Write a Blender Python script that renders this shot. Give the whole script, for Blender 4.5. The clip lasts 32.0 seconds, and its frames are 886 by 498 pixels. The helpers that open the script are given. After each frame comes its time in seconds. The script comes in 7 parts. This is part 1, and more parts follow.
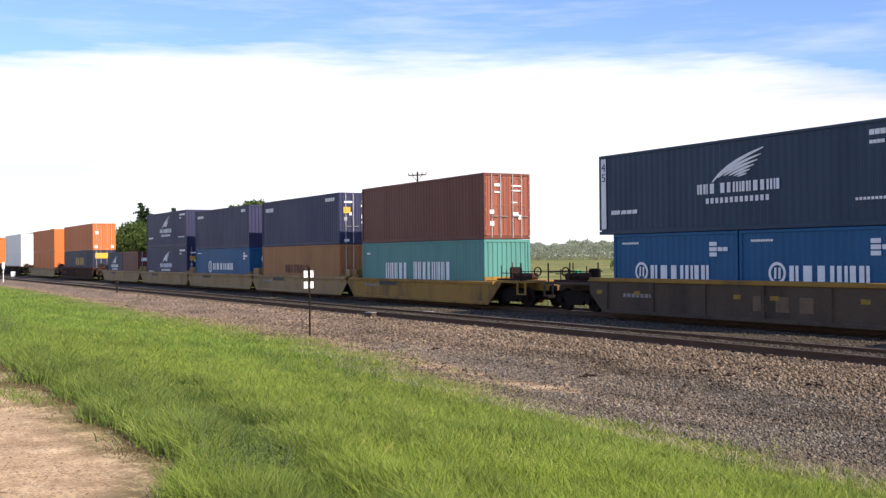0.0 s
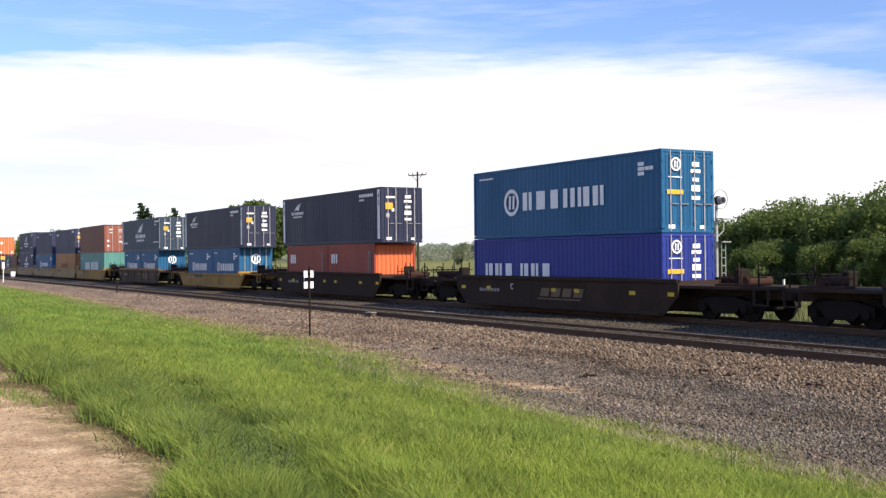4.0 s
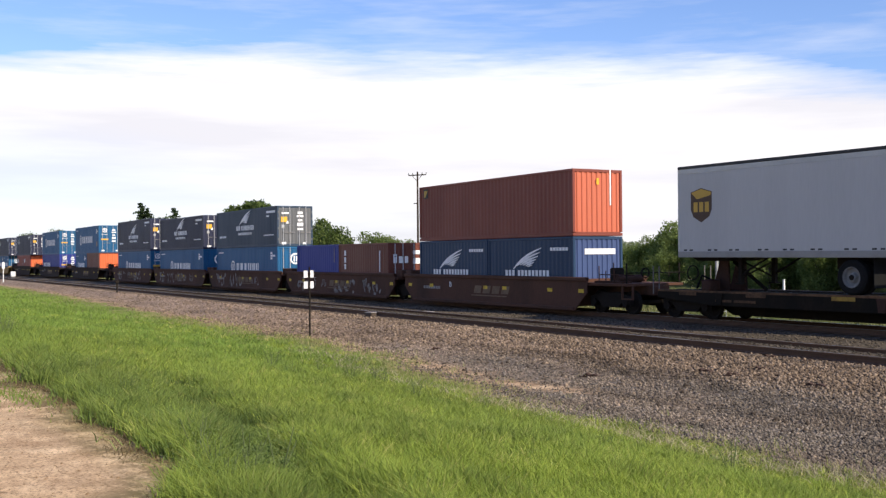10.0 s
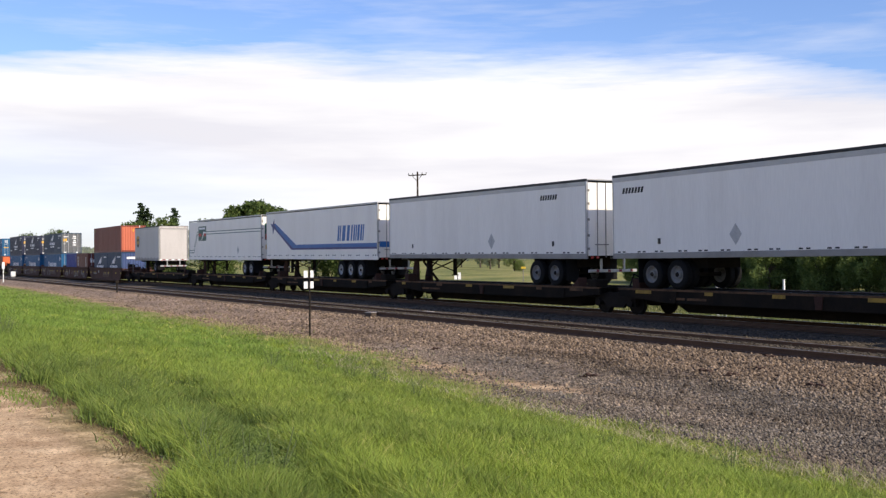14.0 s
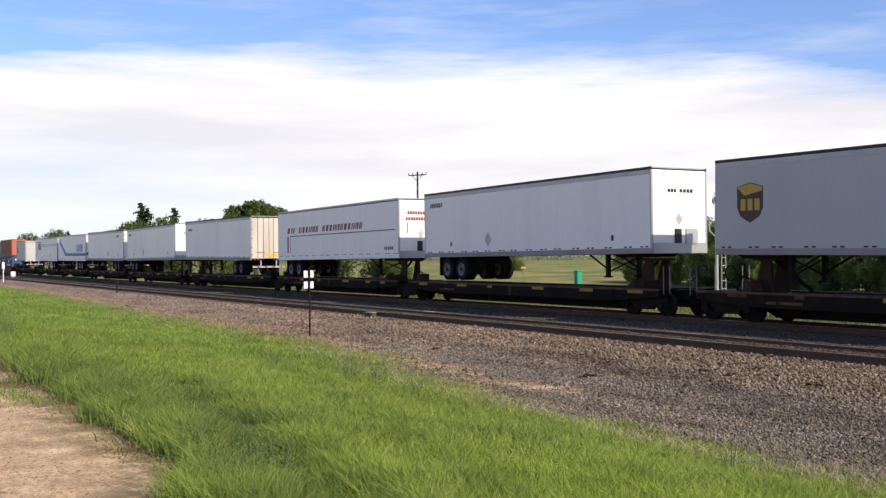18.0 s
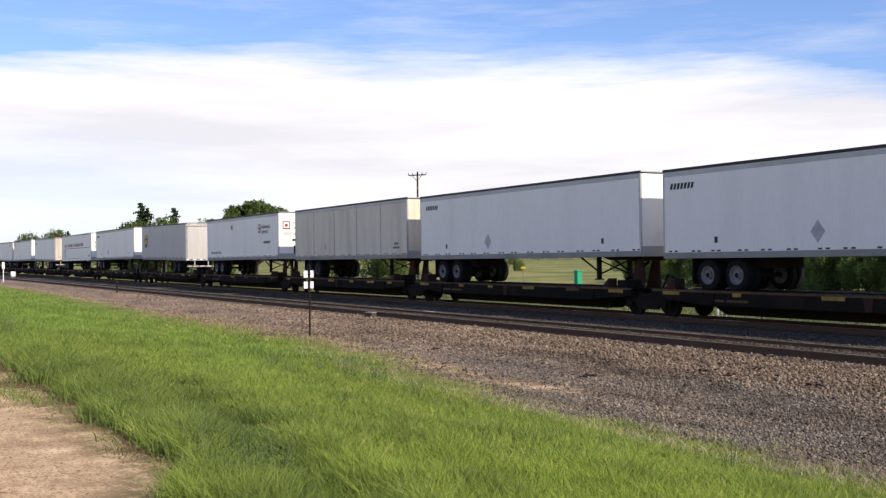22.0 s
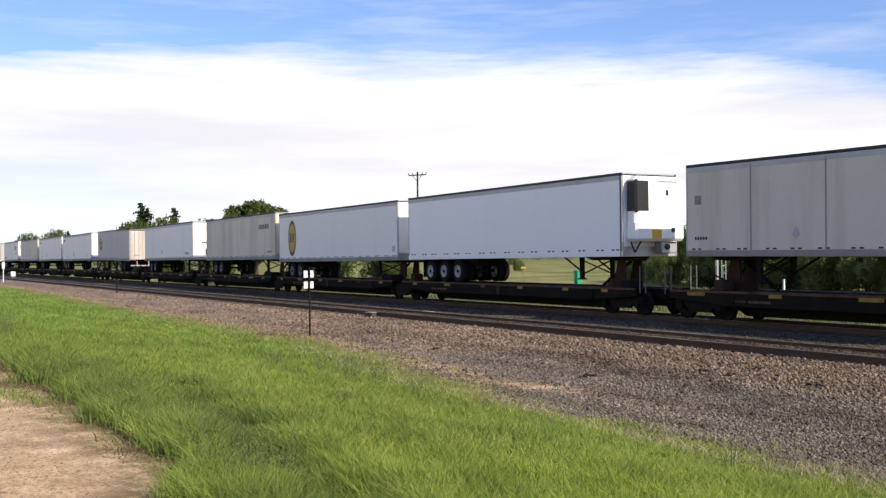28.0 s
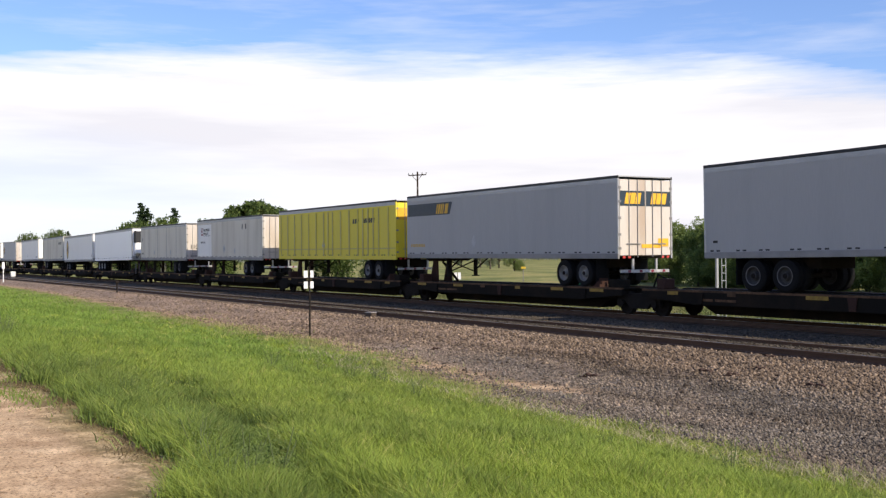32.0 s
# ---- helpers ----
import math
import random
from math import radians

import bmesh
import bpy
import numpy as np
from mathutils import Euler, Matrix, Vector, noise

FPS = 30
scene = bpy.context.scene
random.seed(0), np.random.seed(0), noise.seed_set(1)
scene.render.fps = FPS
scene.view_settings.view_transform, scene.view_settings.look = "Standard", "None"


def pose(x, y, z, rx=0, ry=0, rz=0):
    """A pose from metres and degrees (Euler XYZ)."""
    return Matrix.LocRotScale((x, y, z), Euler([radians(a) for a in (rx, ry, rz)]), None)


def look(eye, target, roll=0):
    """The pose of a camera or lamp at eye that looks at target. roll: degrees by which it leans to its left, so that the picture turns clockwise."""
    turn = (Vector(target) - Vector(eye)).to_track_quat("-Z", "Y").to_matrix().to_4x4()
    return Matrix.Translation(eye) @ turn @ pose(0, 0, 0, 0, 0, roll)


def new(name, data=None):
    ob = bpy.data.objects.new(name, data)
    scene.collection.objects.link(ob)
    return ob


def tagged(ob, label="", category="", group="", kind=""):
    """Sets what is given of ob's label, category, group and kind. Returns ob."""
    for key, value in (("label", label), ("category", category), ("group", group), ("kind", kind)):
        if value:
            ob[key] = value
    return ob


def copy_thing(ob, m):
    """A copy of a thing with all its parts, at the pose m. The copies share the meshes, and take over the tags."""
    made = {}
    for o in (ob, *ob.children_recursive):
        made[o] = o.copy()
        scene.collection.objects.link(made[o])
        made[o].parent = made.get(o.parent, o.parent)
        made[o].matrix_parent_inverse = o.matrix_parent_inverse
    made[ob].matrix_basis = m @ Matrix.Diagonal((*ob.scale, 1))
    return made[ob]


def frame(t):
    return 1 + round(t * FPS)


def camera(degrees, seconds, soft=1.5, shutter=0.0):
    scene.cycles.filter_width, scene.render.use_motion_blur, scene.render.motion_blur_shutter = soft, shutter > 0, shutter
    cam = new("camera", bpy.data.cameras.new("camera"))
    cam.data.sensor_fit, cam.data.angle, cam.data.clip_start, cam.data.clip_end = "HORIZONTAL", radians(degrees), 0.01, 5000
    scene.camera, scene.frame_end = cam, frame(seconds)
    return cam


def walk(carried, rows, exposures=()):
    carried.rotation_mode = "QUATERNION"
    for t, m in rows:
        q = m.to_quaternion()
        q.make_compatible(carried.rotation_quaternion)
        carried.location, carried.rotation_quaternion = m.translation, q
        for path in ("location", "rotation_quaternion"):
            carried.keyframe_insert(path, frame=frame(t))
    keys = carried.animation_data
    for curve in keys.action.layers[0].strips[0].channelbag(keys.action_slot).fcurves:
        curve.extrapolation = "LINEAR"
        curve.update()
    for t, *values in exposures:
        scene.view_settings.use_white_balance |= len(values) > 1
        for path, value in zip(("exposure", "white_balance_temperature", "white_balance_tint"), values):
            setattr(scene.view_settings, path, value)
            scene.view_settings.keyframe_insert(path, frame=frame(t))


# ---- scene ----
# The camera stands still beside the line: x runs along the rails, y across them, z = 0 at the rail tops.
EYE = (0.0, 0.0, 2.16)
YAW, PITCH = radians(-59.852), radians(0.40)
AIM = (math.sin(YAW) * math.cos(PITCH), math.cos(YAW) * math.cos(PITCH), 2.16 + math.sin(PITCH))
cam = camera(45.57, 32.0, soft=1.35)
POSE = look(EYE, AIM, -0.536)
walk(cam, [(0.0, POSE), (32.0, POSE)], [(0.0, 0.56), (3.0, 0.50), (7.0, 0.48), (8.0, 0.54), (9.0, 0.44), (10.0, 0.40), (13.0, 0.33), (22.0, 0.35), (28.0, 0.39), (32.0, 0.38)])

# ---- light ----
SUN_EL, SUN_AZ = radians(36), radians(14)      # azimuth from +x towards +y
SUN = Vector((math.cos(SUN_EL) * math.cos(SUN_AZ), math.cos(SUN_EL) * math.sin(SUN_AZ), math.sin(SUN_EL)))
sun_lamp = bpy.data.lights.new("sun", "SUN")
sun_lamp.energy, sun_lamp.angle, sun_lamp.color = 4.5, radians(0.6), (1.0, 0.88, 0.70)
new("sun", sun_lamp).matrix_world = look(SUN * 100, (0, 0, 0))


def sky_world():
    w = bpy.data.worlds.new("sky")
    scene.world = w
    w.use_nodes = True
    nt = w.node_tree
    nt.nodes.clear()
    n = nt.nodes.new
    sky = n("ShaderNodeTexSky")
    sky.sky_type, sky.sun_disc, sky.sun_elevation, sky.sun_rotation = "NISHITA", False, SUN_EL, radians(90) - SUN_AZ
    sky.air_density, sky.dust_density, sky.ozone_density = 1.0, 0.6, 2.0
    bright = n("ShaderNodeMix")
    bright.data_type, bright.blend_type = "RGBA", "MULTIPLY"
    bright.inputs[0].default_value = 1.0
    bright.inputs[7].default_value = (1.17, 1.28, 1.69, 1)
    co = n("ShaderNodeTexCoord")
    sep = n("ShaderNodeSeparateXYZ")
    nt.links.new(co.outputs["Generated"], sep.inputs[0])
    # long thin streaks: the noise is stretched along the horizon
    mp = n("ShaderNodeMapping")
    mp.inputs["Scale"].default_value = (1.6, 1.6, 15.0)
    nt.links.new(co.outputs["Generated"], mp.inputs[0])
    big = n("ShaderNodeTexNoise")
    big.inputs["Scale"].default_value, big.inputs["Detail"].default_value, big.inputs["Roughness"].default_value = 1.7, 5.0, 0.55
    nt.links.new(mp.outputs[0], big.inputs["Vector"])

    def m(op, a, b=None, clamp=False):
        k = n("ShaderNodeMath")
        k.operation, k.use_clamp = op, clamp
        for i, v in enumerate((a, b)):
            if v is None:
                continue
            if isinstance(v, (int, float)):
                k.inputs[i].default_value = v
            else:
                nt.links.new(v, k.inputs[i])
        return k.outputs[0]
    # a bank of white cloud up to about eleven degrees, thinner towards the north end of the line
    crest = n("ShaderNodeValToRGB")
    el = crest.color_ramp.elements
    heights = ((0.05, 0.176), (0.132, 0.178), (0.251, 0.190), (0.325, 0.196), (0.405, 0.181), (0.558, 0.175), (0.69, 0.172), (0.76, 0.160), (0.85, 0.150))
    while len(el) < len(heights):
        el.new(0.5)
    for stop, (at, high) in zip(el, heights):
        stop.position, stop.color = at, (high * 4, high * 4, high * 4, 1)
    turn = m("ARCTAN2", sep.outputs[0], sep.outputs[1])
    nt.links.new(m("DIVIDE", m("ADD", turn, 1.6), 1.2), crest.inputs[0])
    small = n("ShaderNodeTexNoise")
    small.inputs["Scale"].default_value, small.inputs["Detail"].default_value, small.inputs["Roughness"].default_value = 7.0, 7.0, 0.6
    nt.links.new(mp.outputs[0], small.inputs["Vector"])
    edge = m("ADD", m("MULTIPLY", crest.outputs[0], 0.25), m("ADD", m("MULTIPLY", m("SUBTRACT", big.outputs[0], 0.5), 0.045), m("MULTIPLY", m("SUBTRACT", small.outputs[0], 0.5), 0.035)))
    bank = m("POWER", m("MULTIPLY", m("SUBTRACT", m("ADD", edge, 0.006), sep.outputs[2]), 32.0, True), 0.8)
    low = m("MULTIPLY", m("ADD", m("MULTIPLY", sep.outputs[2], 9.0), m("MULTIPLY", m("ADD", sep.outputs[0], 0.95), 6.0)), 1.0, True)
    low = m("ADD", m("MULTIPLY", low, 0.45), 0.55)
    high = m("MULTIPLY", m("SUBTRACT", m("ADD", m("MULTIPLY", big.outputs[0], 0.6), m("MULTIPLY", small.outputs[0], 0.4)), 0.50), 4.0, True)
    cover = m("MAXIMUM", m("MULTIPLY", bank, low), m("MULTIPLY", high, 0.34))
    mix = n("ShaderNodeMix")
    mix.data_type = "RGBA"
    nt.links.new(cover, mix.inputs[0])
    nt.links.new(sky.outputs[0], bright.inputs[6])
    nt.links.new(bright.outputs[2], mix.inputs[6])
    tone = n("ShaderNodeMix")
    tone.data_type = "RGBA"
    tone.inputs[6].default_value, tone.inputs[7].default_value = (8.5, 8.35, 8.95, 1), (10.9, 10.6, 10.6, 1)
    nt.links.new(m("MULTIPLY", m("SUBTRACT", big.outputs[0], 0.35), 3.0, True), tone.inputs[0])
    nt.links.new(tone.outputs[2], mix.inputs[7])
    bg = n("ShaderNodeBackground")
    bg.inputs[1].default_value = 0.082
    nt.links.new(mix.outputs[2], bg.inputs[0])
    out = n("ShaderNodeOutputWorld")
    nt.links.new(bg.outputs[0], out.inputs[0])


sky_world()

# ---- materials ----
MATS = {}


def material(name, col, rough=0.6, metal=0.0, grain=(30.0, 0.10), stain=(0.6, 0.25), bump=0.0, stain_col=None, streak=1.0, spec=0.4, rand=0.0):
    """A painted or natural surface: fine grain, larger stains (streak > 1 stretches them downwards) and relief."""
    if name in MATS:
        return MATS[name]
    mt = bpy.data.materials.new(name)
    mt.use_nodes = True
    nt = mt.node_tree
    bs = nt.nodes["Principled BSDF"]
    n = nt.nodes.new
    co = n("ShaderNodeTexCoord")
    mp = n("ShaderNodeMapping")
    mp.inputs["Scale"].default_value = (1, 1, 1 / streak)
    nt.links.new(co.outputs["Object"], mp.inputs[0])
    src = mp.outputs[0]
    if rand:
        info = n("ShaderNodeObjectInfo")
        add = n("ShaderNodeVectorMath")
        add.operation = "ADD"
        sc = n("ShaderNodeMath")
        sc.operation = "MULTIPLY"
        sc.inputs[1].default_value = 57.0
        nt.links.new(info.outputs["Random"], sc.inputs[0])
        nt.links.new(src, add.inputs[0])
        nt.links.new(sc.outputs[0], add.inputs[1])
        src = add.outputs[0]
    fine = n("ShaderNodeTexNoise")
    fine.inputs["Scale"].default_value, fine.inputs["Detail"].default_value = grain[0], 4.0
    big = n("ShaderNodeTexNoise")
    big.inputs["Scale"].default_value, big.inputs["Detail"].default_value, big.inputs["Roughness"].default_value = stain[0], 6.0, 0.6
    for k in (fine, big):
        nt.links.new(src, k.inputs["Vector"])
    ramp = n("ShaderNodeMapRange")
    ramp.inputs[1].default_value, ramp.inputs[2].default_value = 0.46, 0.72
    ramp.inputs[4].default_value = stain[1]
    nt.links.new(big.outputs[0], ramp.inputs[0])
    mix = n("ShaderNodeMix")
    mix.data_type = "RGBA"
    nt.links.new(ramp.outputs[0], mix.inputs[0])
    mix.inputs[6].default_value = (*col, 1)
    sc = stain_col or tuple(c * 0.45 for c in col)
    mix.inputs[7].default_value = (*sc, 1)
    g = n("ShaderNodeMapRange")
    g.inputs[1].default_value, g.inputs[2].default_value = 0.25, 0.75
    g.inputs[3].default_value, g.inputs[4].default_value = 1 - grain[1], 1 + grain[1]
    nt.links.new(fine.outputs[0], g.inputs[0])
    mul = n("ShaderNodeVectorMath")
    mul.operation = "SCALE"
    nt.links.new(mix.outputs[2], mul.inputs[0])
    nt.links.new(g.outputs[0], mul.inputs["Scale"])
    nt.links.new(mul.outputs[0], bs.inputs["Base Color"])
    rr = n("ShaderNodeMapRange")
    rr.inputs[3].default_value, rr.inputs[4].default_value = max(0.05, rough - 0.1), min(1.0, rough + 0.15)
    nt.links.new(big.outputs[0], rr.inputs[0])
    nt.links.new(rr.outputs[0], bs.inputs["Roughness"])
    bs.inputs["Metallic"].default_value = metal
    bs.inputs["Specular IOR Level"].default_value = spec
    if bump:
        bp = n("ShaderNodeBump")
        bp.inputs["Strength"].default_value, bp.inputs["Distance"].default_value = 0.6, bump
        nt.links.new(fine.outputs[0], bp.inputs["Height"])
        nt.links.new(bp.outputs[0], bs.inputs["Normal"])
    MATS[name] = mt
    return mt


def paint(name, col, dirt=0.25, rough=0.5, streak=4.0, stain_col=None):
    return material(name, col, rough, 0.0, (22.0, 0.035), (0.9, dirt), 0.0, stain_col, streak, 0.35, 1.0)


# container and trailer paints
DEEPNAVY = paint("paint_deep_navy", (0.015, 0.042, 0.092), 0.3)
OXIDE = paint("paint_red_oxide", (0.205, 0.050, 0.032), 0.3)
DULLGREY = paint("paint_dull_grey", (0.405, 0.395, 0.375), 0.35, 0.5, 9.0, (0.32, 0.31, 0.29))
NAVY = paint("paint_navy", (0.018, 0.023, 0.056), 0.3)
PURPLENAVY = paint("paint_faded_navy", (0.031, 0.034, 0.088), 0.3)
SLATE = paint("paint_slate", (0.028, 0.052, 0.088), 0.35)
HBLUE = paint("paint_blue", (0.009, 0.098, 0.225), 0.3)
CBLUE = paint("paint_deep_blue", (0.018, 0.035, 0.24), 0.25)
MAROON = paint("paint_maroon", (0.155, 0.046, 0.03), 0.3)
REDBR = paint("paint_red_brown", (0.28, 0.048, 0.032), 0.3)
ORANGE = paint("paint_orange", (0.62, 0.17, 0.04), 0.25)
TEAL = paint("paint_sea_green", (0.095, 0.27, 0.245), 0.35)
WHITEP = paint("paint_white", (0.875, 0.845, 0.79), 0.26, 0.4, 9.0, (0.66, 0.62, 0.56))
CLEANW = paint("paint_clean_white", (0.93, 0.92, 0.90), 0.12, 0.3, 5.0, (0.74, 0.73, 0.71))
GREYP = paint("paint_grey", (0.47, 0.46, 0.45), 0.35, 0.45, 9.0, (0.38, 0.37, 0.36))
OLDWHITE = paint("paint_old_white", (0.68, 0.625, 0.51), 0.8, 0.5, 8.0, (0.46, 0.40, 0.30))
YELLOWP = paint("paint_yellow", (0.77, 0.63, 0.045), 0.3, 0.5, 6.0, (0.60, 0.50, 0.12))
DULLYEL = paint("paint_dull_yellow", (0.33, 0.18, 0.03), 0.85, 0.65, 3.0, (0.09, 0.055, 0.03))
RUSTCAR = material("paint_rusty_car", (0.105, 0.075, 0.052), 0.8, 0.0, (22.0, 0.15), (0.9, 0.7), 0.0, (0.045, 0.034, 0.027), 2.5, 0.15, 1.0)
TANCAR = paint("paint_tan", (0.33, 0.21, 0.085), 0.6, 0.6, 3.0, (0.12, 0.075, 0.04))
BROWNCAR = material("paint_car_brown", (0.092, 0.044, 0.029), 0.75, 0.0, (22.0, 0.12), (0.8, 0.75), 0.0, (0.047, 0.030, 0.022), 2.5, 0.15, 1.0)
DARKCAR = material("paint_car_dark_brown", (0.040, 0.026, 0.020), 0.8, 0.0, (22.0, 0.15), (0.8, 0.7), 0.0, (0.07, 0.045, 0.032), 2.5, 0.12, 1.0)
BLACKCAR = material("paint_car_black", (0.014, 0.012, 0.0095), 0.9, 0.0, (22.0, 0.15), (0.9, 0.6), 0.0, (0.036, 0.024, 0.016), 1.5, 0.08, 1.0)
STEEL = material("dull_steel", (0.30, 0.29, 0.28), 0.45, 0.7, (40, 0.1), (2.0, 0.4))
ALU = material("aluminium_rail", (0.42, 0.42, 0.42), 0.45, 0.5, (40, 0.08), (1.0, 0.3))
DARKMET = material("dark_running_gear", (0.022, 0.018, 0.015), 0.9, 0.0, (25, 0.2), (1.5, 0.4), spec=0.08)
RUBBER = material("rubber", (0.013, 0.013, 0.013), 0.9, 0.0, (40, 0.2), (3.0, 0.3), spec=0.1)
# white doors: warm sunlight is put into the base colour, rust into the stains
DOORWARM = paint("paint_sunwarmed_door", (0.58, 0.53, 0.47), 0.7, 0.5, 6.0, (0.36, 0.25, 0.16))
PLACARD = material("pale_placard", (0.46, 0.46, 0.45), 0.6, 0.0, (20, 0.1), (4.0, 0.5))
GRAB = material("grey_grab_iron", (0.16, 0.15, 0.14), 0.7, 0.0, (30, 0.1), (3.0, 0.4))
HITCH = material("rusty_hitch", (0.055, 0.028, 0.021), 0.85, 0.0, (20, 0.2), (2.0, 0.6), stain_col=(0.03, 0.02, 0.016), spec=0.15)
DECKEDGE = material("rusty_deck_edge", (0.125, 0.070, 0.038), 0.85, 0.0, (12, 0.3), (1.2, 0.8), stain_col=(0.025, 0.02, 0.016), spec=0.15, rand=1.0)
MARKM = material("marking_dark_red", (0.17, 0.014, 0.028), 0.5, 0.0, (30, 0.1), (3.0, 0.2))
BELLYRAIL = paint("trailer_lower_rail", (0.30, 0.285, 0.265), 0.5, 0.6, 1.0)
LOCKROD = material("lock_rod_steel", (0.50, 0.50, 0.52), 0.5, 0.2, (30, 0.1), (3.0, 0.3))
DULLMARK = material("dull_reflector", (0.33, 0.20, 0.03), 0.7, 0.0, (30, 0.2), (4.0, 0.7), stain_col=(0.10, 0.06, 0.02))
DULLRIM = material("dull_rim", (0.045, 0.043, 0.04), 0.8, 0.0, (30, 0.2), (4.0, 0.7), stain_col=(0.05, 0.045, 0.04))
DOORGREY = paint("paint_grey_door", (0.13, 0.135, 0.14), 0.4)
MARKW = material("marking_white", (0.86, 0.86, 0.86), 0.5, 0.0, (30, 0.05), (3.0, 0.2))
MARKY = material("marking_yellow", (0.75, 0.42, 0.03), 0.5, 0.0, (30, 0.05), (3.0, 0.3))
MARKK = material("marking_black", (0.02, 0.02, 0.022), 0.5, 0.0, (30, 0.1), (3.0, 0.2))
MARKR = material("marking_red", (0.5, 0.05, 0.04), 0.5, 0.0, (30, 0.1), (3.0, 0.2))
MARKB = material("marking_blue", (0.018, 0.125, 0.38), 0.45, 0.0, (30, 0.05), (3.0, 0.2))
MARKN = material("marking_dark_blue", (0.02, 0.03, 0.16), 0.45, 0.0, (30, 0.05), (3.0, 0.2))
YREF = material("yellow_reflector", (0.66, 0.44, 0.03), 0.6, 0.0, (30, 0.1), (4.0, 0.5), stain_col=(0.15, 0.09, 0.02))
GOLDFADE = material("faded_gold_lettering", (0.17, 0.108, 0.062), 0.7, 0.0, (20, 0.2), (3.0, 0.6), stain_col=(0.09, 0.055, 0.035))
DARKRED = material("marking_brick_red", (0.24, 0.035, 0.028), 0.5, 0.0, (30, 0.1), (3.0, 0.3))
BANDK = material("marking_slate", (0.025, 0.04, 0.055), 0.45, 0.0, (30, 0.05), (3.0, 0.2))
MARKG = material("marking_green", (0.02, 0.09, 0.07), 0.45, 0.0, (30, 0.05), (3.0, 0.2))
SHIELD = material("marking_brown", (0.07, 0.035, 0.02), 0.5, 0.0, (30, 0.05), (3.0, 0.2))
GOLD = material("marking_gold", (0.55, 0.33, 0.05), 0.5, 0.0, (30, 0.05), (3.0, 0.2))
FADED = material("marking_faded", (0.30, 0.27, 0.25), 0.7, 0.0, (20, 0.2), (3.0, 0.6), stain_col=(0.09, 0.06, 0.05))
SPRAY = material("spray_paint_grey", (0.25, 0.235, 0.22), 0.6, 0.0, (20, 0.2), (2.5, 0.8), stain_col=(0.11, 0.075, 0.06))
RIMGREY = material("pale_wheel_rim", (0.22, 0.215, 0.205), 0.55, 0.0, (30, 0.2), (5.0, 0.6), stain_col=(0.12, 0.11, 0.10))
SEAM = paint("panel_joint", (0.30, 0.28, 0.24), 0.5)
RAILSIDE = material("rusty_rail", (0.105, 0.058, 0.034), 0.85, 0.0, (30, 0.2), (1.5, 0.4))
RAILTOP = material("worn_rail_head", (0.34, 0.33, 0.33), 0.3, 0.9, (30, 0.1), (0.7, 0.3))
TIE = material("weathered_tie", (0.085, 0.062, 0.045), 0.9, 0.0, (20, 0.3), (2.0, 0.5), 0.01)
GALV = material("galvanised", (0.45, 0.46, 0.46), 0.5, 0.5, (30, 0.1), (2.0, 0.3))
POSTW = material("white_post", (0.75, 0.75, 0.74), 0.6, 0.0, (20, 0.1), (2.0, 0.3))
POLEWOOD = material("pole_wood", (0.045, 0.034, 0.026), 0.9, 0.0, (20, 0.3), (2.0, 0.4), 0.01)
BARK = material("bark", (0.07, 0.055, 0.04), 0.95, 0.0, (15, 0.3), (2.0, 0.4), 0.02)

# ---- mesh helpers ----


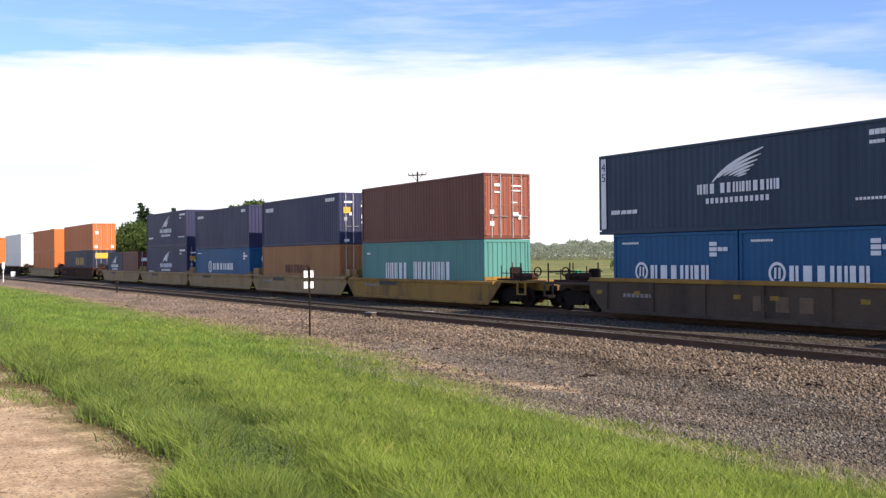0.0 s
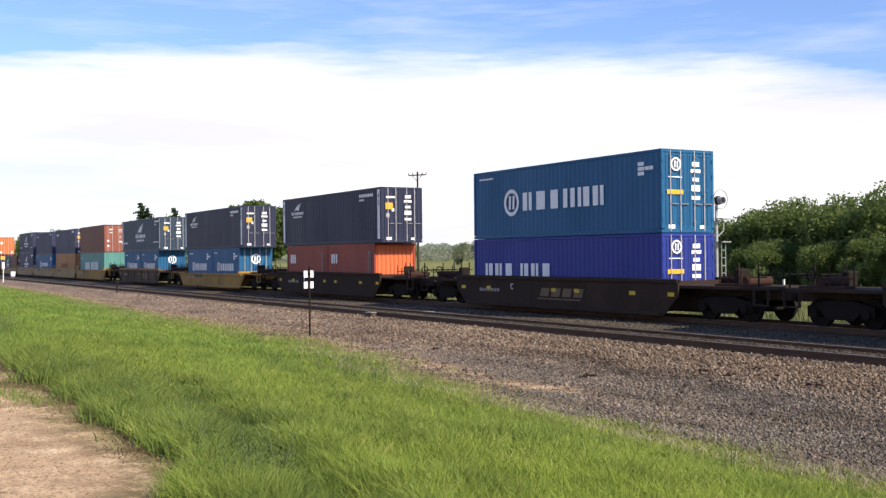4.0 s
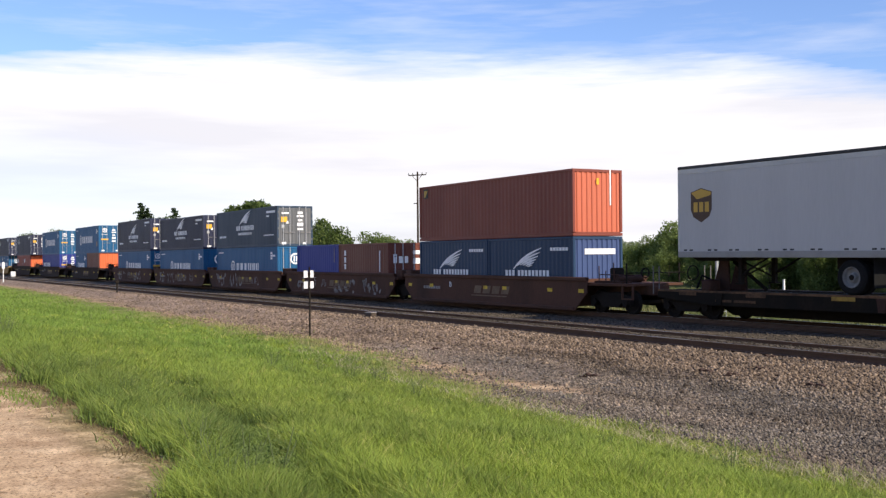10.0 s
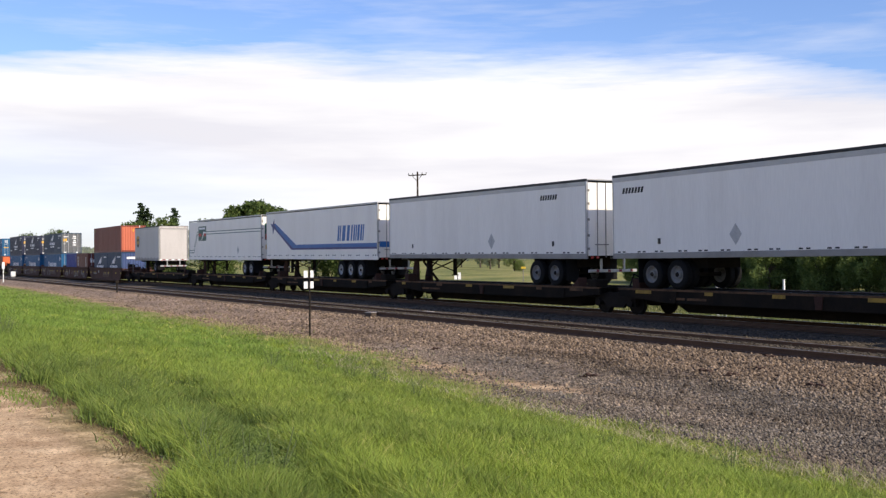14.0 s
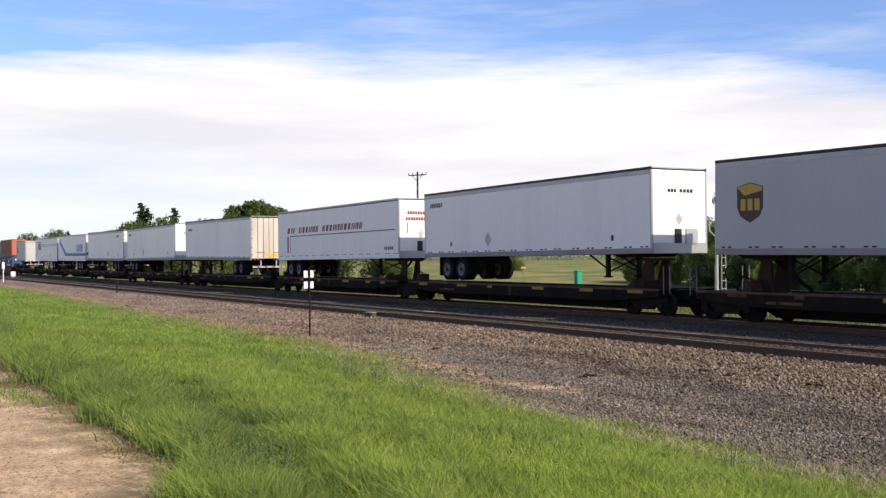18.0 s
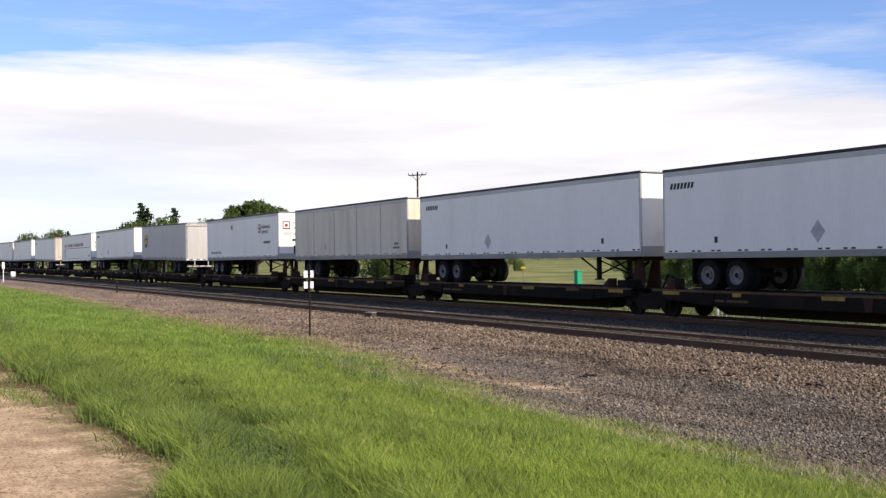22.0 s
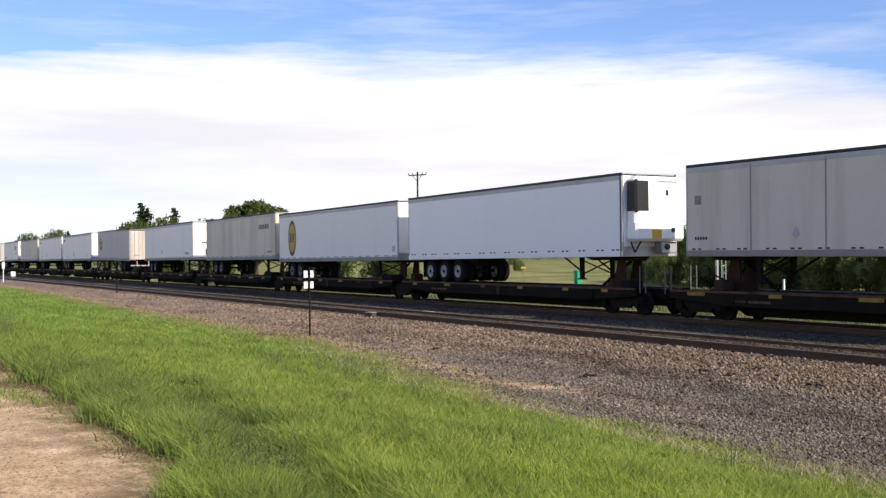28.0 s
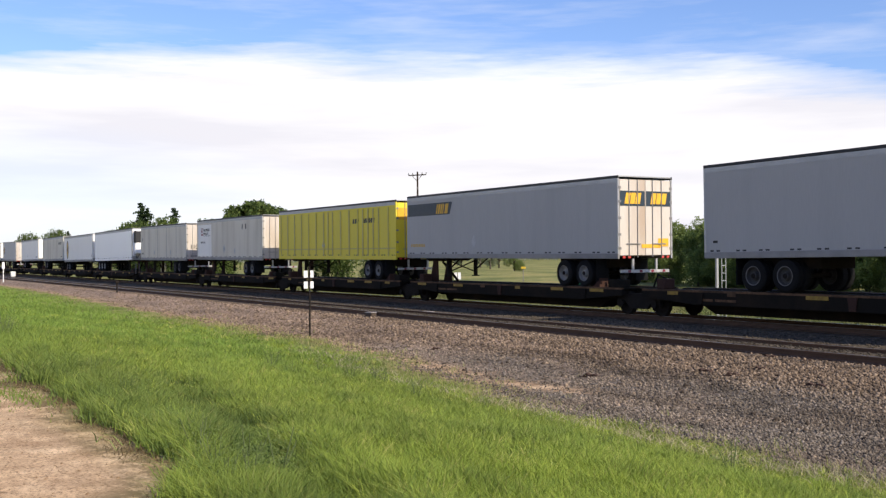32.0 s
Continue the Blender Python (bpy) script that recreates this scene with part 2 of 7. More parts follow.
class Shape:
    """Collects boxes, tubes and sheets for one mesh."""

    def __init__(self):
        self.v, self.f = [], []

    def add(self, verts, faces):
        k = len(self.v)
        self.v += [tuple(p) for p in verts]
        self.f += [tuple(i + k for i in q) for q in faces]
        return self

    def box(self, x0, x1, y0, y1, z0, z1, bev=0.0):
        if not bev:
            return self.add([(x0, y0, z0), (x1, y0, z0), (x1, y1, z0), (x0, y1, z0), (x0, y0, z1), (x1, y0, z1), (x1, y1, z1), (x0, y1, z1)],
                            [(3, 2, 1, 0), (4, 5, 6, 7), (0, 1, 5, 4), (1, 2, 6, 5), (2, 3, 7, 6), (3, 0, 4, 7)])
        b = bev
        vs, idx = [], {}
        for sx in (0, 1):
            for sy in (0, 1):
                for sz in (0, 1):
                    px, py, pz = (x0, x1)[sx], (y0, y1)[sy], (z0, z1)[sz]
                    ix, iy, iz = px + (b, -b)[sx], py + (b, -b)[sy], pz + (b, -b)[sz]
                    for ax, p in enumerate(((px, iy, iz), (ix, py, iz), (ix, iy, pz))):
                        idx[sx, sy, sz, ax] = len(vs)
                        vs.append(p)
        fs = []
        for ax in range(3):
            o = [a for a in range(3) if a != ax]
            for s in (0, 1):
                q = []
                for a, c in ((0, 0), (1, 0), (1, 1), (0, 1)):
                    k = [0, 0, 0]
                    k[ax], k[o[0]], k[o[1]] = s, a, c
                    q.append(idx[(*k, ax)])
                fs.append(tuple(q if (s == 1) == (ax != 1) else q[::-1]))
        for ax in range(3):
            o = [a for a in range(3) if a != ax]
            for a in (0, 1):
                for c in (0, 1):
                    k0, k1 = [0, 0, 0], [0, 0, 0]
                    k0[o[0]] = k1[o[0]] = a
                    k0[o[1]] = k1[o[1]] = c
                    k1[ax] = 1
                    q = (idx[(*k0, o[0])], idx[(*k1, o[0])], idx[(*k1, o[1])], idx[(*k0, o[1])])
                    flip = (a == c) != (ax == 1)
                    fs.append(q[::-1] if flip else q)
        for sx in (0, 1):
            for sy in (0, 1):
                for sz in (0, 1):
                    q = tuple(idx[sx, sy, sz, ax] for ax in range(3))
                    fs.append(q if (sx + sy + sz) % 2 else q[::-1])
        return self.add(vs, fs)

    def tube(self, p, q, r0, r1=None, n=8, cap=True):
        p, q = Vector(p), Vector(q)
        r1 = r0 if r1 is None else r1
        d = (q - p).normalized()
        a = d.orthogonal().normalized()
        b = d.cross(a)
        vs = []
        for c, r in ((p, r0), (q, r1)):
            for i in range(n):
                t = 2 * math.pi * i / n
                vs.append(c + r * (math.cos(t) * a + math.sin(t) * b))
        fs = [(i, (i + 1) % n, n + (i + 1) % n, n + i) for i in range(n)]
        if cap:
            fs += [tuple(range(n))[::-1], tuple(range(n, 2 * n))]
        return self.add(vs, fs)

    def lathe(self, c, prof, n=20, ax="y", cap=True):
        """prof: (along axis, radius) pairs round an axis through c."""
        vs, m = [], len(prof)
        for i in range(n):
            t = 2 * math.pi * i / n
            for a, r in prof:
                u, w = r * math.cos(t), r * math.sin(t)
                vs.append((c[0] + u, c[1] + a, c[2] + w) if ax == "y" else (c[0] + u, c[1] + w, c[2] + a) if ax == "z" else (c[0] + a, c[1] + u, c[2] + w))
        fs = []
        for i in range(n):
            j = (i + 1) % n
            for k in range(m - 1):
                fs.append((i * m + k, i * m + k + 1, j * m + k + 1, j * m + k))
        if cap:
            fs += [tuple(i * m for i in range(n)), tuple(i * m + m - 1 for i in range(n))[::-1]]
        return self.add(vs, fs)

    def prism(self, poly, y0, y1):
        """A polygon in x and z, drawn out from y0 to y1."""
        n = len(poly)
        vs = [(x, y0, z) for x, z in poly] + [(x, y1, z) for x, z in poly]
        fs = [tuple(range(n)), tuple(range(n, 2 * n))[::-1]] + [(i, n + i, n + (i + 1) % n, (i + 1) % n) for i in range(n)]
        return self.add(vs, fs)

    def corrugated(self, x0, x1, z0, z1, y, depth, pitch, sign=1, end=False):
        """A trapezoid-ribbed sheet: a side (along x at y), or an end (along y at x) where end is set."""
        n = max(1, round((x1 - x0) / pitch))
        p = (x1 - x0) / n
        xs, ds = [], []
        for i in range(n):
            a = x0 + i * p
            for f, d in ((0.0, 0), (0.30, 0), (0.42, 1), (0.80, 1), (0.92, 0)):
                xs.append(a + f * p)
                ds.append(d * depth * sign)
        xs.append(x1)
        ds.append(0)
        pt = (lambda a, d, z: (y + d, a, z)) if end else (lambda a, d, z: (a, y + d, z))
        vs = [pt(a, d, z0) for a, d in zip(xs, ds)] + [pt(a, d, z1) for a, d in zip(xs, ds)]
        k = len(xs)
        return self.add(vs, [(i, i + 1, k + i + 1, k + i) for i in range(k - 1)])

    def mesh(self, name, mat, smooth=False):
        me = bpy.data.meshes.new(name)
        me.from_pydata(self.v, [], self.f)
        me.materials.append(mat)
        if smooth:
            me.shade_smooth()
        return me


def part(name, sh, mat, parent, label="", smooth=False):
    ob = new(name, sh.mesh(name, mat, smooth) if isinstance(sh, Shape) else sh)
    ob.parent = parent
    return tagged(ob, label)


def thing(name, label, category, group="", kind="", at=(0, 0, 0)):
    ob = new(name)
    ob.location = at
    return tagged(ob, label, category, group, kind)


def words(text, size, mat, parent, at, facing="side", name="lettering", width=None):
    """Raised lettering in the built-in font; facing 'side' looks to -y, 'end' to +x."""
    cu = bpy.data.curves.new("lettering", "FONT")
    cu.body, cu.size, cu.extrude = text, size, 0.003
    ob = bpy.data.objects.new("lettering", cu)
    scene.collection.objects.link(ob)
    bpy.context.view_layer.update()
    me = bpy.data.meshes.new_from_object(ob.evaluated_get(bpy.context.evaluated_depsgraph_get()))
    bpy.data.objects.remove(ob)
    w = max(v.co.x for v in me.vertices) if me.vertices else 1
    k = (width / w) if width else 1.0
    for v in me.vertices:
        x, y, z = v.co
        v.co = (x * k, -z, y) if facing == "side" else (z, x * k, y)
    me.materials.append(mat)
    out = new(name, me)
    out.parent, out.location = parent, at
    return out


MOVING = []          # train things and where along the line each one is at the start
# ---- the train: markings ----
LINE_Y = 25.84       # middle of the track on which the train runs


def block_word(parent, x, z, w, h, n, mat, slant=0.0, gap=0.24, end=False):
    """A line of plain blocks in place of a name, one block for each of its letters."""
    sh = Shape()
    p = w / n
    for i in range(n):
        a, b = x + i * p, x + (i + 1) * p - gap * p
        if h >= 0.3 and n > 1 and not end:
            # large lines: each block is cut into plain uprights of unlike width
            d = (b - a) if gap < 0.3 else p * 0.80
            for c, q in (((0.0, 0.36), (0.62, 0.38)), ((0.0, 0.42), (0.58, 0.28)), ((0.12, 0.66),), ((0.0, 0.28), (0.46, 0.50)), ((0.06, 0.80),))[(i * 3 + n) % 5]:
                c, q = a + d * c, d * q
                sh.prism([(c, z), (c + q, z), (c + q + slant, z + h), (c + slant, z + h)], -0.004, 0.004)
            continue
        if end:
            sh.add([(0, a, z), (0, b, z), (0, b + slant, z + h), (0, a + slant, z + h)], [(0, 1, 2, 3)])
            sh.add([(0.004, a, z), (0.004, b, z), (0.004, b + slant, z + h), (0.004, a + slant, z + h)], [(0, 1, 2, 3)])
        else:
            sh.prism([(a, z), (b, z), (b + slant, z + h), (a + slant, z + h)], -0.004, 0.004)
    return part("marking", sh, mat, parent)


def plate(parent, x, z, w, h, mat, end=False, name="marking", thick=0.004, x_end=0.0):
    sh = Shape()
    if end:
        sh.box(x_end, x_end + thick, x, x + w, z, z + h)
    else:
        sh.box(x, x + w, -thick, 0.004, z, z + h)
    return part(name, sh, mat, parent)


def ring_emblem(parent, x, z, r, mat, end=False, off=0.0):
    sh = Shape()
    n = 20
    pt = (lambda a, b: (off, x + a, z + b)) if end else (lambda a, b: (x + a, -0.004, z + b))
    vs = []
    for i in range(n):
        t = 2 * math.pi * i / n
        for k in (r, r * 0.72):
            vs.append(pt(k * math.cos(t), k * math.sin(t)))
    fs = [(2 * i, 2 * i + 1, (2 * i + 3) % (2 * n), (2 * i + 2) % (2 * n)) for i in range(n)]
    sh.add(vs, [f[::-1] for f in fs] if not end else fs)
    for a in (-0.36, 0.12):
        sh.add([pt(a * r, -0.5 * r), pt((a + 0.26) * r, -0.5 * r), pt((a + 0.30) * r, 0.5 * r), pt((a + 0.04) * r, 0.5 * r)], [(0, 1, 2, 3)])
    return part("emblem", sh, mat, parent)


def wing_emblem(parent, x, z, w, mat):
    """A rising wing with a feathered trailing edge."""
    feathers = (((0.0, 0.0), (0.30, 0.26), (1.0, 0.43), 0.055), ((0.12, 0.06), (0.45, 0.24), (0.95, 0.34), 0.045), ((0.24, 0.08), (0.52, 0.20), (0.89, 0.265), 0.042),
                ((0.34, 0.075), (0.57, 0.155), (0.82, 0.20), 0.040), ((0.44, 0.065), (0.60, 0.115), (0.75, 0.14), 0.036), ((0.50, 0.05), (0.60, 0.075), (0.68, 0.085), 0.030))
    sh = Shape()
    for a, b, c, t in feathers:
        pts = [((1 - q) ** 2 * a[0] + 2 * q * (1 - q) * b[0] + q * q * c[0], (1 - q) ** 2 * a[1] + 2 * q * (1 - q) * b[1] + q * q * c[1]) for q in (0, 0.2, 0.4, 0.6, 0.8, 1.0)]
        ribbon(sh, [(x + w * u, z + w * v) for u, v in pts], w * t, 0.3)
    part("emblem", sh, mat, parent)


def ribbon(sh, pts, width, tip=1.0, y0=-0.004, y1=0.004):
    """A flat stroke along points in x and z; tip: its width at both ends against the middle."""
    n = len(pts)
    left, right = [], []
    for i, (x, z) in enumerate(pts):
        a, b = pts[max(0, i - 1)], pts[min(n - 1, i + 1)]
        dx, dz = b[0] - a[0], b[1] - a[1]
        k = math.hypot(dx, dz) or 1.0
        q = 0.5 * width * (tip + (1 - tip) * math.sin(math.pi * i / (n - 1)))
        left.append((x - dz / k * q, z + dx / k * q))
        right.append((x + dz / k * q, z - dx / k * q))
    for i in range(n - 1):
        sh.prism([right[i], right[i + 1], left[i + 1], left[i]], y0, y1)
    return sh


# ---- containers ----
def container(front, length, height, base, mat, label, end="doors", end_mat=None, marks=(), ribs=0.28):
    """front: place of the leading end; the trailing end faces the light. Origin at the near bottom corner of the leading end."""
    W, L, H = 2.438, length, height
    ob = thing("container", label, "container", "containers on the train")
    # red, maroon and navy end paints have this end's sunlight in their colour
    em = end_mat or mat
    for x in (0, L - 0.12):
        for y in (0, W - 0.12):
            part("corner_post", Shape().box(x, x + 0.12, y, y + 0.12, 0.15, H - 0.11, 0.012), mat, ob)
    for y in (0.0, W - 0.10):
        part("bottom_rail", Shape().box(0.12, L - 0.12, y, y + 0.10, 0.0, 0.16, 0.012), mat, ob)
        part("top_rail", Shape().box(0.12, L - 0.12, y, y + 0.08, H - 0.10, H, 0.012), mat, ob)
    for x in (0.0, L - 0.1):
        part("end_sill", Shape().box(x, x + 0.1, 0.12, W - 0.12, 0.0, 0.16, 0.012), mat, ob)
        part("end_header", Shape().box(x, x + 0.1, 0.12, W - 0.12, H - 0.12, H, 0.012), mat, ob)
    for y, name in ((0.036, "side_panel"), (W - 0.036, "side_panel")):
        s = -1 if y < 1 else 1
        part(name, Shape().corrugated(0.12, L - 0.12, 0.15, H - 0.09, y, 0.014, ribs, s), mat, ob)
    part("front_panel", Shape().corrugated(0.12, W - 0.12, 0.15, H - 0.11, 0.06, 0.04, 0.25, -1, True), mat, ob)
    part("roof", Shape().box(0.08, L - 0.08, 0.07, W - 0.07, H - 0.05, H - 0.015), mat, ob)
    part("floor", Shape().box(0.1, L - 0.1, 0.08, W - 0.08, 0.08, 0.14), BLACKCAR, ob)
    for x in (0, L - 0.178):
        for y in (-0.003, W - 0.159):
            for z in (0, H - 0.118):
                part("corner_casting", Shape().box(x, x + 0.178, y, y + 0.162, z, z + 0.118, 0.015), mat, ob)
    if end == "doors":
        for k, y in enumerate((0.12, W / 2 + 0.006)):
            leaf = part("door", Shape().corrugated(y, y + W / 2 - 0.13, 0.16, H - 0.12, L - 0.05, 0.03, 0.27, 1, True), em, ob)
            sh = Shape().box(L - 0.045, L - 0.012, y, y + 0.05, 0.17, H - 0.13).box(L - 0.045, L - 0.012, y + W / 2 - 0.18, y + W / 2 - 0.13, 0.17, H - 0.13)
            for z in (0.17, H * 0.5, H - 0.22):
                sh.box(L - 0.045, L - 0.014, y, y + W / 2 - 0.13, z, z + 0.07)
            part("door_frame", sh, em, leaf)
            for q in (0.28, 0.74):
                rod = part("lock_rod", Shape().tube((L + 0.012, y + q, 0.06), (L + 0.012, y + q, H - 0.05), 0.022, n=6), LOCKROD, ob)
                for z in (0.35, H * 0.45, H * 0.72, H - 0.3):
                    part("rod_bracket", Shape().box(L - 0.01, L + 0.035, y + q - 0.05, y + q + 0.05, z, z + 0.05), STEEL, rod)
                part("handle", Shape().box(L + 0.02, L + 0.05, y + q - 0.02, y + q + 0.34, H * 0.34, H * 0.34 + 0.035), STEEL, rod)
            for z in (0.4, H * 0.42, H * 0.66, H - 0.45):
                part("hinge", Shape().box(L - 0.03, L + 0.02, (0.03, W - 0.11)[k], (0.11, W - 0.03)[k], z, z + 0.12), em, ob)
    else:
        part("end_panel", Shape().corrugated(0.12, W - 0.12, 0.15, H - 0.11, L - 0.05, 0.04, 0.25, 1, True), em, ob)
    for mk in marks:
        mk(ob, L, W, H)
    MOVING.append((ob, front, LINE_Y - W / 2, base, 0.0))
    return ob


def door_labels(kind):
    def f(ob, L, W, H):
        x = L + 0.003
        if kind in ("slate", "blue"):
            if kind == "slate":
                plate(ob, 0.26, H * 0.60, 0.42, 0.34, MARKY, True, x_end=x)
                plate(ob, 0.30, H * 0.80, 0.50, 0.10, MARKW, True, x_end=x)
                plate(ob, 0.30, H * 0.45, 0.18, 0.22, GALV, True, x_end=x)
                plate(ob, 0.62, H * 0.56, 0.14, 0.18, MARKW, True, x_end=x)
            else:
                ring_emblem(ob, 0.64, H * 0.82, 0.24, MARKW, True, L + 0.03)
                plate(ob, 0.30, H * 0.66, 0.64, 0.035, MARKW, True, x_end=x)
                plate(ob, 0.24, H * 0.46, 0.75, 0.16, MARKY, True, x_end=x)
            for z, w, h in ((0.80, 0.34, 0.16), (0.725, 0.46, 0.12), (0.62, 0.30, 0.13), (0.50, 0.40, 0.22), (0.40, 0.40, 0.13)):
                plate(ob, 1.34 + (0.46 - w) * 0.5, H * z, w, h, MARKW, True, x_end=x)
            plate(ob, 0.30, H * 0.05, 0.3, 0.14, MARKW, True, x_end=x)
            plate(ob, 1.75, H * 0.05, 0.2, 0.12, MARKW, True, x_end=x)
        else:
            for y, z, w, h in ((0.55, 0.80, 0.34, 0.12), (0.55, 0.70, 0.30, 0.07), (1.45, 0.80, 0.5, 0.07), (1.45, 0.73, 0.5, 0.05), (0.3, 0.38, 0.22, 0.18), (0.3, 0.2, 0.22, 0.2), (1.5, 0.36, 0.3, 0.14), (1.8, 0.3, 0.2, 0.2), (1.45, 0.55, 0.3, 0.05)):
                plate(ob, y, H * z, w, h, MARKW, True, x_end=x)
    return f


def m_wing(x, z, w, small=True):
    """Wing, name line and lower line; small ids at both ends."""
    def f(ob, L, W, H):
        wing_emblem(ob, x + w * 0.19, z + w * 0.105, w * 0.62, MARKW)
        block_word(ob, x, z, w * 0.24, w * 0.092, 3, MARKW, 0.0, 0.34)
        block_word(ob, x + w * 0.29, z, w * 0.71, w * 0.092, 9, MARKW, 0.0, 0.36)
        block_word(ob, x + w * 0.11, z - w * 0.09, w * 0.78, w * 0.05, 13, MARKW, 0.0, 0.4)
        if small:
            block_word(ob, 0.69, 0.71, 0.5, 0.15, 3, MARKW, 0.03, 0.12)
            block_word(ob, 1.25, 0.71, 0.9, 0.14, 3, MARKW, 0.03, 0.15)
            block_word(ob, L - 1.95, H - 0.42, 1.6, 0.15, 9, MARKW, 0.0, 0.12)
            block_word(ob, L - 1.95, H - 0.66, 0.5, 0.1, 4, MARKW, 0.0, 0.12)
            block_word(ob, L - 2.42, 0.71, 1.8, 0.08, 14, MARKW, 0.0, 0.3)
    return f


def m_ring_word(x, r, cz, w0, w1, z0, z1, ids=True):
    def f(ob, L, W, H):
        ring_emblem(ob, x + r, cz, r, MARKW)
        block_word(ob, w0, z0, w1 - w0, z1 - z0, 6, MARKW, 0.0, 0.42)
        if ids:
            for a, b in ((0, 0), (0, -0.17), (0.37, -0.17), (0, -0.34), (0.6, -0.17)):
                plate(ob, L - 1.22 + a, H * 0.82 + b, 0.2 if a else 0.33, 0.13, MARKW)
            block_word(ob, 0.5, H - 0.36, 1.1 if L > 7 else 0.9, 0.07, 9, MARKW)
    return f


def m_ring_end(ob, L, W, H):
    ring_emblem(ob, W / 2, H * 0.70, 0.36, MARKW, True, L + 0.006)


def m_45(ob, L, W, H):
    for x in (0.14, L - 0.42):
        plate(ob, x, 0.2, 0.27, H - 0.32, MARKW, thick=0.006)
        words("4", 0.42, MARKN, ob, (x + 0.02, -0.008, H * 0.80), "side", width=0.22)
        words("5", 0.42, MARKN, ob, (x + 0.02, -0.008, H * 0.67), "side", width=0.22)


def m_bars(*rows):
    """Rows of (x, z, w, h, letters, material); x below zero counts from the trailing end."""
    def f(ob, L, W, H):
        for x, z, w, h, n, mt in rows:
            block_word(ob, x if x >= 0 else L + x, z, w, h, n, mt)
    return f


def m_end_bars(*rows):
    def f(ob, L, W, H):
        for y, z, w, h, mt in rows:
            plate(ob, y, z, w, h, mt, True, x_end=L + 0.004)
    return f


def m_square(ob, L, W, H):
    plate(ob, 0.45, H * 0.78, 0.42, 0.44, MARKK, thick=0.005)
    Q = Shape().prism([(0.5, H * 0.80), (0.62, H * 0.80), (0.82, H * 0.9), (0.82, H * 0.92), (0.5, H * 0.92)], -0.008, 0)
    part("emblem", Q, GOLD, ob)


C40, C45, C20, HI, LO, WELL = 12.192, 13.716, 6.058, 2.896, 2.591, 0.29


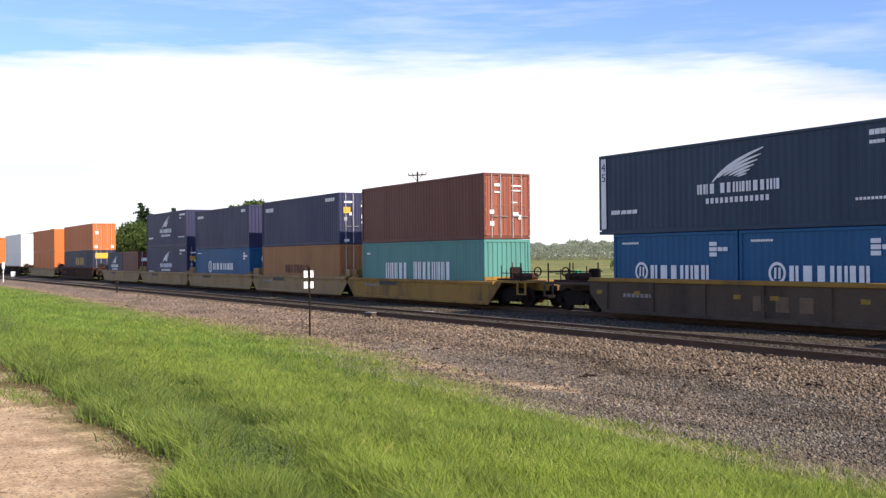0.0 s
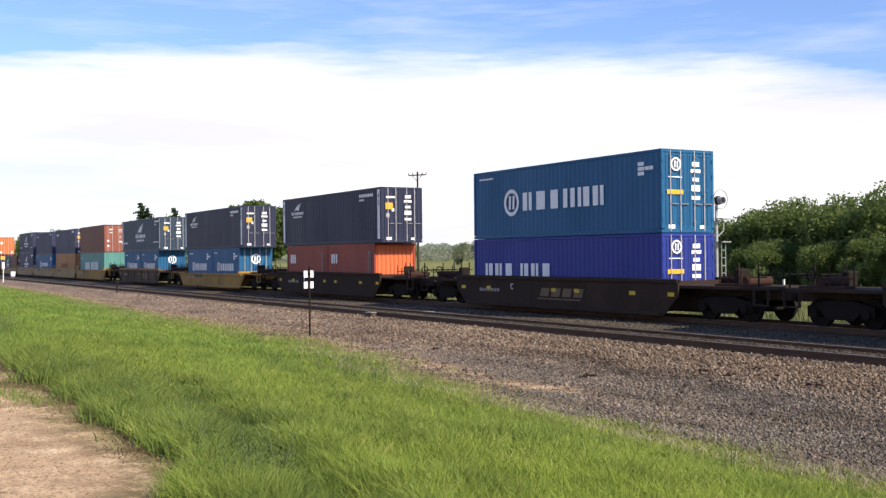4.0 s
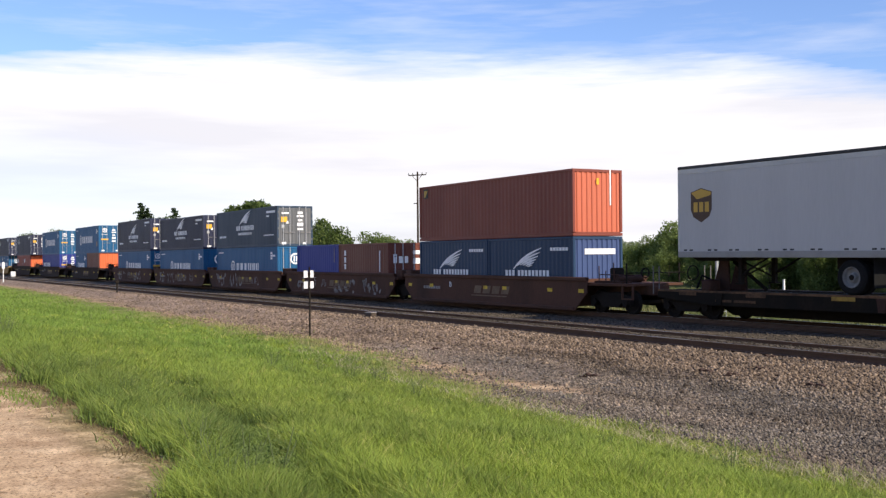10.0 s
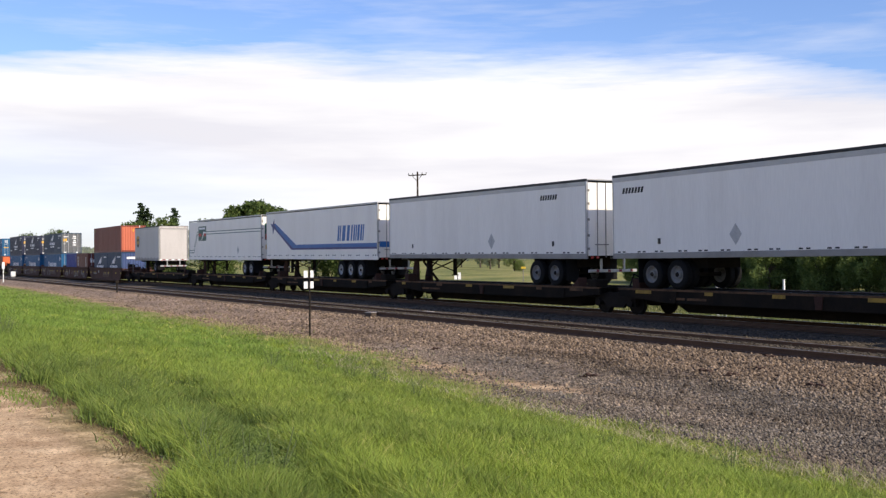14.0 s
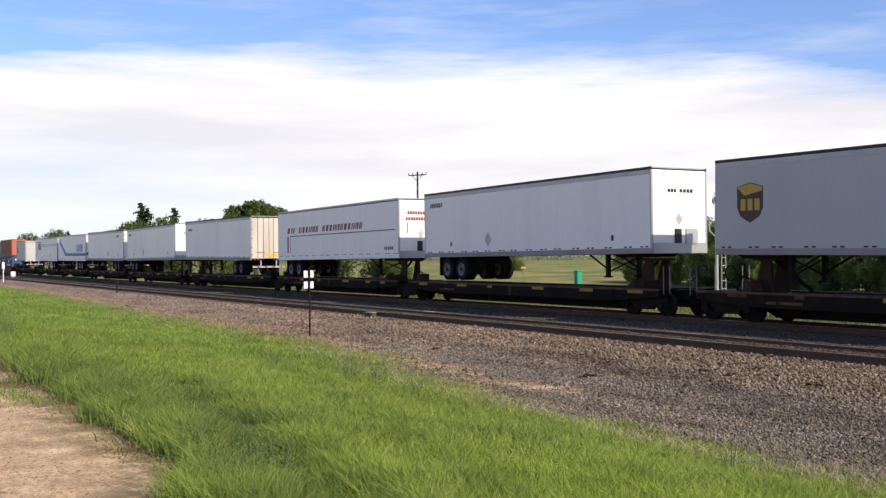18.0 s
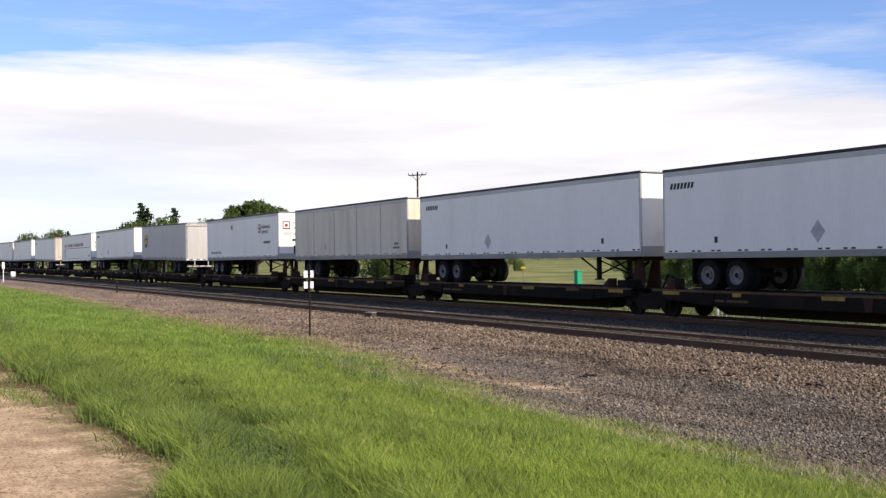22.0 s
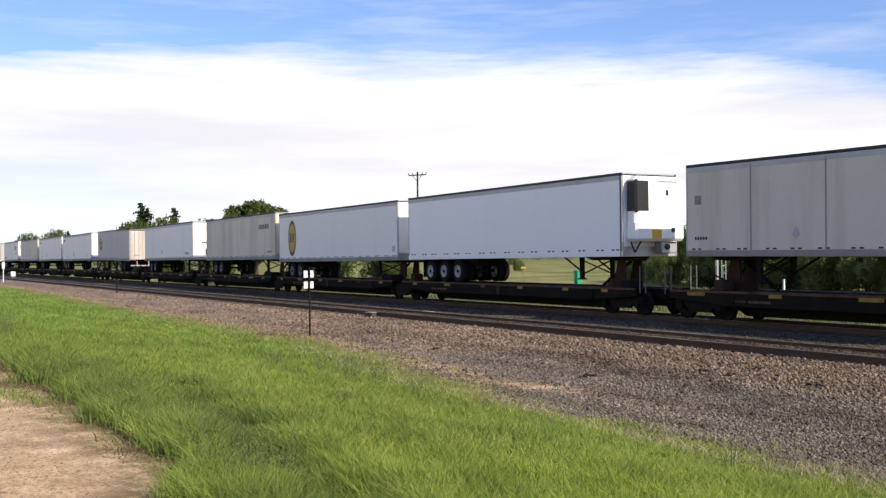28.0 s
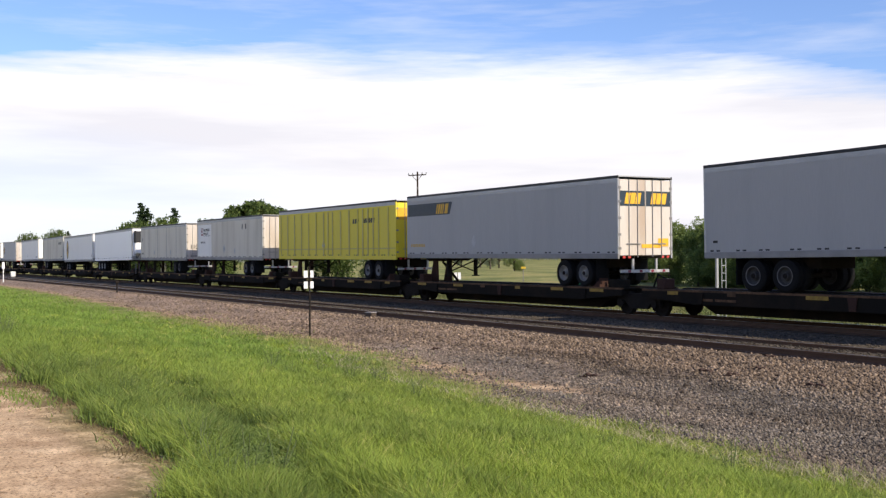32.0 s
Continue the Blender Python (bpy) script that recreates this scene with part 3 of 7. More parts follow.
def containers():
    top = WELL + LO + 0.02
    R40, R40U, R20 = m_ring_word(3.2, 0.44, 1.27, 4.36, 9.0, 1.05, 1.53), m_ring_word(2.43, 0.56, 1.47, 3.82, 9.35, 1.1, 1.84), m_ring_word(1.19, 0.34, 1.27, 2.0, 4.95, 0.98, 1.5)
    s_door, b_door, p_door = door_labels("slate"), door_labels("blue"), door_labels("plain")
    # far end of the train
    for f0, mt, lab in ((-212.0, ORANGE, "orange"), (-184.0, WHITEP, "white"), (-156.9, ORANGE, "orange")):
        for z in (WELL, WELL + HI + 0.02):
            container(f0, 16.15, HI, z, mt, lab + " long domestic container stacked on a well car", "panel")
    container(-134.2, 16.15, HI, WELL + HI + 0.02, ORANGE, "bright orange domestic container stacked on a blue one", "doors", marks=[m_end_bars((0.2, 0.2, 0.3, 0.3, MARKW), (1.9, 0.2, 0.3, 0.3, MARKW), (0.25, 1.7, 0.35, 0.35, MARKW))])
    container(-134.2, 16.15, HI, WELL, NAVY, "dark blue domestic container with yellow marks in ribbed well car", "doors", marks=[m_bars((7.0, 1.3, 4.5, 0.8, 4, GOLD)), m_end_bars((0.25, 2.0, 1.9, 0.6, MARKY))])
    container(-110.9, C20, LO, WELL, SLATE, "short slate-blue container low in a well car", "panel", marks=[m_wing(1.6, 1.1, 2.9, False)])
    container(-104.75, C20, LO, WELL, MAROON, "short maroon container low in a well car", "doors", marks=[m_end_bars((0.3, 1.7, 1.7, 0.3, MARKW))])
    wing40 = m_wing(4.37, 1.17, 3.55)
    container(-95.4, C40, HI, WELL + HI + 0.02, PURPLENAVY, "dark navy shipping container stacked over another one", "panel", marks=[wing40])
    container(-95.4, C40, HI, WELL, PURPLENAVY, "dark navy shipping container low in a tan well car", "doors", marks=[wing40, s_door])
    container(-80.8, C40, HI, top, PURPLENAVY, "dark navy shipping container stacked over a blue one", "panel", marks=[m_bars((0.6, 2.3, 1.5, 0.2, 6, MARKW), (-1.6, 2.45, 0.9, 0.2, 4, MARKW))])
    container(-80.8, C40, LO, WELL, HBLUE, "bright blue shipping container low in a tan well car", "panel", marks=[R40, m_ring_end])
    container(-66.1, C40, HI, top, PURPLENAVY, "dark navy shipping container stacked over an orange one", "doors", marks=[m_bars((0.7, 2.2, 1.4, 0.25, 6, MARKW), (-1.9, 2.45, 1.3, 0.2, 5, MARKW)), s_door])
    container(-66.1, C40, LO, WELL, paint("paint_rust_orange", (0.37, 0.155, 0.05), 0.4), "rusty orange shipping container low in a tan well car", "doors", marks=[m_bars((4.0, 0.95, 3.8, 0.5, 8, MAROON))])
    container(-51.0, C40, HI, top, MAROON, "maroon shipping container stacked over a sea-green one", "doors", paint("paint_maroon_door_sunlit", (0.30, 0.095, 0.06), 0.4), marks=[p_door])
    container(-51.0, C40, LO, WELL, TEAL, "sea-green shipping container with white block lettering", "panel", marks=[m_bars((2.76, 0.68, 2.4, 0.9, 5, MARKW), (5.73, 0.72, 3.6, 0.9, 8, MARKW), (0.6, 2.0, 0.4, 0.1, 3, MARKW))])
    # long boxes over pairs of short ones
    for f0, mt, mk in ((-30.85, SLATE, m_wing(5.12, 1.2, 3.52)), (-9.85, NAVY, m_wing(1.5, 1.85, 1.9, False)), (11.3, NAVY, m_wing(1.5, 1.85, 1.9, False))):
        container(f0, C45, HI, top, mt, "long dark blue container overhanging the short ones beneath", "doors", marks=[mk, m_45, s_door] + ([m_bars((-2.6, 2.45, 1.7, 0.16, 8, MARKW), (-2.6, 2.25, 0.6, 0.1, 4, MARKW))] if mt is NAVY else []))
    for f0 in (-30.05, -9.1):
        container(f0, C20, LO, WELL, HBLUE, "short blue container with white ring emblem", "doors", marks=[R20])
        container(f0 + 6.13, C20, LO, WELL, HBLUE, "short blue container with white ring emblem", "panel" if f0 < -20 else "doors", marks=[R20, m_ring_end])
    for k, f0 in enumerate((12.0, 18.13)):
        container(f0, C20, LO, WELL, REDBR, "short red-brown container with white block letters", "panel", paint("paint_red_end_sunlit", (0.68, 0.15, 0.05), 0.2), marks=[m_bars((0.58, 1.53, 0.9, 0.52, 3, MARKW), (-0.7, 0.5, 0.1, 1.7, 1, FADED), (-0.5, 0.5, 0.1, 1.7, 1, FADED))])
    container(34.1, C40, HI, top, HBLUE, "blue shipping container with white ring emblem, stacked", "doors", marks=[R40U, b_door])
    container(34.1, C40, LO, WELL, CBLUE, "deep blue shipping container with large white letters", "doors", marks=[m_bars((0.93, 1.03, 2.3, 0.52, 3, MARKW), (3.6, 1.03, 2.3, 0.52, 3, MARKW)), b_door])
    container(56.3, C40, HI, top, HBLUE, "blue shipping container with white ring emblem, stacked", "doors", marks=[R40U, b_door, m_bars((-1.0, 0.7, 0.3, 0.5, 1, GOLD))])
    container(56.3, C20, LO, WELL, HBLUE, "short blue container low in a brown well car", "doors", marks=[R20])
    container(62.43, C20, LO, WELL, MAROON, "short maroon container with a sunlit-coloured ribbed end", "panel", paint("paint_red_end_sunlit", (0.68, 0.15, 0.05), 0.2))
    # the articulated set of five brown wells
    for k, f0 in enumerate((77.2, 92.62, 108.05)):
        h = HI if k == 0 else LO
        container(f0, C40, h, top, (NAVY, NAVY, SLATE)[k], "dark navy shipping container with white wing emblem", "doors", DOORGREY if k == 2 else None, marks=[m_wing(4.37, 1.17, 3.55), s_door])
        container(f0, C40, LO, WELL, HBLUE, "blue shipping container low in a brown well car", ("doors", "panel", "doors")[k], marks=[R40, b_door if k == 0 else m_ring_end])
    container(123.5, C20, LO, WELL, CBLUE, "short deep blue container low in a brown well car", "panel", marks=[m_bars((-0.6, 1.6, 0.1, 0.8, 1, FADED))])
    container(129.6, C20, LO, WELL, MAROON, "short maroon container with white upright letters", "doors", marks=[m_bars((0.75, 1.95, 0.3, 0.29, 1, MARKW), (0.75, 1.58, 0.3, 0.29, 1, MARKW), (0.75, 1.21, 0.3, 0.29, 1, MARKW), (-1.0, 1.1, 0.12, 1.1, 1, MARKW)), m_end_bars((0.3, 1.55, 0.2, 0.45, MARKW), (0.62, 1.55, 0.24, 0.35, MARKW), (0.96, 1.55, 0.2, 0.35, MARKW), (1.45, 2.0, 0.7, 0.2, MARKW), (1.45, 1.5, 0.6, 0.3, MARKW))])
    container(139.0, C40, LO, top, OXIDE, "red-brown shipping container, plain sides, ribbed end coloured as sunlit", "panel", paint("paint_maroon_end_sunlit", (0.52, 0.14, 0.075), 0.2), marks=[m_square, m_end_bars((1.8, 1.2, 0.06, 1.4, MARKW), (1.15, 2.0, 0.12, 0.25, MARKY))])
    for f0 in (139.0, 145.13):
        container(f0, C20, LO, WELL, DEEPNAVY, "short navy container with white wing emblem", "panel", paint("paint_navy_end_sunlit", (0.05, 0.08, 0.19), 0.2), marks=[m_wing(1.35, 0.98, 3.2, False), m_bars((-1.5, 2.05, 1.2, 0.13, 6, MARKW)), m_end_bars((0.55, 1.9, 1.5, 0.22, MARKW))])


# ---- running gear ----
WHEELS = []


def truck():
    """A two-axle truck; its wheelsets turn."""
    ob = new("truck")
    for s in (-1, 1):
        y = s * 1.0
        sh = Shape().prism([(-1.15, 0.30), (-1.15, 0.62), (-0.45, 0.78), (0.45, 0.78), (1.15, 0.62), (1.15, 0.30), (0.75, 0.52), (0.45, 0.24), (-0.45, 0.24), (-0.75, 0.52)], y - 0.07, y + 0.07)
        part("side_frame", sh, DARKMET, ob)
        for x in (-0.9, 0.9):
            part("bearing_cap", Shape().lathe((x, y + s * 0.09, 0.42), [(-0.06, 0.15), (0.03, 0.14), (0.06, 0.08)], 10), DARKMET, ob)
        for x in (-0.2, 0.0, 0.2):
            part("spring", Shape().tube((x, y, 0.27), (x, y, 0.6), 0.075, n=8), DARKMET, ob)
    part("bolster", Shape().box(-0.22, 0.22, -1.05, 1.05, 0.55, 0.78, 0.03), DARKMET, ob)
    for x in (-0.9, 0.9):
        sh = Shape().tube((0, -0.98, 0), (0, 0.98, 0), 0.085, n=10)
        for s in (-1, 1):
            sh.lathe((0, s * 0.75, 0), [(-0.065 * s, 0.45), (-0.03 * s, 0.45), (-0.02 * s, 0.42), (0.065 * s, 0.418), (0.06 * s, 0.37), (0.01 * s, 0.33), (0.02 * s, 0.14), (0.07 * s, 0.11)], 24)
        w = part("wheelset", sh, DARKMET, ob)
        w.location = (x, 0, 0.42)
        WHEELS.append(w)
    return ob


TRUCK = []


def add_truck(car, x):
    if not TRUCK:
        TRUCK.append(truck())
        t = TRUCK[0]
        t.parent, t.location = car, (x, 0, 0)
        return t
    t = copy_thing(TRUCK[0], pose(x, 0, 0))
    t.parent = car
    WHEELS.extend(o for o in t.children if o.name.startswith("wheelset"))
    return t


def well_car(start, length, well0, well1, mat, style, label, trucks, letter="", graffiti=0, ends=(True, True)):
    """One well: deep side walls, end platforms over the trucks. x from the leading end; y from the middle."""
    rnd = random.Random(int(start * 10))
    ob = thing("well_car", label, "well car", "well cars of the train")
    yo, top, bot = 1.42, 1.30, 0.07
    if mat is DULLYEL or mat is TANCAR:
        top = 1.04
    for s in (-1, 1):
        wall = Shape()
        if style == "slope":
            poly = [(well0 - 1.5, 0.95), (well0 - 1.5, top), (well1 + 1.5, top), (well1 + 1.5, 0.95), (well1 + 0.5, bot), (well0 - 0.5, bot)]
        else:
            poly = [(well0 - 1.0, 0.75), (well0 - 1.0, top), (well1 + 1.0, top), (well1 + 1.0, 0.75), (well1 + 0.25, bot), (well0 - 0.25, bot)]
        wall.prism(poly, s * yo - 0.03, s * yo + 0.03)
        w = part("side_wall", wall, mat, ob)
        part("top_chord", Shape().box(well0 - 1.0, well1 + 1.0, s * yo - 0.09, s * yo + 0.09, top - 0.12, top + 0.03, 0.02), {"ribbed": BROWNCAR, "stiff": DULLYEL}.get(style, mat), w)
        part("bottom_chord", Shape().box(well0 - 0.2, well1 + 0.2, s * yo - 0.08, s * yo + 0.08, bot - 0.02, bot + 0.12, 0.02), mat, w)
        if style in ("ribbed", "stiff"):
            n = 20 if style == "ribbed" else 5
            for i in range(n + 1):
                x = well0 + (well1 - well0) * i / n
                part("stiffener", Shape().box(x - 0.06, x + 0.06, s * (yo + 0.065) - 0.035, s * (yo + 0.065) + 0.035, bot + 0.1, top - 0.12), mat, w)
        if s < 0:
            y = -yo - 0.036
            for x in ([well0 - 0.6, well1 + 0.5] + [well0 + (well1 - well0) * q for q in (0.12, 0.5, 0.62, 0.88)]):
                part("reflector", Shape().box(x, x + 0.32, y - 0.004, y + 0.004, 0.74, 0.88), YREF if style == "plain" else DULLMARK, ob)
            if letter:
                words(letter, 0.34, MARKW, ob, (well0 + 3.3, y - 0.004, 0.78), "side", width=0.2)
            rows = Shape()
            for i in range(7):
                rows.box(well0 + 0.9 + i * 0.23, well0 + 1.07 + i * 0.23, y - 0.003, y + 0.004, 0.66, 0.79)
            part("marking", rows, FADED, ob)
            if style == "plain" and letter != "A" or graffiti:
                rows = Shape()
                for i in range(4):
                    a = well0 + 5.4 + i * 0.72
                    rows.prism([(a, 0.55), (a + 0.55, 0.55), (a + 0.67, 0.88), (a + 0.12, 0.88)], y - 0.003, y + 0.004)
                rows.box(well0 + 5.2, well0 + 8.0, y - 0.003, y + 0.004, 0.43, 0.48)
                part("lettering", rows, GOLDFADE, ob)
            if style == "slope":
                part("number_panel", Shape().box(well0 + 2.6, well0 + 4.5, y - 0.004, y + 0.004, top - 0.30, top - 0.13), MARKK, ob)
            if graffiti:
                # loose tags, and large rounded letters that overlap
                g, h = Shape(), Shape()
                x = well0 + rnd.uniform(0.6, 1.4)
                while x < well1 - 2.6:
                    big = rnd.random() < 0.55
                    k = rnd.uniform(0.34, 0.46) if big else rnd.uniform(0.14, 0.22)
                    for _ in range(rnd.randint(3, 5)):
                        for _ in range(3 if big else 2):
                            t0, span = rnd.uniform(0, 6.3), rnd.uniform(0.8, 2.2) if big else rnd.uniform(1.6, 3.6)
                            cx, cz, rx, rz = x + rnd.uniform(-0.14, 0.14), (0.62 if big else 0.66) + rnd.uniform(-0.1, 0.1), k * rnd.uniform(0.3, 0.8), k * rnd.uniform(0.6, 1.0)
                            pts = [(cx + rx * math.cos(t0 + span * i / 7), cz + rz * math.sin(t0 + span * i / 7) + 0.05 * math.sin(i * 2.0)) for i in range(8)]
                            ribbon(g if rnd.random() < (0.75 if graffiti > 1 else 0.5) else h, pts, rnd.uniform(0.08, 0.17) if big else 0.035, 0.12 if big else 0.7, y - 0.002, y + 0.004)
                        x += k * 1.35
                    x += rnd.uniform(0.3, 1.3) if graffiti > 1 else rnd.uniform(0.9, 2.2)
                tagged(part("spray_paint", g, SPRAY, ob), kind="stuff")
                tagged(part("faded_spray_paint", h, FADED, ob), kind="stuff")
            if style == "stiff" and mat is RUSTCAR:
                g = Shape()
                for a in (well0 + 7.0, well0 + 7.9, well0 + 8.8):
                    g.box(a, a + 0.52, y - 0.003, y + 0.004, 0.40, 0.86)
                part("lettering", g, GOLDFADE, ob)
    part("well_floor", Shape().box(well0, well1, -1.3, 1.3, 0.20, 0.28), mat, ob)
    for s, e0, e1 in ((0, 0.0, well0 - 0.1), (1, well1 + 0.1, length)):
        deck = part("end_platform", Shape().box(e0 + 0.35, e1 - 0.0, -1.35, 1.35, 1.02, 1.12, 0.01) if not s else Shape().box(e0, e1 - 0.35, -1.35, 1.35, 1.02, 1.12, 0.01), mat, ob)
        part("end_sill", Shape().box(e0, e1, -0.35, 0.35, 0.70, 1.02), mat, ob)
        part("bulkhead", Shape().box(e1 - 0.1, e1, -1.4, 1.4, 0.28, 1.25) if not s else Shape().box(e0, e0 + 0.1, -1.4, 1.4, 0.28, 1.25), mat, ob)
        xe = (e0 + 0.45) if not s else (e1 - 0.45)
        if ends[s]:
            for y in (-1.25, 1.25):
                part("grab_iron", Shape().tube((xe, y, 1.1), (xe, y, 1.85), 0.03, n=6).tube((xe, y, 1.5), (xe + 0.3, y, 1.5), 0.02, n=6), DARKMET, ob)
            part("handrail", Shape().tube((xe, -1.25, 1.5), (xe, 1.25, 1.5), 0.018, n=6), DARKMET, ob)
            part("walkway", Shape().box(xe + 0.3, xe + 1.9, -1.2, -0.75, 1.12, 1.20) if not s else Shape().box(xe - 1.9, xe - 0.3, -1.2, -0.75, 1.12, 1.20), HITCH, ob)
            part("brake_wheel", Shape().lathe((xe + 0.2, -0.55, 1.5), [(-0.02, 0.19), (0.02, 0.19), (0.02, 0.15), (-0.02, 0.15), (-0.02, 0.19)], 16, "x", False), DARKMET, ob)
            part("air_tank", Shape().tube((xe + 0.9, -1.0, 1.32), (xe + 0.9, 0.1, 1.32), 0.15, n=12) if not s else Shape().tube((xe - 0.8, -1.0, 1.28), (xe - 0.8, 0.1, 1.28), 0.15, n=12), HITCH, ob)
            part("brake_valve", Shape().box(xe + 0.55, xe + 0.85, 0.3, 0.75, 1.12, 1.62, 0.05) if not s else Shape().box(xe - 1.4, xe - 1.1, -0.9, -0.4, 1.12, 1.68, 0.05), DARKMET, ob)
            for q, hh in ((0.75, 0.5), (1.15, 0.75), (1.6, 0.45), (2.0, 0.62)):
                xx = xe + q if not s else xe - q
                part("stanchion", Shape().tube((xx, -1.2 + 0.3 * (q > 1.1), 1.1), (xx, -1.2 + 0.3 * (q > 1.1), 1.12 + hh), 0.022, n=5), HITCH, ob)
            part("crossbar", Shape().tube((xe, -0.9, 1.42), (xe + (2.0 if not s else -2.0), -0.9, 1.42), 0.02, n=5), HITCH, ob)
            part("side_step", Shape().box(xe - 0.1, xe + 0.5, -1.42, -1.34, 0.55, 0.6).box(xe - 0.1, xe - 0.06, -1.42, -1.34, 0.6, 1.05).box(xe + 0.46, xe + 0.5, -1.42, -1.34, 0.6, 1.05), mat, ob)
            part("coupler", Shape().box((e0 - 0.2) if not s else e1 - 0.4, (e0 + 0.4) if not s else e1 + 0.2, -0.14, 0.14, 0.68, 0.92, 0.03), DARKMET, ob)
        else:
            part("valve_box", Shape().box(xe - 0.3, xe + 0.25, -1.2, -0.5, 1.12, 1.5, 0.03), mat, ob)
            part("brake_stand", Shape().box(xe - 0.2, xe + 0.2, 0.1, 0.9, 1.12, 1.7, 0.03), mat, ob)
    for x in trucks:
        add_truck(ob, x)
    MOVING.append((ob, start, LINE_Y, 0.0, 0.0))
    return ob


def well_cars():
    # single wells, the far end first
    for k, c0 in enumerate((-203.9, -175.9, -148.85, -126.1)):
        style, mat = (("stiff", BLACKCAR), ("stiff", BLACKCAR), ("slope", TANCAR), ("ribbed", BROWNCAR))[k]
        well_car(c0 - 11.2, 22.4, 2.95, 19.45, mat, style, "long single well car carrying stacked domestic boxes", (1.6, 20.8))
    # tan articulated set of five
    fronts = (-110.9, -95.4, -80.8, -66.1, -51.0)
    for k, f0 in enumerate(fronts):
        a = f0 - (3.3 if k == 0 else 1.45)
        b = f0 + C40 + (3.3 if k == 4 else 1.45)
        tr = [1.6] if k == 0 else [0.0]
        if k == 4:
            tr.append(b - a - 1.6)
        well_car(a, b - a, f0 - a - 0.1, f0 + C40 - a + 0.1, TANCAR if k < 4 else DULLYEL, "slope", "tan articulated well car unit, rusty and stained", tr, ends=(k == 0, k == 4))
    # three single wells
    for k, (f0, mat, style) in enumerate(((-30.05, RUSTCAR, "stiff"), (-9.1, DULLYEL, "slope"), (12.0, DARKCAR, "plain"))):
        lab = ("rusty single well car with tan top chord", "weathered yellow single well car", "dark brown single well car")[k]
        well_car(f0 - 4.45, 21.1, 4.35, 16.75, mat, style, lab, (1.9, 19.2), "A" if k == 2 else "")
    for k, f0 in enumerate((34.1, 56.3)):
        well_car(f0 - 4.9, 21.9, 4.8, 17.1, DARKCAR, "plain", "dark brown single well car with yellow reflectors", (2.1, 19.8), "C" if k == 0 else "")
    # brown articulated set of five
    fronts = (77.2, 92.62, 108.05, 123.5, 139.0)
    for k, f0 in enumerate(fronts):
        a = f0 - (3.4 if k == 0 else 1.65)
        b = f0 + C40 + (3.6 if k == 4 else 1.6)
        tr = [1.6] if k == 0 else [0.0]
        if k == 4:
            tr.append(b - a - 1.6)
        well_car(a, b - a, f0 - a - 0.1, f0 + C40 - a + 0.1, BROWNCAR, "plain", "brown articulated well car unit with spray paint", tr, ("A", "", "", "C", "B")[k], (1, 2, 1, 2, 0)[k], (k == 0, k == 4))


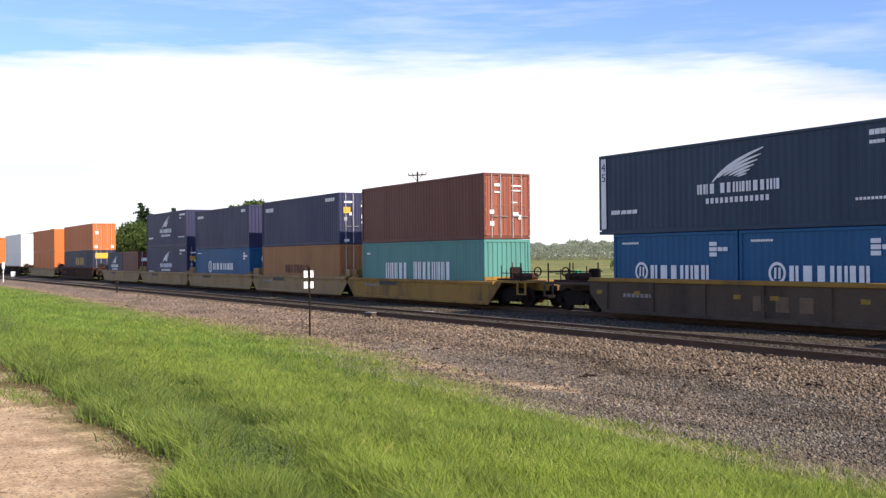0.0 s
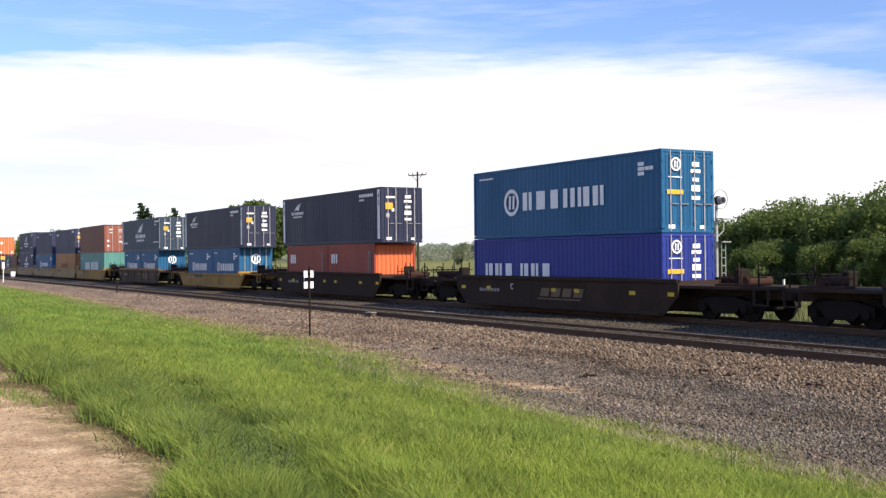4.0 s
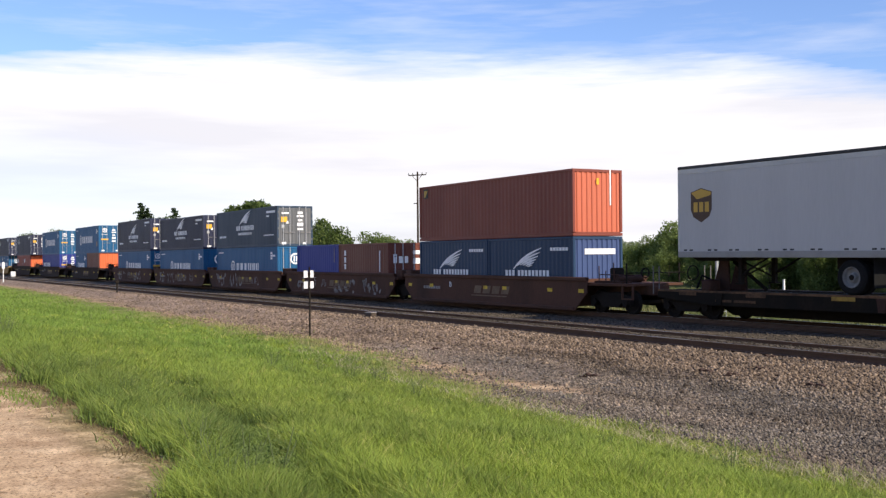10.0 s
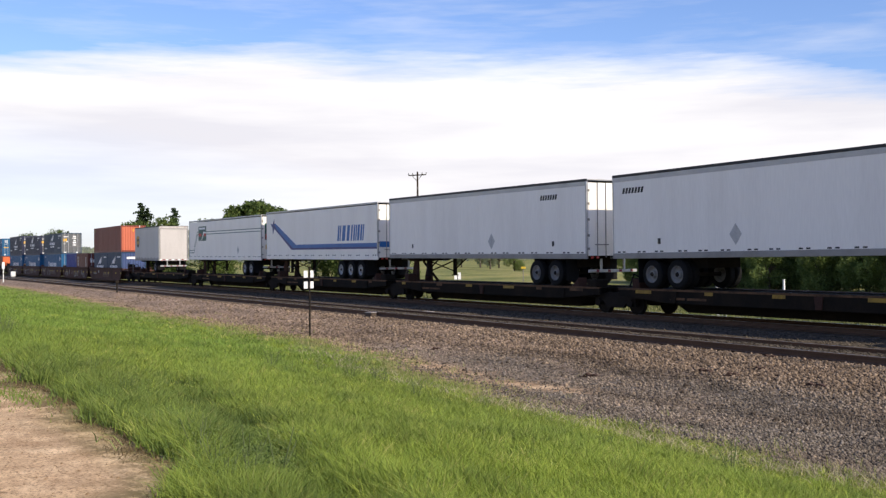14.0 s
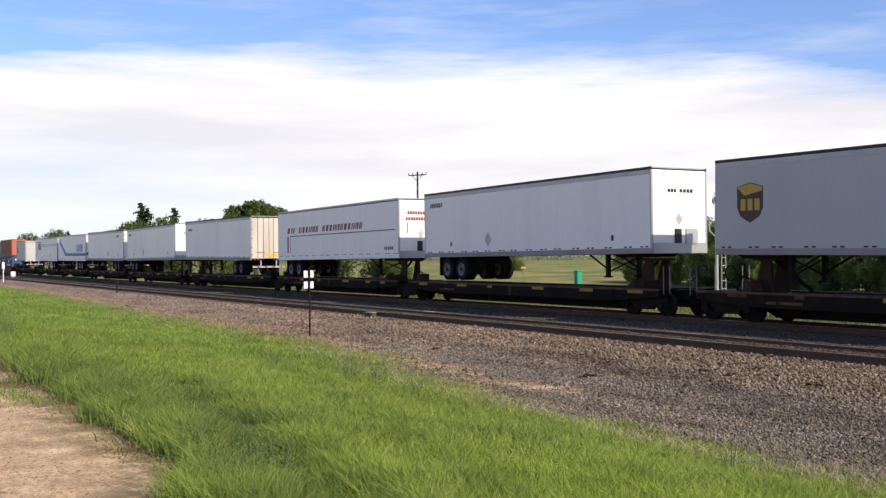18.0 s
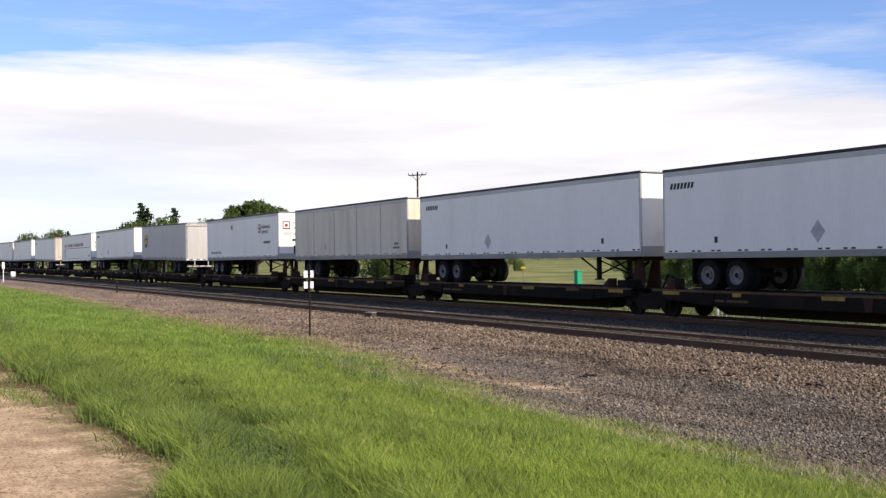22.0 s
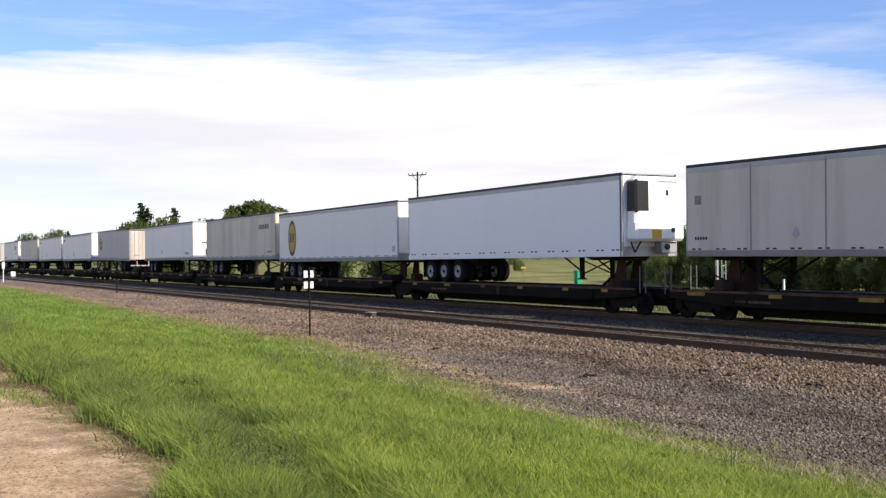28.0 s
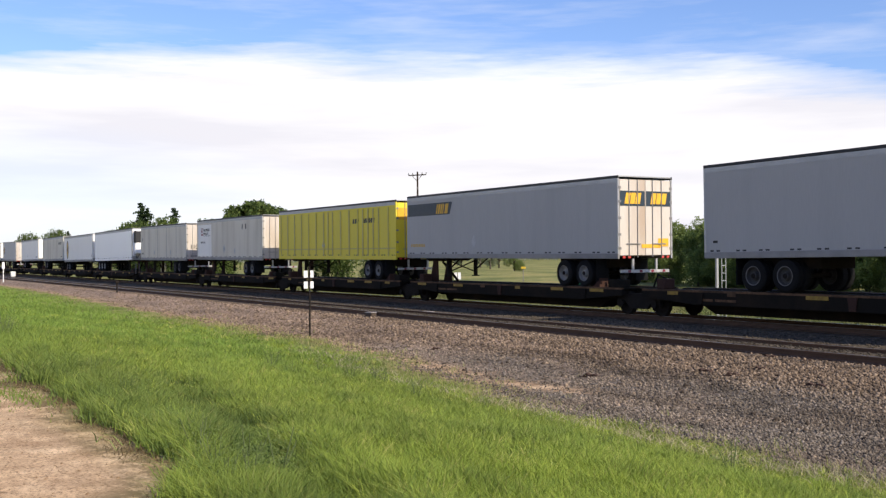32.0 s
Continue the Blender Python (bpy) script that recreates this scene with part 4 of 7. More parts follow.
# ---- spine cars ----
def spine_unit(start, length, label, trucks, noses, first, last):
    """A flat spine with a side beam, tyre trays and a hitch. noses: where the trailer's hitch stands."""
    ob = thing("spine_car", label, "spine car", "spine cars of the train")
    x0, x1 = (0.4 if first else 0.05), length - (0.4 if last else 0.05)
    poly = [(x0, 0.58), (x0, 0.93), (x1, 0.93), (x1, 0.58), (x1 - 2.2, 0.54), (x1 - 3.0, 0.15), (x0 + 3.0, 0.15), (x0 + 2.2, 0.54)]
    part("centre_sill", Shape().prism(poly, -0.36, 0.36), BLACKCAR, ob)
    for s in (-1, 1):
        part("side_beam", Shape().prism([(x0 + 0.5, 0.70), (x0 + 0.5, 0.94), (x1 - 0.5, 0.94), (x1 - 0.5, 0.70), (x1 - 3.0, 0.50), (x0 + 3.0, 0.50)], s * 1.30 - 0.05, s * 1.30 + 0.05), BLACKCAR, ob)
    part("deck_edge", Shape().box(x0 + 0.5, x1 - 0.5, -1.358, -1.27, 0.905, 0.972), DECKEDGE, ob)
    n = 7
    for i in range(n):
        x = x0 + 0.9 + (x1 - x0 - 1.8) * i / (n - 1)
        part("cross_arm", Shape().box(x - 0.12, x + 0.12, -1.3, 1.3, 0.72, 0.90), BLACKCAR, ob)
    for s in (-1, 1):
        part("tyre_tray", Shape().box(x0 + 0.6, x1 - 0.6, min(s * 0.42, s * 1.28), max(s * 0.42, s * 1.28), 0.925, 0.957), BLACKCAR, ob)
    rnd = random.Random(int(start))
    for q in (0.05, 0.24, 0.42, 0.61, 0.78, 0.93):
        x = x0 + 0.6 + (x1 - x0 - 1.6) * (q + rnd.uniform(-0.03, 0.03))
        part("reflector", Shape().box(x, x + rnd.choice((0.36, 0.5, 0.8)), -1.362, -1.352, 0.80, 0.915), DULLMARK if rnd.random() < 0.75 else DECKEDGE, ob)
    part("stencil", Shape().box(x0 + 3.2, x0 + 3.9, -1.358, -1.35, 0.62, 0.70).box(x0 + 4.0, x0 + 4.9, -1.358, -1.35, 0.62, 0.70), DECKEDGE, ob)
    part("train_line", Shape().tube((x0 + 1.0, -1.12, 0.60), (x1 - 1.0, -1.12, 0.60), 0.03, n=6), DARKMET, ob)
    for q in (0.18, 0.5, 0.84):
        x = x0 + (x1 - x0) * q
        part("side_bracket", Shape().prism([(x - 0.10, 0.52), (x + 0.10, 0.52), (x + 0.16, 0.90), (x - 0.16, 0.90)], -1.40, -1.352), BLACKCAR if q != 0.5 else HITCH, ob)
    for nx in noses:
        part("hitch", Shape().prism([(nx - 0.45, 0.92), (nx - 0.12, 1.95), (nx + 0.25, 1.95), (nx + 0.3, 0.92)], -0.42, -0.34).prism([(nx - 0.45, 0.92), (nx - 0.12, 1.95), (nx + 0.25, 1.95), (nx + 0.3, 0.92)], 0.34, 0.42).box(nx - 0.4, nx + 0.45, -0.5, 0.5, 1.93, 2.03), HITCH, ob)
        part("brace", Shape().tube((nx + 0.1, 0, 1.9), (nx + (1.5 if nx < length / 2 else -1.5), 0, 1.0), 0.06, n=6), BLACKCAR, ob)
    # air gear at the unit's leading end
    q = 2.6 if first else 0.9
    part("brake_cylinder", Shape().tube((q + 0.6, -0.95, 0.80), (q + 1.3, -0.95, 0.80), 0.15, n=12), DARKMET, ob)
    part("valve_box", Shape().box(q + 0.1, q + 0.5, -1.1, -0.6, 0.955, 1.32, 0.03), HITCH, ob)
    part("air_hose", Shape().tube((q - 0.6, -0.6, 1.0), (q - 0.2, -0.75, 1.45), 0.03, n=6).tube((q - 0.2, -0.75, 1.45), (q + 0.2, -0.7, 1.3), 0.03, n=6), RUBBER, ob)
    part("tool_bin", Shape().box(x1 - 1.5, x1 - 0.95, -1.15, -0.55, 0.955, 1.25, 0.03), BLACKCAR, ob)
    part("wheel_chock", Shape().prism([(x1 - 2.4, 0.955), (x1 - 2.0, 0.955), (x1 - 2.0, 1.3)], -1.15, -0.75), HITCH, ob)
    for x in (([0.5] if first else []) + ([length - 0.8] if last else [])):
        for y in (-1.2, 1.2):
            part("grab_iron", Shape().tube((x, y, 0.8), (x, y, 1.75), 0.02, n=6).tube((x + 0.3, y, 0.8), (x + 0.3, y, 1.75), 0.02, n=6), GRAB, ob)
        part("coupler", Shape().box((-0.25) if x < 2 else length - 0.4, 0.4 if x < 2 else length + 0.25, -0.14, 0.14, 0.62, 0.86, 0.03), DARKMET, ob)
        part("brake_wheel", Shape().lathe((x + 0.15, 0.5, 1.5), [(-0.02, 0.27), (0.02, 0.27), (0.02, 0.24), (-0.02, 0.24), (-0.02, 0.27)], 16, "x", False), DARKMET, ob)
    for x in trucks:
        add_truck(ob, x)
    MOVING.append((ob, start, LINE_Y, 0.0, 0.0))
    return ob


# leading end, units, hitch places
PACKS = ((155.2, 5, 90.3), (245.5, 3, 56.7), (302.2, 5, 89.3), (391.5, 5, 88.8), (480.3, 5, 89.0))


def spine_cars(trailers):
    for start, n, total in PACKS:
        end = 2.0
        pitch = (total - 2 * end) / n
        for k in range(n):
            a = start + (0 if k == 0 else end + k * pitch)
            b = start + (total if k == n - 1 else end + (k + 1) * pitch)
            tr = [end] if k == 0 else [0.0]
            if k == n - 1:
                tr.append(b - a - end)
            noses = [t - a for t in trailers if a + 0.4 < t < b - 0.4]
            spine_unit(a, b - a, "black flat spine car unit with yellow reflectors", tr, noses, k == 0, k == n - 1)
# ---- trailers ----
def road_wheel(parent, x, y, white):
    w = part("wheel", Shape().lathe((x, y, 0.51), [(-0.14, 0.30), (-0.14, 0.44), (-0.10, 0.50), (0.10, 0.50), (0.14, 0.44), (0.14, 0.30), (-0.14, 0.30)], 22, "y", False), RUBBER, parent)
    part("rim", Shape().lathe((x, y, 0.51), [(0.12, 0.30), (-0.13, 0.305), (-0.12, 0.27), (-0.04, 0.25), (-0.01, 0.17), (-0.03, 0.13), (-0.12, 0.11), (-0.13, 0.05)], 18), white if white not in (True, False) else (RIMGREY if white else DULLRIM), w)
    if y < 0.3:
        part("rim_lip", Shape().lathe((x, y, 0.51), [(-0.132, 0.306), (-0.142, 0.300), (-0.142, 0.282), (-0.130, 0.276)], 20, "y", False), GRAB, w)
    part("hub", Shape().lathe((x, y, 0.51), [(-0.15, 0.07), (-0.11, 0.09), (0.0, 0.09)], 12), DARKMET, w)
    return w


def trailer(front, length, nose, mat, label, marks=(), top=4.08, axles=2, end="doors", roof="dark", rail=None, seams=0, white_rims=True, base=0.95, end_mat=None, belly=1.06, tilt=0.0, gear=True):
    """A road trailer on the train. front: its leading end; nose 'L' or 'R': the end that rests on the hitch. The end panel named by end faces the light."""
    W, L, H = 2.59, length, top
    ob = thing("trailer", label, "trailer", "trailers on the train")
    b0 = belly + 0.20
    part("near_side", Shape().box(0.06, L - 0.06, 0.0, 0.045, b0, H - 0.14), mat, ob)
    part("far_side", Shape().box(0.06, L - 0.06, W - 0.045, W, b0, H - 0.14), mat, ob)
    part("roof", Shape().box(0.02, L - 0.02, 0.03, W - 0.03, H - 0.05, H - 0.01), ALU, ob)
    part("floor", Shape().box(0.05, L - 0.05, 0.05, W - 0.05, belly + 0.08, belly + 0.2), BLACKCAR, ob)
    for y in (-0.012, W - 0.05):
        part("top_rail", Shape().box(0.0, L, y, y + 0.062, H - 0.10, H, 0.012), {"dark": MARKK, "grey": ALU, "white": mat}[roof], ob)
        part("bottom_rail", Shape().box(0.0, L, y, y + 0.062, belly, b0, 0.012), rail or BELLYRAIL, ob)
    if roof == "dark":
        part("roof_band", Shape().box(0.05, L - 0.05, -0.006, 0.0, H - 0.26, H - 0.10), ALU, ob)
    for x in (0.0, L - 0.08):
        for y in (-0.008, W - 0.072):
            part("corner_post", Shape().box(x, x + 0.08, y, y + 0.08, belly, H - 0.1, 0.01), ALU if mat is not YELLOWP else mat, ob)
    part("leading_end", Shape().box(0.0, 0.06, 0.07, W - 0.07, belly, H - 0.1), mat, ob)
    sh = Shape()
    n = int(L / 1.0)
    for i in range(n):
        x = 0.35 + i * (L - 0.8) / (n - 1) + 0.08 * math.sin(i * 2.4)
        for q in (0.0, 0.27):
            sh.box(x + q - 0.075, x + q + 0.075, -0.005, 0.0, b0 + 0.015, b0 + 0.065)
    part("marker_strip", sh, MARKK, ob)
    if seams:
        for i in range(1, seams):
            x = L * i / seams
            part("panel_seam", Shape().box(x - 0.025, x + 0.025, -0.010, 0.0, b0, H - 0.16), SEAM, ob)
    # the end that faces the light
    em = end_mat or mat
    if end == "doors":
        for y in (0.09, W / 2 + 0.008):
            leaf = part("door", Shape().box(L - 0.055, L - 0.005, y, y + W / 2 - 0.10, belly + 0.12, H - 0.14, 0.01), em, ob)
            for q in (0.42, 0.82) if y < 1 else (0.32, 0.75):
                part("lock_rod", Shape().tube((L + 0.012, y + q, belly + 0.05), (L + 0.012, y + q, H - 0.12), 0.018, n=6), STEEL, leaf)
            part("latch", Shape().box(L, L + 0.03, y + 0.3, y + 0.95, belly + 0.52, belly + 0.56), STEEL, leaf)
            for z in (1.4, 1.9, 2.5, 3.1, 3.6):
                part("hinge", Shape().box(L - 0.01, L + 0.015, 0.02 if y < 1 else W - 0.14, 0.14 if y < 1 else W - 0.02, z, z + 0.09), STEEL, ob)
    elif end == "rollup":
        d = part("door", Shape().box(L - 0.055, L - 0.02, 0.12, W - 0.12, belly + 0.14, H - 0.24), em, ob)
        for i in range(1, 8):
            z = belly + 0.14 + (H - 0.38 - belly) * i / 8
            part("door_slat", Shape().box(L - 0.02, L - 0.012, 0.12, W - 0.12, z - 0.008, z + 0.008), DOORGREYL if em is DOORGREYL else FADED, d)
        part("header", Shape().box(L - 0.06, L + 0.005, 0.08, W - 0.08, H - 0.24, H - 0.02), em, ob)
        sill = part("sill", Shape().box(L - 0.06, L + 0.02, 0.0, W, belly, belly + 0.14), ALU, ob)
        for i in range(9):
            y = 0.08 + i * (W - 0.16) / 9
            part("stripe", Shape().box(L + 0.02, L + 0.026, y, y + 0.16, belly + 0.05, belly + 0.12), MARKW if i % 2 == 0 else MARKM, sill)
        part("door_gap", Shape().box(L - 0.03, L - 0.004, 0.085, 0.12, belly + 0.14, H - 0.24).box(L - 0.03, L - 0.004, W - 0.12, W - 0.085, belly + 0.14, H - 0.24).box(L - 0.03, L + 0.008, 0.12, W - 0.12, H - 0.27, H - 0.235), MARKK, ob)
        part("roof_lip", Shape().box(L - 0.05, L + 0.02, 0.0, W, H - 0.03, H + 0.01, 0.01), MARKK, ob)
        for y in (0.25, W / 2 - 0.3, W / 2, W / 2 + 0.3, W - 0.3):
            part("marker_lamp", Shape().box(L + 0.004, L + 0.02, y - 0.06, y + 0.06, H - 0.13, H - 0.08, 0.008), MARKM, ob)
    else:
        part("trailing_end", Shape().box(L - 0.06, L, 0.07, W - 0.07, belly + 0.36, H - 0.1, 0.015), em, ob)
        part("end_skirt", Shape().box(L - 0.055, L + 0.004, 0.07, W - 0.07, belly, belly + 0.36), ALU, ob)
    sgn = 1 if nose == "L" else -1
    back = L if nose == "L" else 0.0
    # running gear
    if axles == 1:
        xs = [back - sgn * 1.3]
    elif axles == 2:
        xs = [back - sgn * 3.3, back - sgn * 2.05]
    else:
        xs = [back - sgn * 4.6, back - sgn * 3.35, back - sgn * 2.1]
    part("slider_frame", Shape().box(min(xs) - 0.9, max(xs) + 0.9, 0.55, W - 0.55, 0.72, belly + 0.08), BLACKCAR, ob)
    for x in xs:
        part("axle", Shape().tube((x, 0.3, 0.51), (x, W - 0.3, 0.51), 0.07, n=8), DARKMET, ob)
        for y in (0.16, 0.48, W - 0.48, W - 0.16):
            road_wheel(ob, x, y, white_rims)
    fx = max(xs) + 0.72 if sgn > 0 else min(xs) - 0.72
    for y in (0.05, W - 0.65):
        part("mud_flap", Shape().box(fx - 0.01, fx + 0.01, y, y + 0.6, 0.22, belly), RUBBER, ob)
    if sgn > 0:
        bump = part("rear_bumper", Shape().box(L - 0.10, L - 0.02, 0.15, W - 0.15, 0.55, 0.66).box(L - 0.1, L - 0.04, 0.7, 0.78, 0.6, belly).box(L - 0.1, L - 0.04, W - 0.78, W - 0.7, 0.6, belly), ALU, ob)
        for i in range(8):
            y = 0.2 + i * (W - 0.4) / 8
            part("stripe", Shape().box(L - 0.02, L - 0.014, y, y + 0.13, 0.56, 0.65), MARKM if i % 2 else PLACARD, bump)
        for y in (0.2, 0.45, W - 0.55, W - 0.3):
            part("tail_lamp", Shape().box(L, L + 0.02, y, y + 0.12, belly + 0.02, belly + 0.10), MARKR, ob)
    if gear:
        gx = (L * 0.19 if L > 10 else 2.3) if nose == "L" else L - L * 0.19
        for y in (0.55, W - 0.55):
            leg = part("landing_leg", Shape().box(gx - 0.07, gx + 0.07, y - 0.07, y + 0.07, 0.25, belly + 0.08).box(gx - 0.14, gx + 0.14, y - 0.12, y + 0.12, 0.20, 0.25), DARKMET, ob)
            part("strut", Shape().tube((gx, y, 0.5), (gx + sgn * 1.2, y, belly + 0.05), 0.035, n=6), DARKMET, leg)
        part("cross_brace", Shape().tube((gx, 0.55, 0.4), (gx, W - 0.55, 0.95), 0.03, n=6).tube((gx, 0.55, 0.95), (gx, W - 0.55, 0.4), 0.03, n=6), DARKMET, ob)
        part("bolster_plate", Shape().prism([(gx - sgn * 0.2, belly + 0.02), (gx - sgn * 2.2, belly + 0.02), (gx - sgn * 1.9, belly - 0.12), (gx - sgn * 0.7, belly - 0.12)], 0.5, W - 0.5), DARKMET, ob)
    for mk in marks:
        mk(ob, L, W, H)
    # the nose rides a little higher on its hitch
    lift = tilt or 0.29
    MOVING.append((ob, front, LINE_Y - W / 2, base + (L * math.tan(radians(lift)) if nose == "L" else 0), lift if nose == "L" else -lift))
    return ob


def t_shield(x, z, w=0.95):
    def f(ob, L, W, H):
        k = w
        sh = Shape().prism([(x, z + 1.05 * k), (x, z + 0.45 * k), (x + 0.12 * k, z + 0.2 * k), (x + 0.5 * k, z), (x + 0.88 * k, z + 0.2 * k), (x + k, z + 0.45 * k), (x + k, z + 1.05 * k), (x + 0.5 * k, z + 1.18 * k)], -0.006, 0)
        part("emblem", sh, SHIELD, ob)
        sh = Shape().prism([(x + 0.02, z + 1.03 * k), (x + 0.5 * k, z + 1.15 * k), (x + 0.98 * k, z + 1.03 * k), (x + 0.95 * k, z + 0.92 * k), (x + 0.3 * k, z + 0.80 * k)], -0.009, 0)
        for i in range(3):
            sh.box(x + (0.14 + 0.27 * i) * k, x + (0.33 + 0.27 * i) * k, -0.009, 0, z + 0.36 * k, z + 0.70 * k)
        part("emblem_face", sh, GOLD, ob)
    return f


def t_words(*rows):
    """(x, z, w, h, letters, material, slant); x below zero counts from the trailing end."""
    def f(ob, L, W, H):
        for x, z, w, h, n, mt, sl in rows:
            block_word(ob, x if x >= 0 else L + x, z, w, h, n, mt, sl, 0.32)
    return f


def t_diamond(x, z, s=0.26, mt=None):
    def f(ob, L, W, H):
        a = x if x >= 0 else L + x
        part("placard", Shape().prism([(a, z - s * 1.3), (a + s, z), (a, z + s * 1.3), (a - s, z)], -0.008, 0), mt or PLACARD, ob)
    return f


def t_plates(*rows):
    def f(ob, L, W, H):
        for i, (x, z, w, h, mt) in enumerate(rows):
            plate(ob, x if x >= 0 else L + x, z, w, h, mt, thick=0.004 + 0.002 * i)
    return f


def t_end(*rows):
    def f(ob, L, W, H):
        for i, (y, z, w, h, mt) in enumerate(rows):
            if h < 0.25 and w >= 0.4 and mt is not MARKY:
                block_word(ob, y, z, w, h * 0.8, round(w / 0.15), mt, end=True).location = (L + 0.004, 0, 0)
            else:
                plate(ob, y, z, w, h, mt, True, x_end=L + 0.003 + 0.002 * i)
    return f


def t_boxes(ob, L, W, H):
    """Connector boxes and a placard on a nose."""
    plate(ob, 1.05, 1.42, 0.28, 0.5, MARKK, True, "connector_box", 0.05, L)
    plate(ob, 1.55, 1.40, 0.55, 0.52, GALV, True, "document_box", 0.05, L)
    part("placard", Shape().add([(L + 0.004, 1.25, 2.5), (L + 0.004, 1.07, 2.27), (L + 0.004, 1.25, 2.04), (L + 0.004, 1.43, 2.27)], [(0, 1, 2, 3)]), PLACARD, ob)


def t_unit(ob, L, W, H):
    """Refrigeration unit on the nose."""
    u = part("cooling_unit", Shape().box(L, L + 0.58, 0.16, W - 0.16, 1.72, H - 0.14, 0.13), CLEANW, ob)
    part("lower_case", Shape().box(L, L + 0.62, 0.15, W - 0.15, 1.60, 2.35, 0.10), CLEANW, u)
    part("grille", Shape().box(L + 0.04, L + 0.592, 0.148, 0.80, 2.62, H - 0.26, 0.07), MARKK, u)
    for y in (1.05, 1.75):
        part("panel_gap", Shape().box(L + 0.58, L + 0.584, y, y + 0.014, 2.40, H - 0.3), FADED, u)
    part("badge", Shape().box(L + 0.58, L + 0.586, 1.55, 1.68, 3.25, 3.45), MARKK, u)
    part("name_strip", Shape().box(L + 0.58, L + 0.586, 1.2, 2.1, H - 0.36, H - 0.31), FADED, u)
    part("sticker", Shape().box(L + 0.62, L + 0.626, 0.85, 1.3, 1.70, 2.02), MARKY, u)
    part("exhaust", Shape().lathe((L + 0.62, 1.85, 2.0), [(-0.02, 0.09), (0.02, 0.09), (0.02, 0.05)], 12, "x"), MARKK, u)
    part("fuel_line", Shape().tube((L + 0.2, 0.4, 1.2), (L + 0.3, 0.62, 1.62), 0.03, n=6).tube((L + 0.2, 0.4, 1.2), (L + 0.1, 0.3, 1.6), 0.03, n=6), MARKK, u)
    part("battery_box", Shape().box(L, L + 0.4, 1.5, 2.2, 1.16, 1.58, 0.03), ALU, u)
    part("valve", Shape().lathe((L + 0.42, 1.75, 1.4), [(-0.03, 0.12), (0.04, 0.10), (0.04, 0.03)], 10, "x"), MARKK, u)
    part("edge_seal", Shape().box(L - 0.11, L - 0.05, -0.014, 0.0, 1.06, H - 0.1), MARKK, ob)


def t_lines(ob, L, W, H):
    """Two thin stripes with a step up and a sign panel."""
    sh = Shape()
    for d in (0.0, 0.18):
        z0, z1 = 1.75 - d, 3.15 - d
        a = 1.1 + d * 0.6
        sh.prism([(0.1, z0), (a, z0), (a, z0 + 0.05), (0.1, z0 + 0.05)], -0.004, 0)
        sh.prism([(a, z0), (a + 0.06, z0), (a + 1.0, z1), (a + 0.94, z1)], -0.004, 0)
        sh.prism([(a + 0.95, z1), (L - 0.1, z1), (L - 0.1, z1 + 0.05), (a + 0.95, z1 + 0.05)], -0.004, 0)
    part("stripe", sh, MARKG, ob)
    plate(ob, 2.45, 2.5, 1.9, 1.1, MARKG, thick=0.008)
    s = Shape().box(2.5, 3.2, -0.012, 0, 2.85, 3.05).box(3.75, 4.3, -0.012, 0, 2.85, 3.05)
    part("emblem", s, MARKR, ob)
    s = Shape().prism([(2.55, 2.58), (3.25, 2.58), (3.7, 3.18), (4.3, 3.18), (4.3, 3.06), (3.8, 3.06), (3.35, 2.56)], -0.014, 0)
    part("emblem", s, MARKW, ob)
    block_word(ob, 2.62, 3.36, 1.55, 0.15, 10, MARKW).location = (0, -0.010, 0)


def t_swoosh(ob, L, W, H):
    sh = Shape().prism([(1.2, 3.15), (1.55, 3.35), (5.0, 1.95), (L - 0.1, 1.95), (L - 0.1, 1.64), (4.3, 1.64)], -0.005, 0)
    part("stripe", sh, MARKB, ob)
    part("stripe", Shape().prism([(1.3, 3.05), (1.45, 3.1), (4.5, 1.75), (L - 0.1, 1.75), (L - 0.1, 1.64), (4.3, 1.64)], -0.008, 0), MARKN, ob)
    part("emblem", Shape().prism([(0.75, 3.35), (1.15, 3.28), (1.4, 3.62), (1.45, 3.2), (1.8, 3.0), (1.4, 2.98), (1.15, 2.65), (1.1, 3.05)], -0.010, 0), MARKN, ob)
    block_word(ob, L - 5.05, 2.1, 3.5, 0.85, 6, MARKB, 0.14, 0.14)
    plate(ob, 0.9, 2.45, 1.4, 0.45, MARKN, True, x_end=L + 0.003)
    plate(ob, 0.1, 1.72, W - 0.2, 0.3, MARKB, True, x_end=L + 0.003)
    plate(ob, 0.2, H - 0.62, W - 0.4, 0.36, WHITEP, True, x_end=L + 0.002)


def t_oval(ob, L, W, H):
    for r, d in ((1.0, -0.005), (0.8, -0.009)):
        n = 20
        pts = [(2.15 + 0.62 * r * math.cos(2 * math.pi * i / n), 2.5 + 1.1 * r * math.sin(2 * math.pi * i / n)) for i in range(n)]
        part("emblem", Shape().prism(pts, d, 0), SHIELD if r == 1.0 else GOLD, ob)
    block_word(ob, 1.8, 2.25, 0.7, 0.55, 2, SHIELD, 0.05).location = (0, -0.011, 0)


def t_service(ob, L, W, H):
    plate(ob, L - 3.62, 2.82, 0.5, 0.55, DARKRED, thick=0.006)
    plate(ob, L - 3.55, 2.92, 0.36, 0.38, WHITEP, thick=0.009)
    plate(ob, L - 3.48, 3.0, 0.22, 0.22, DARKRED, thick=0.012)
    words("INTERMODAL", 0.28, MARKK, ob, (L - 2.95, -0.012, 3.08), width=1.55)
    words("SERVICES", 0.28, MARKK, ob, (L - 2.95, -0.012, 2.76), width=1.15)
    block_word(ob, L - 2.6, 2.1, 1.2, 0.16, 8, MARKK)


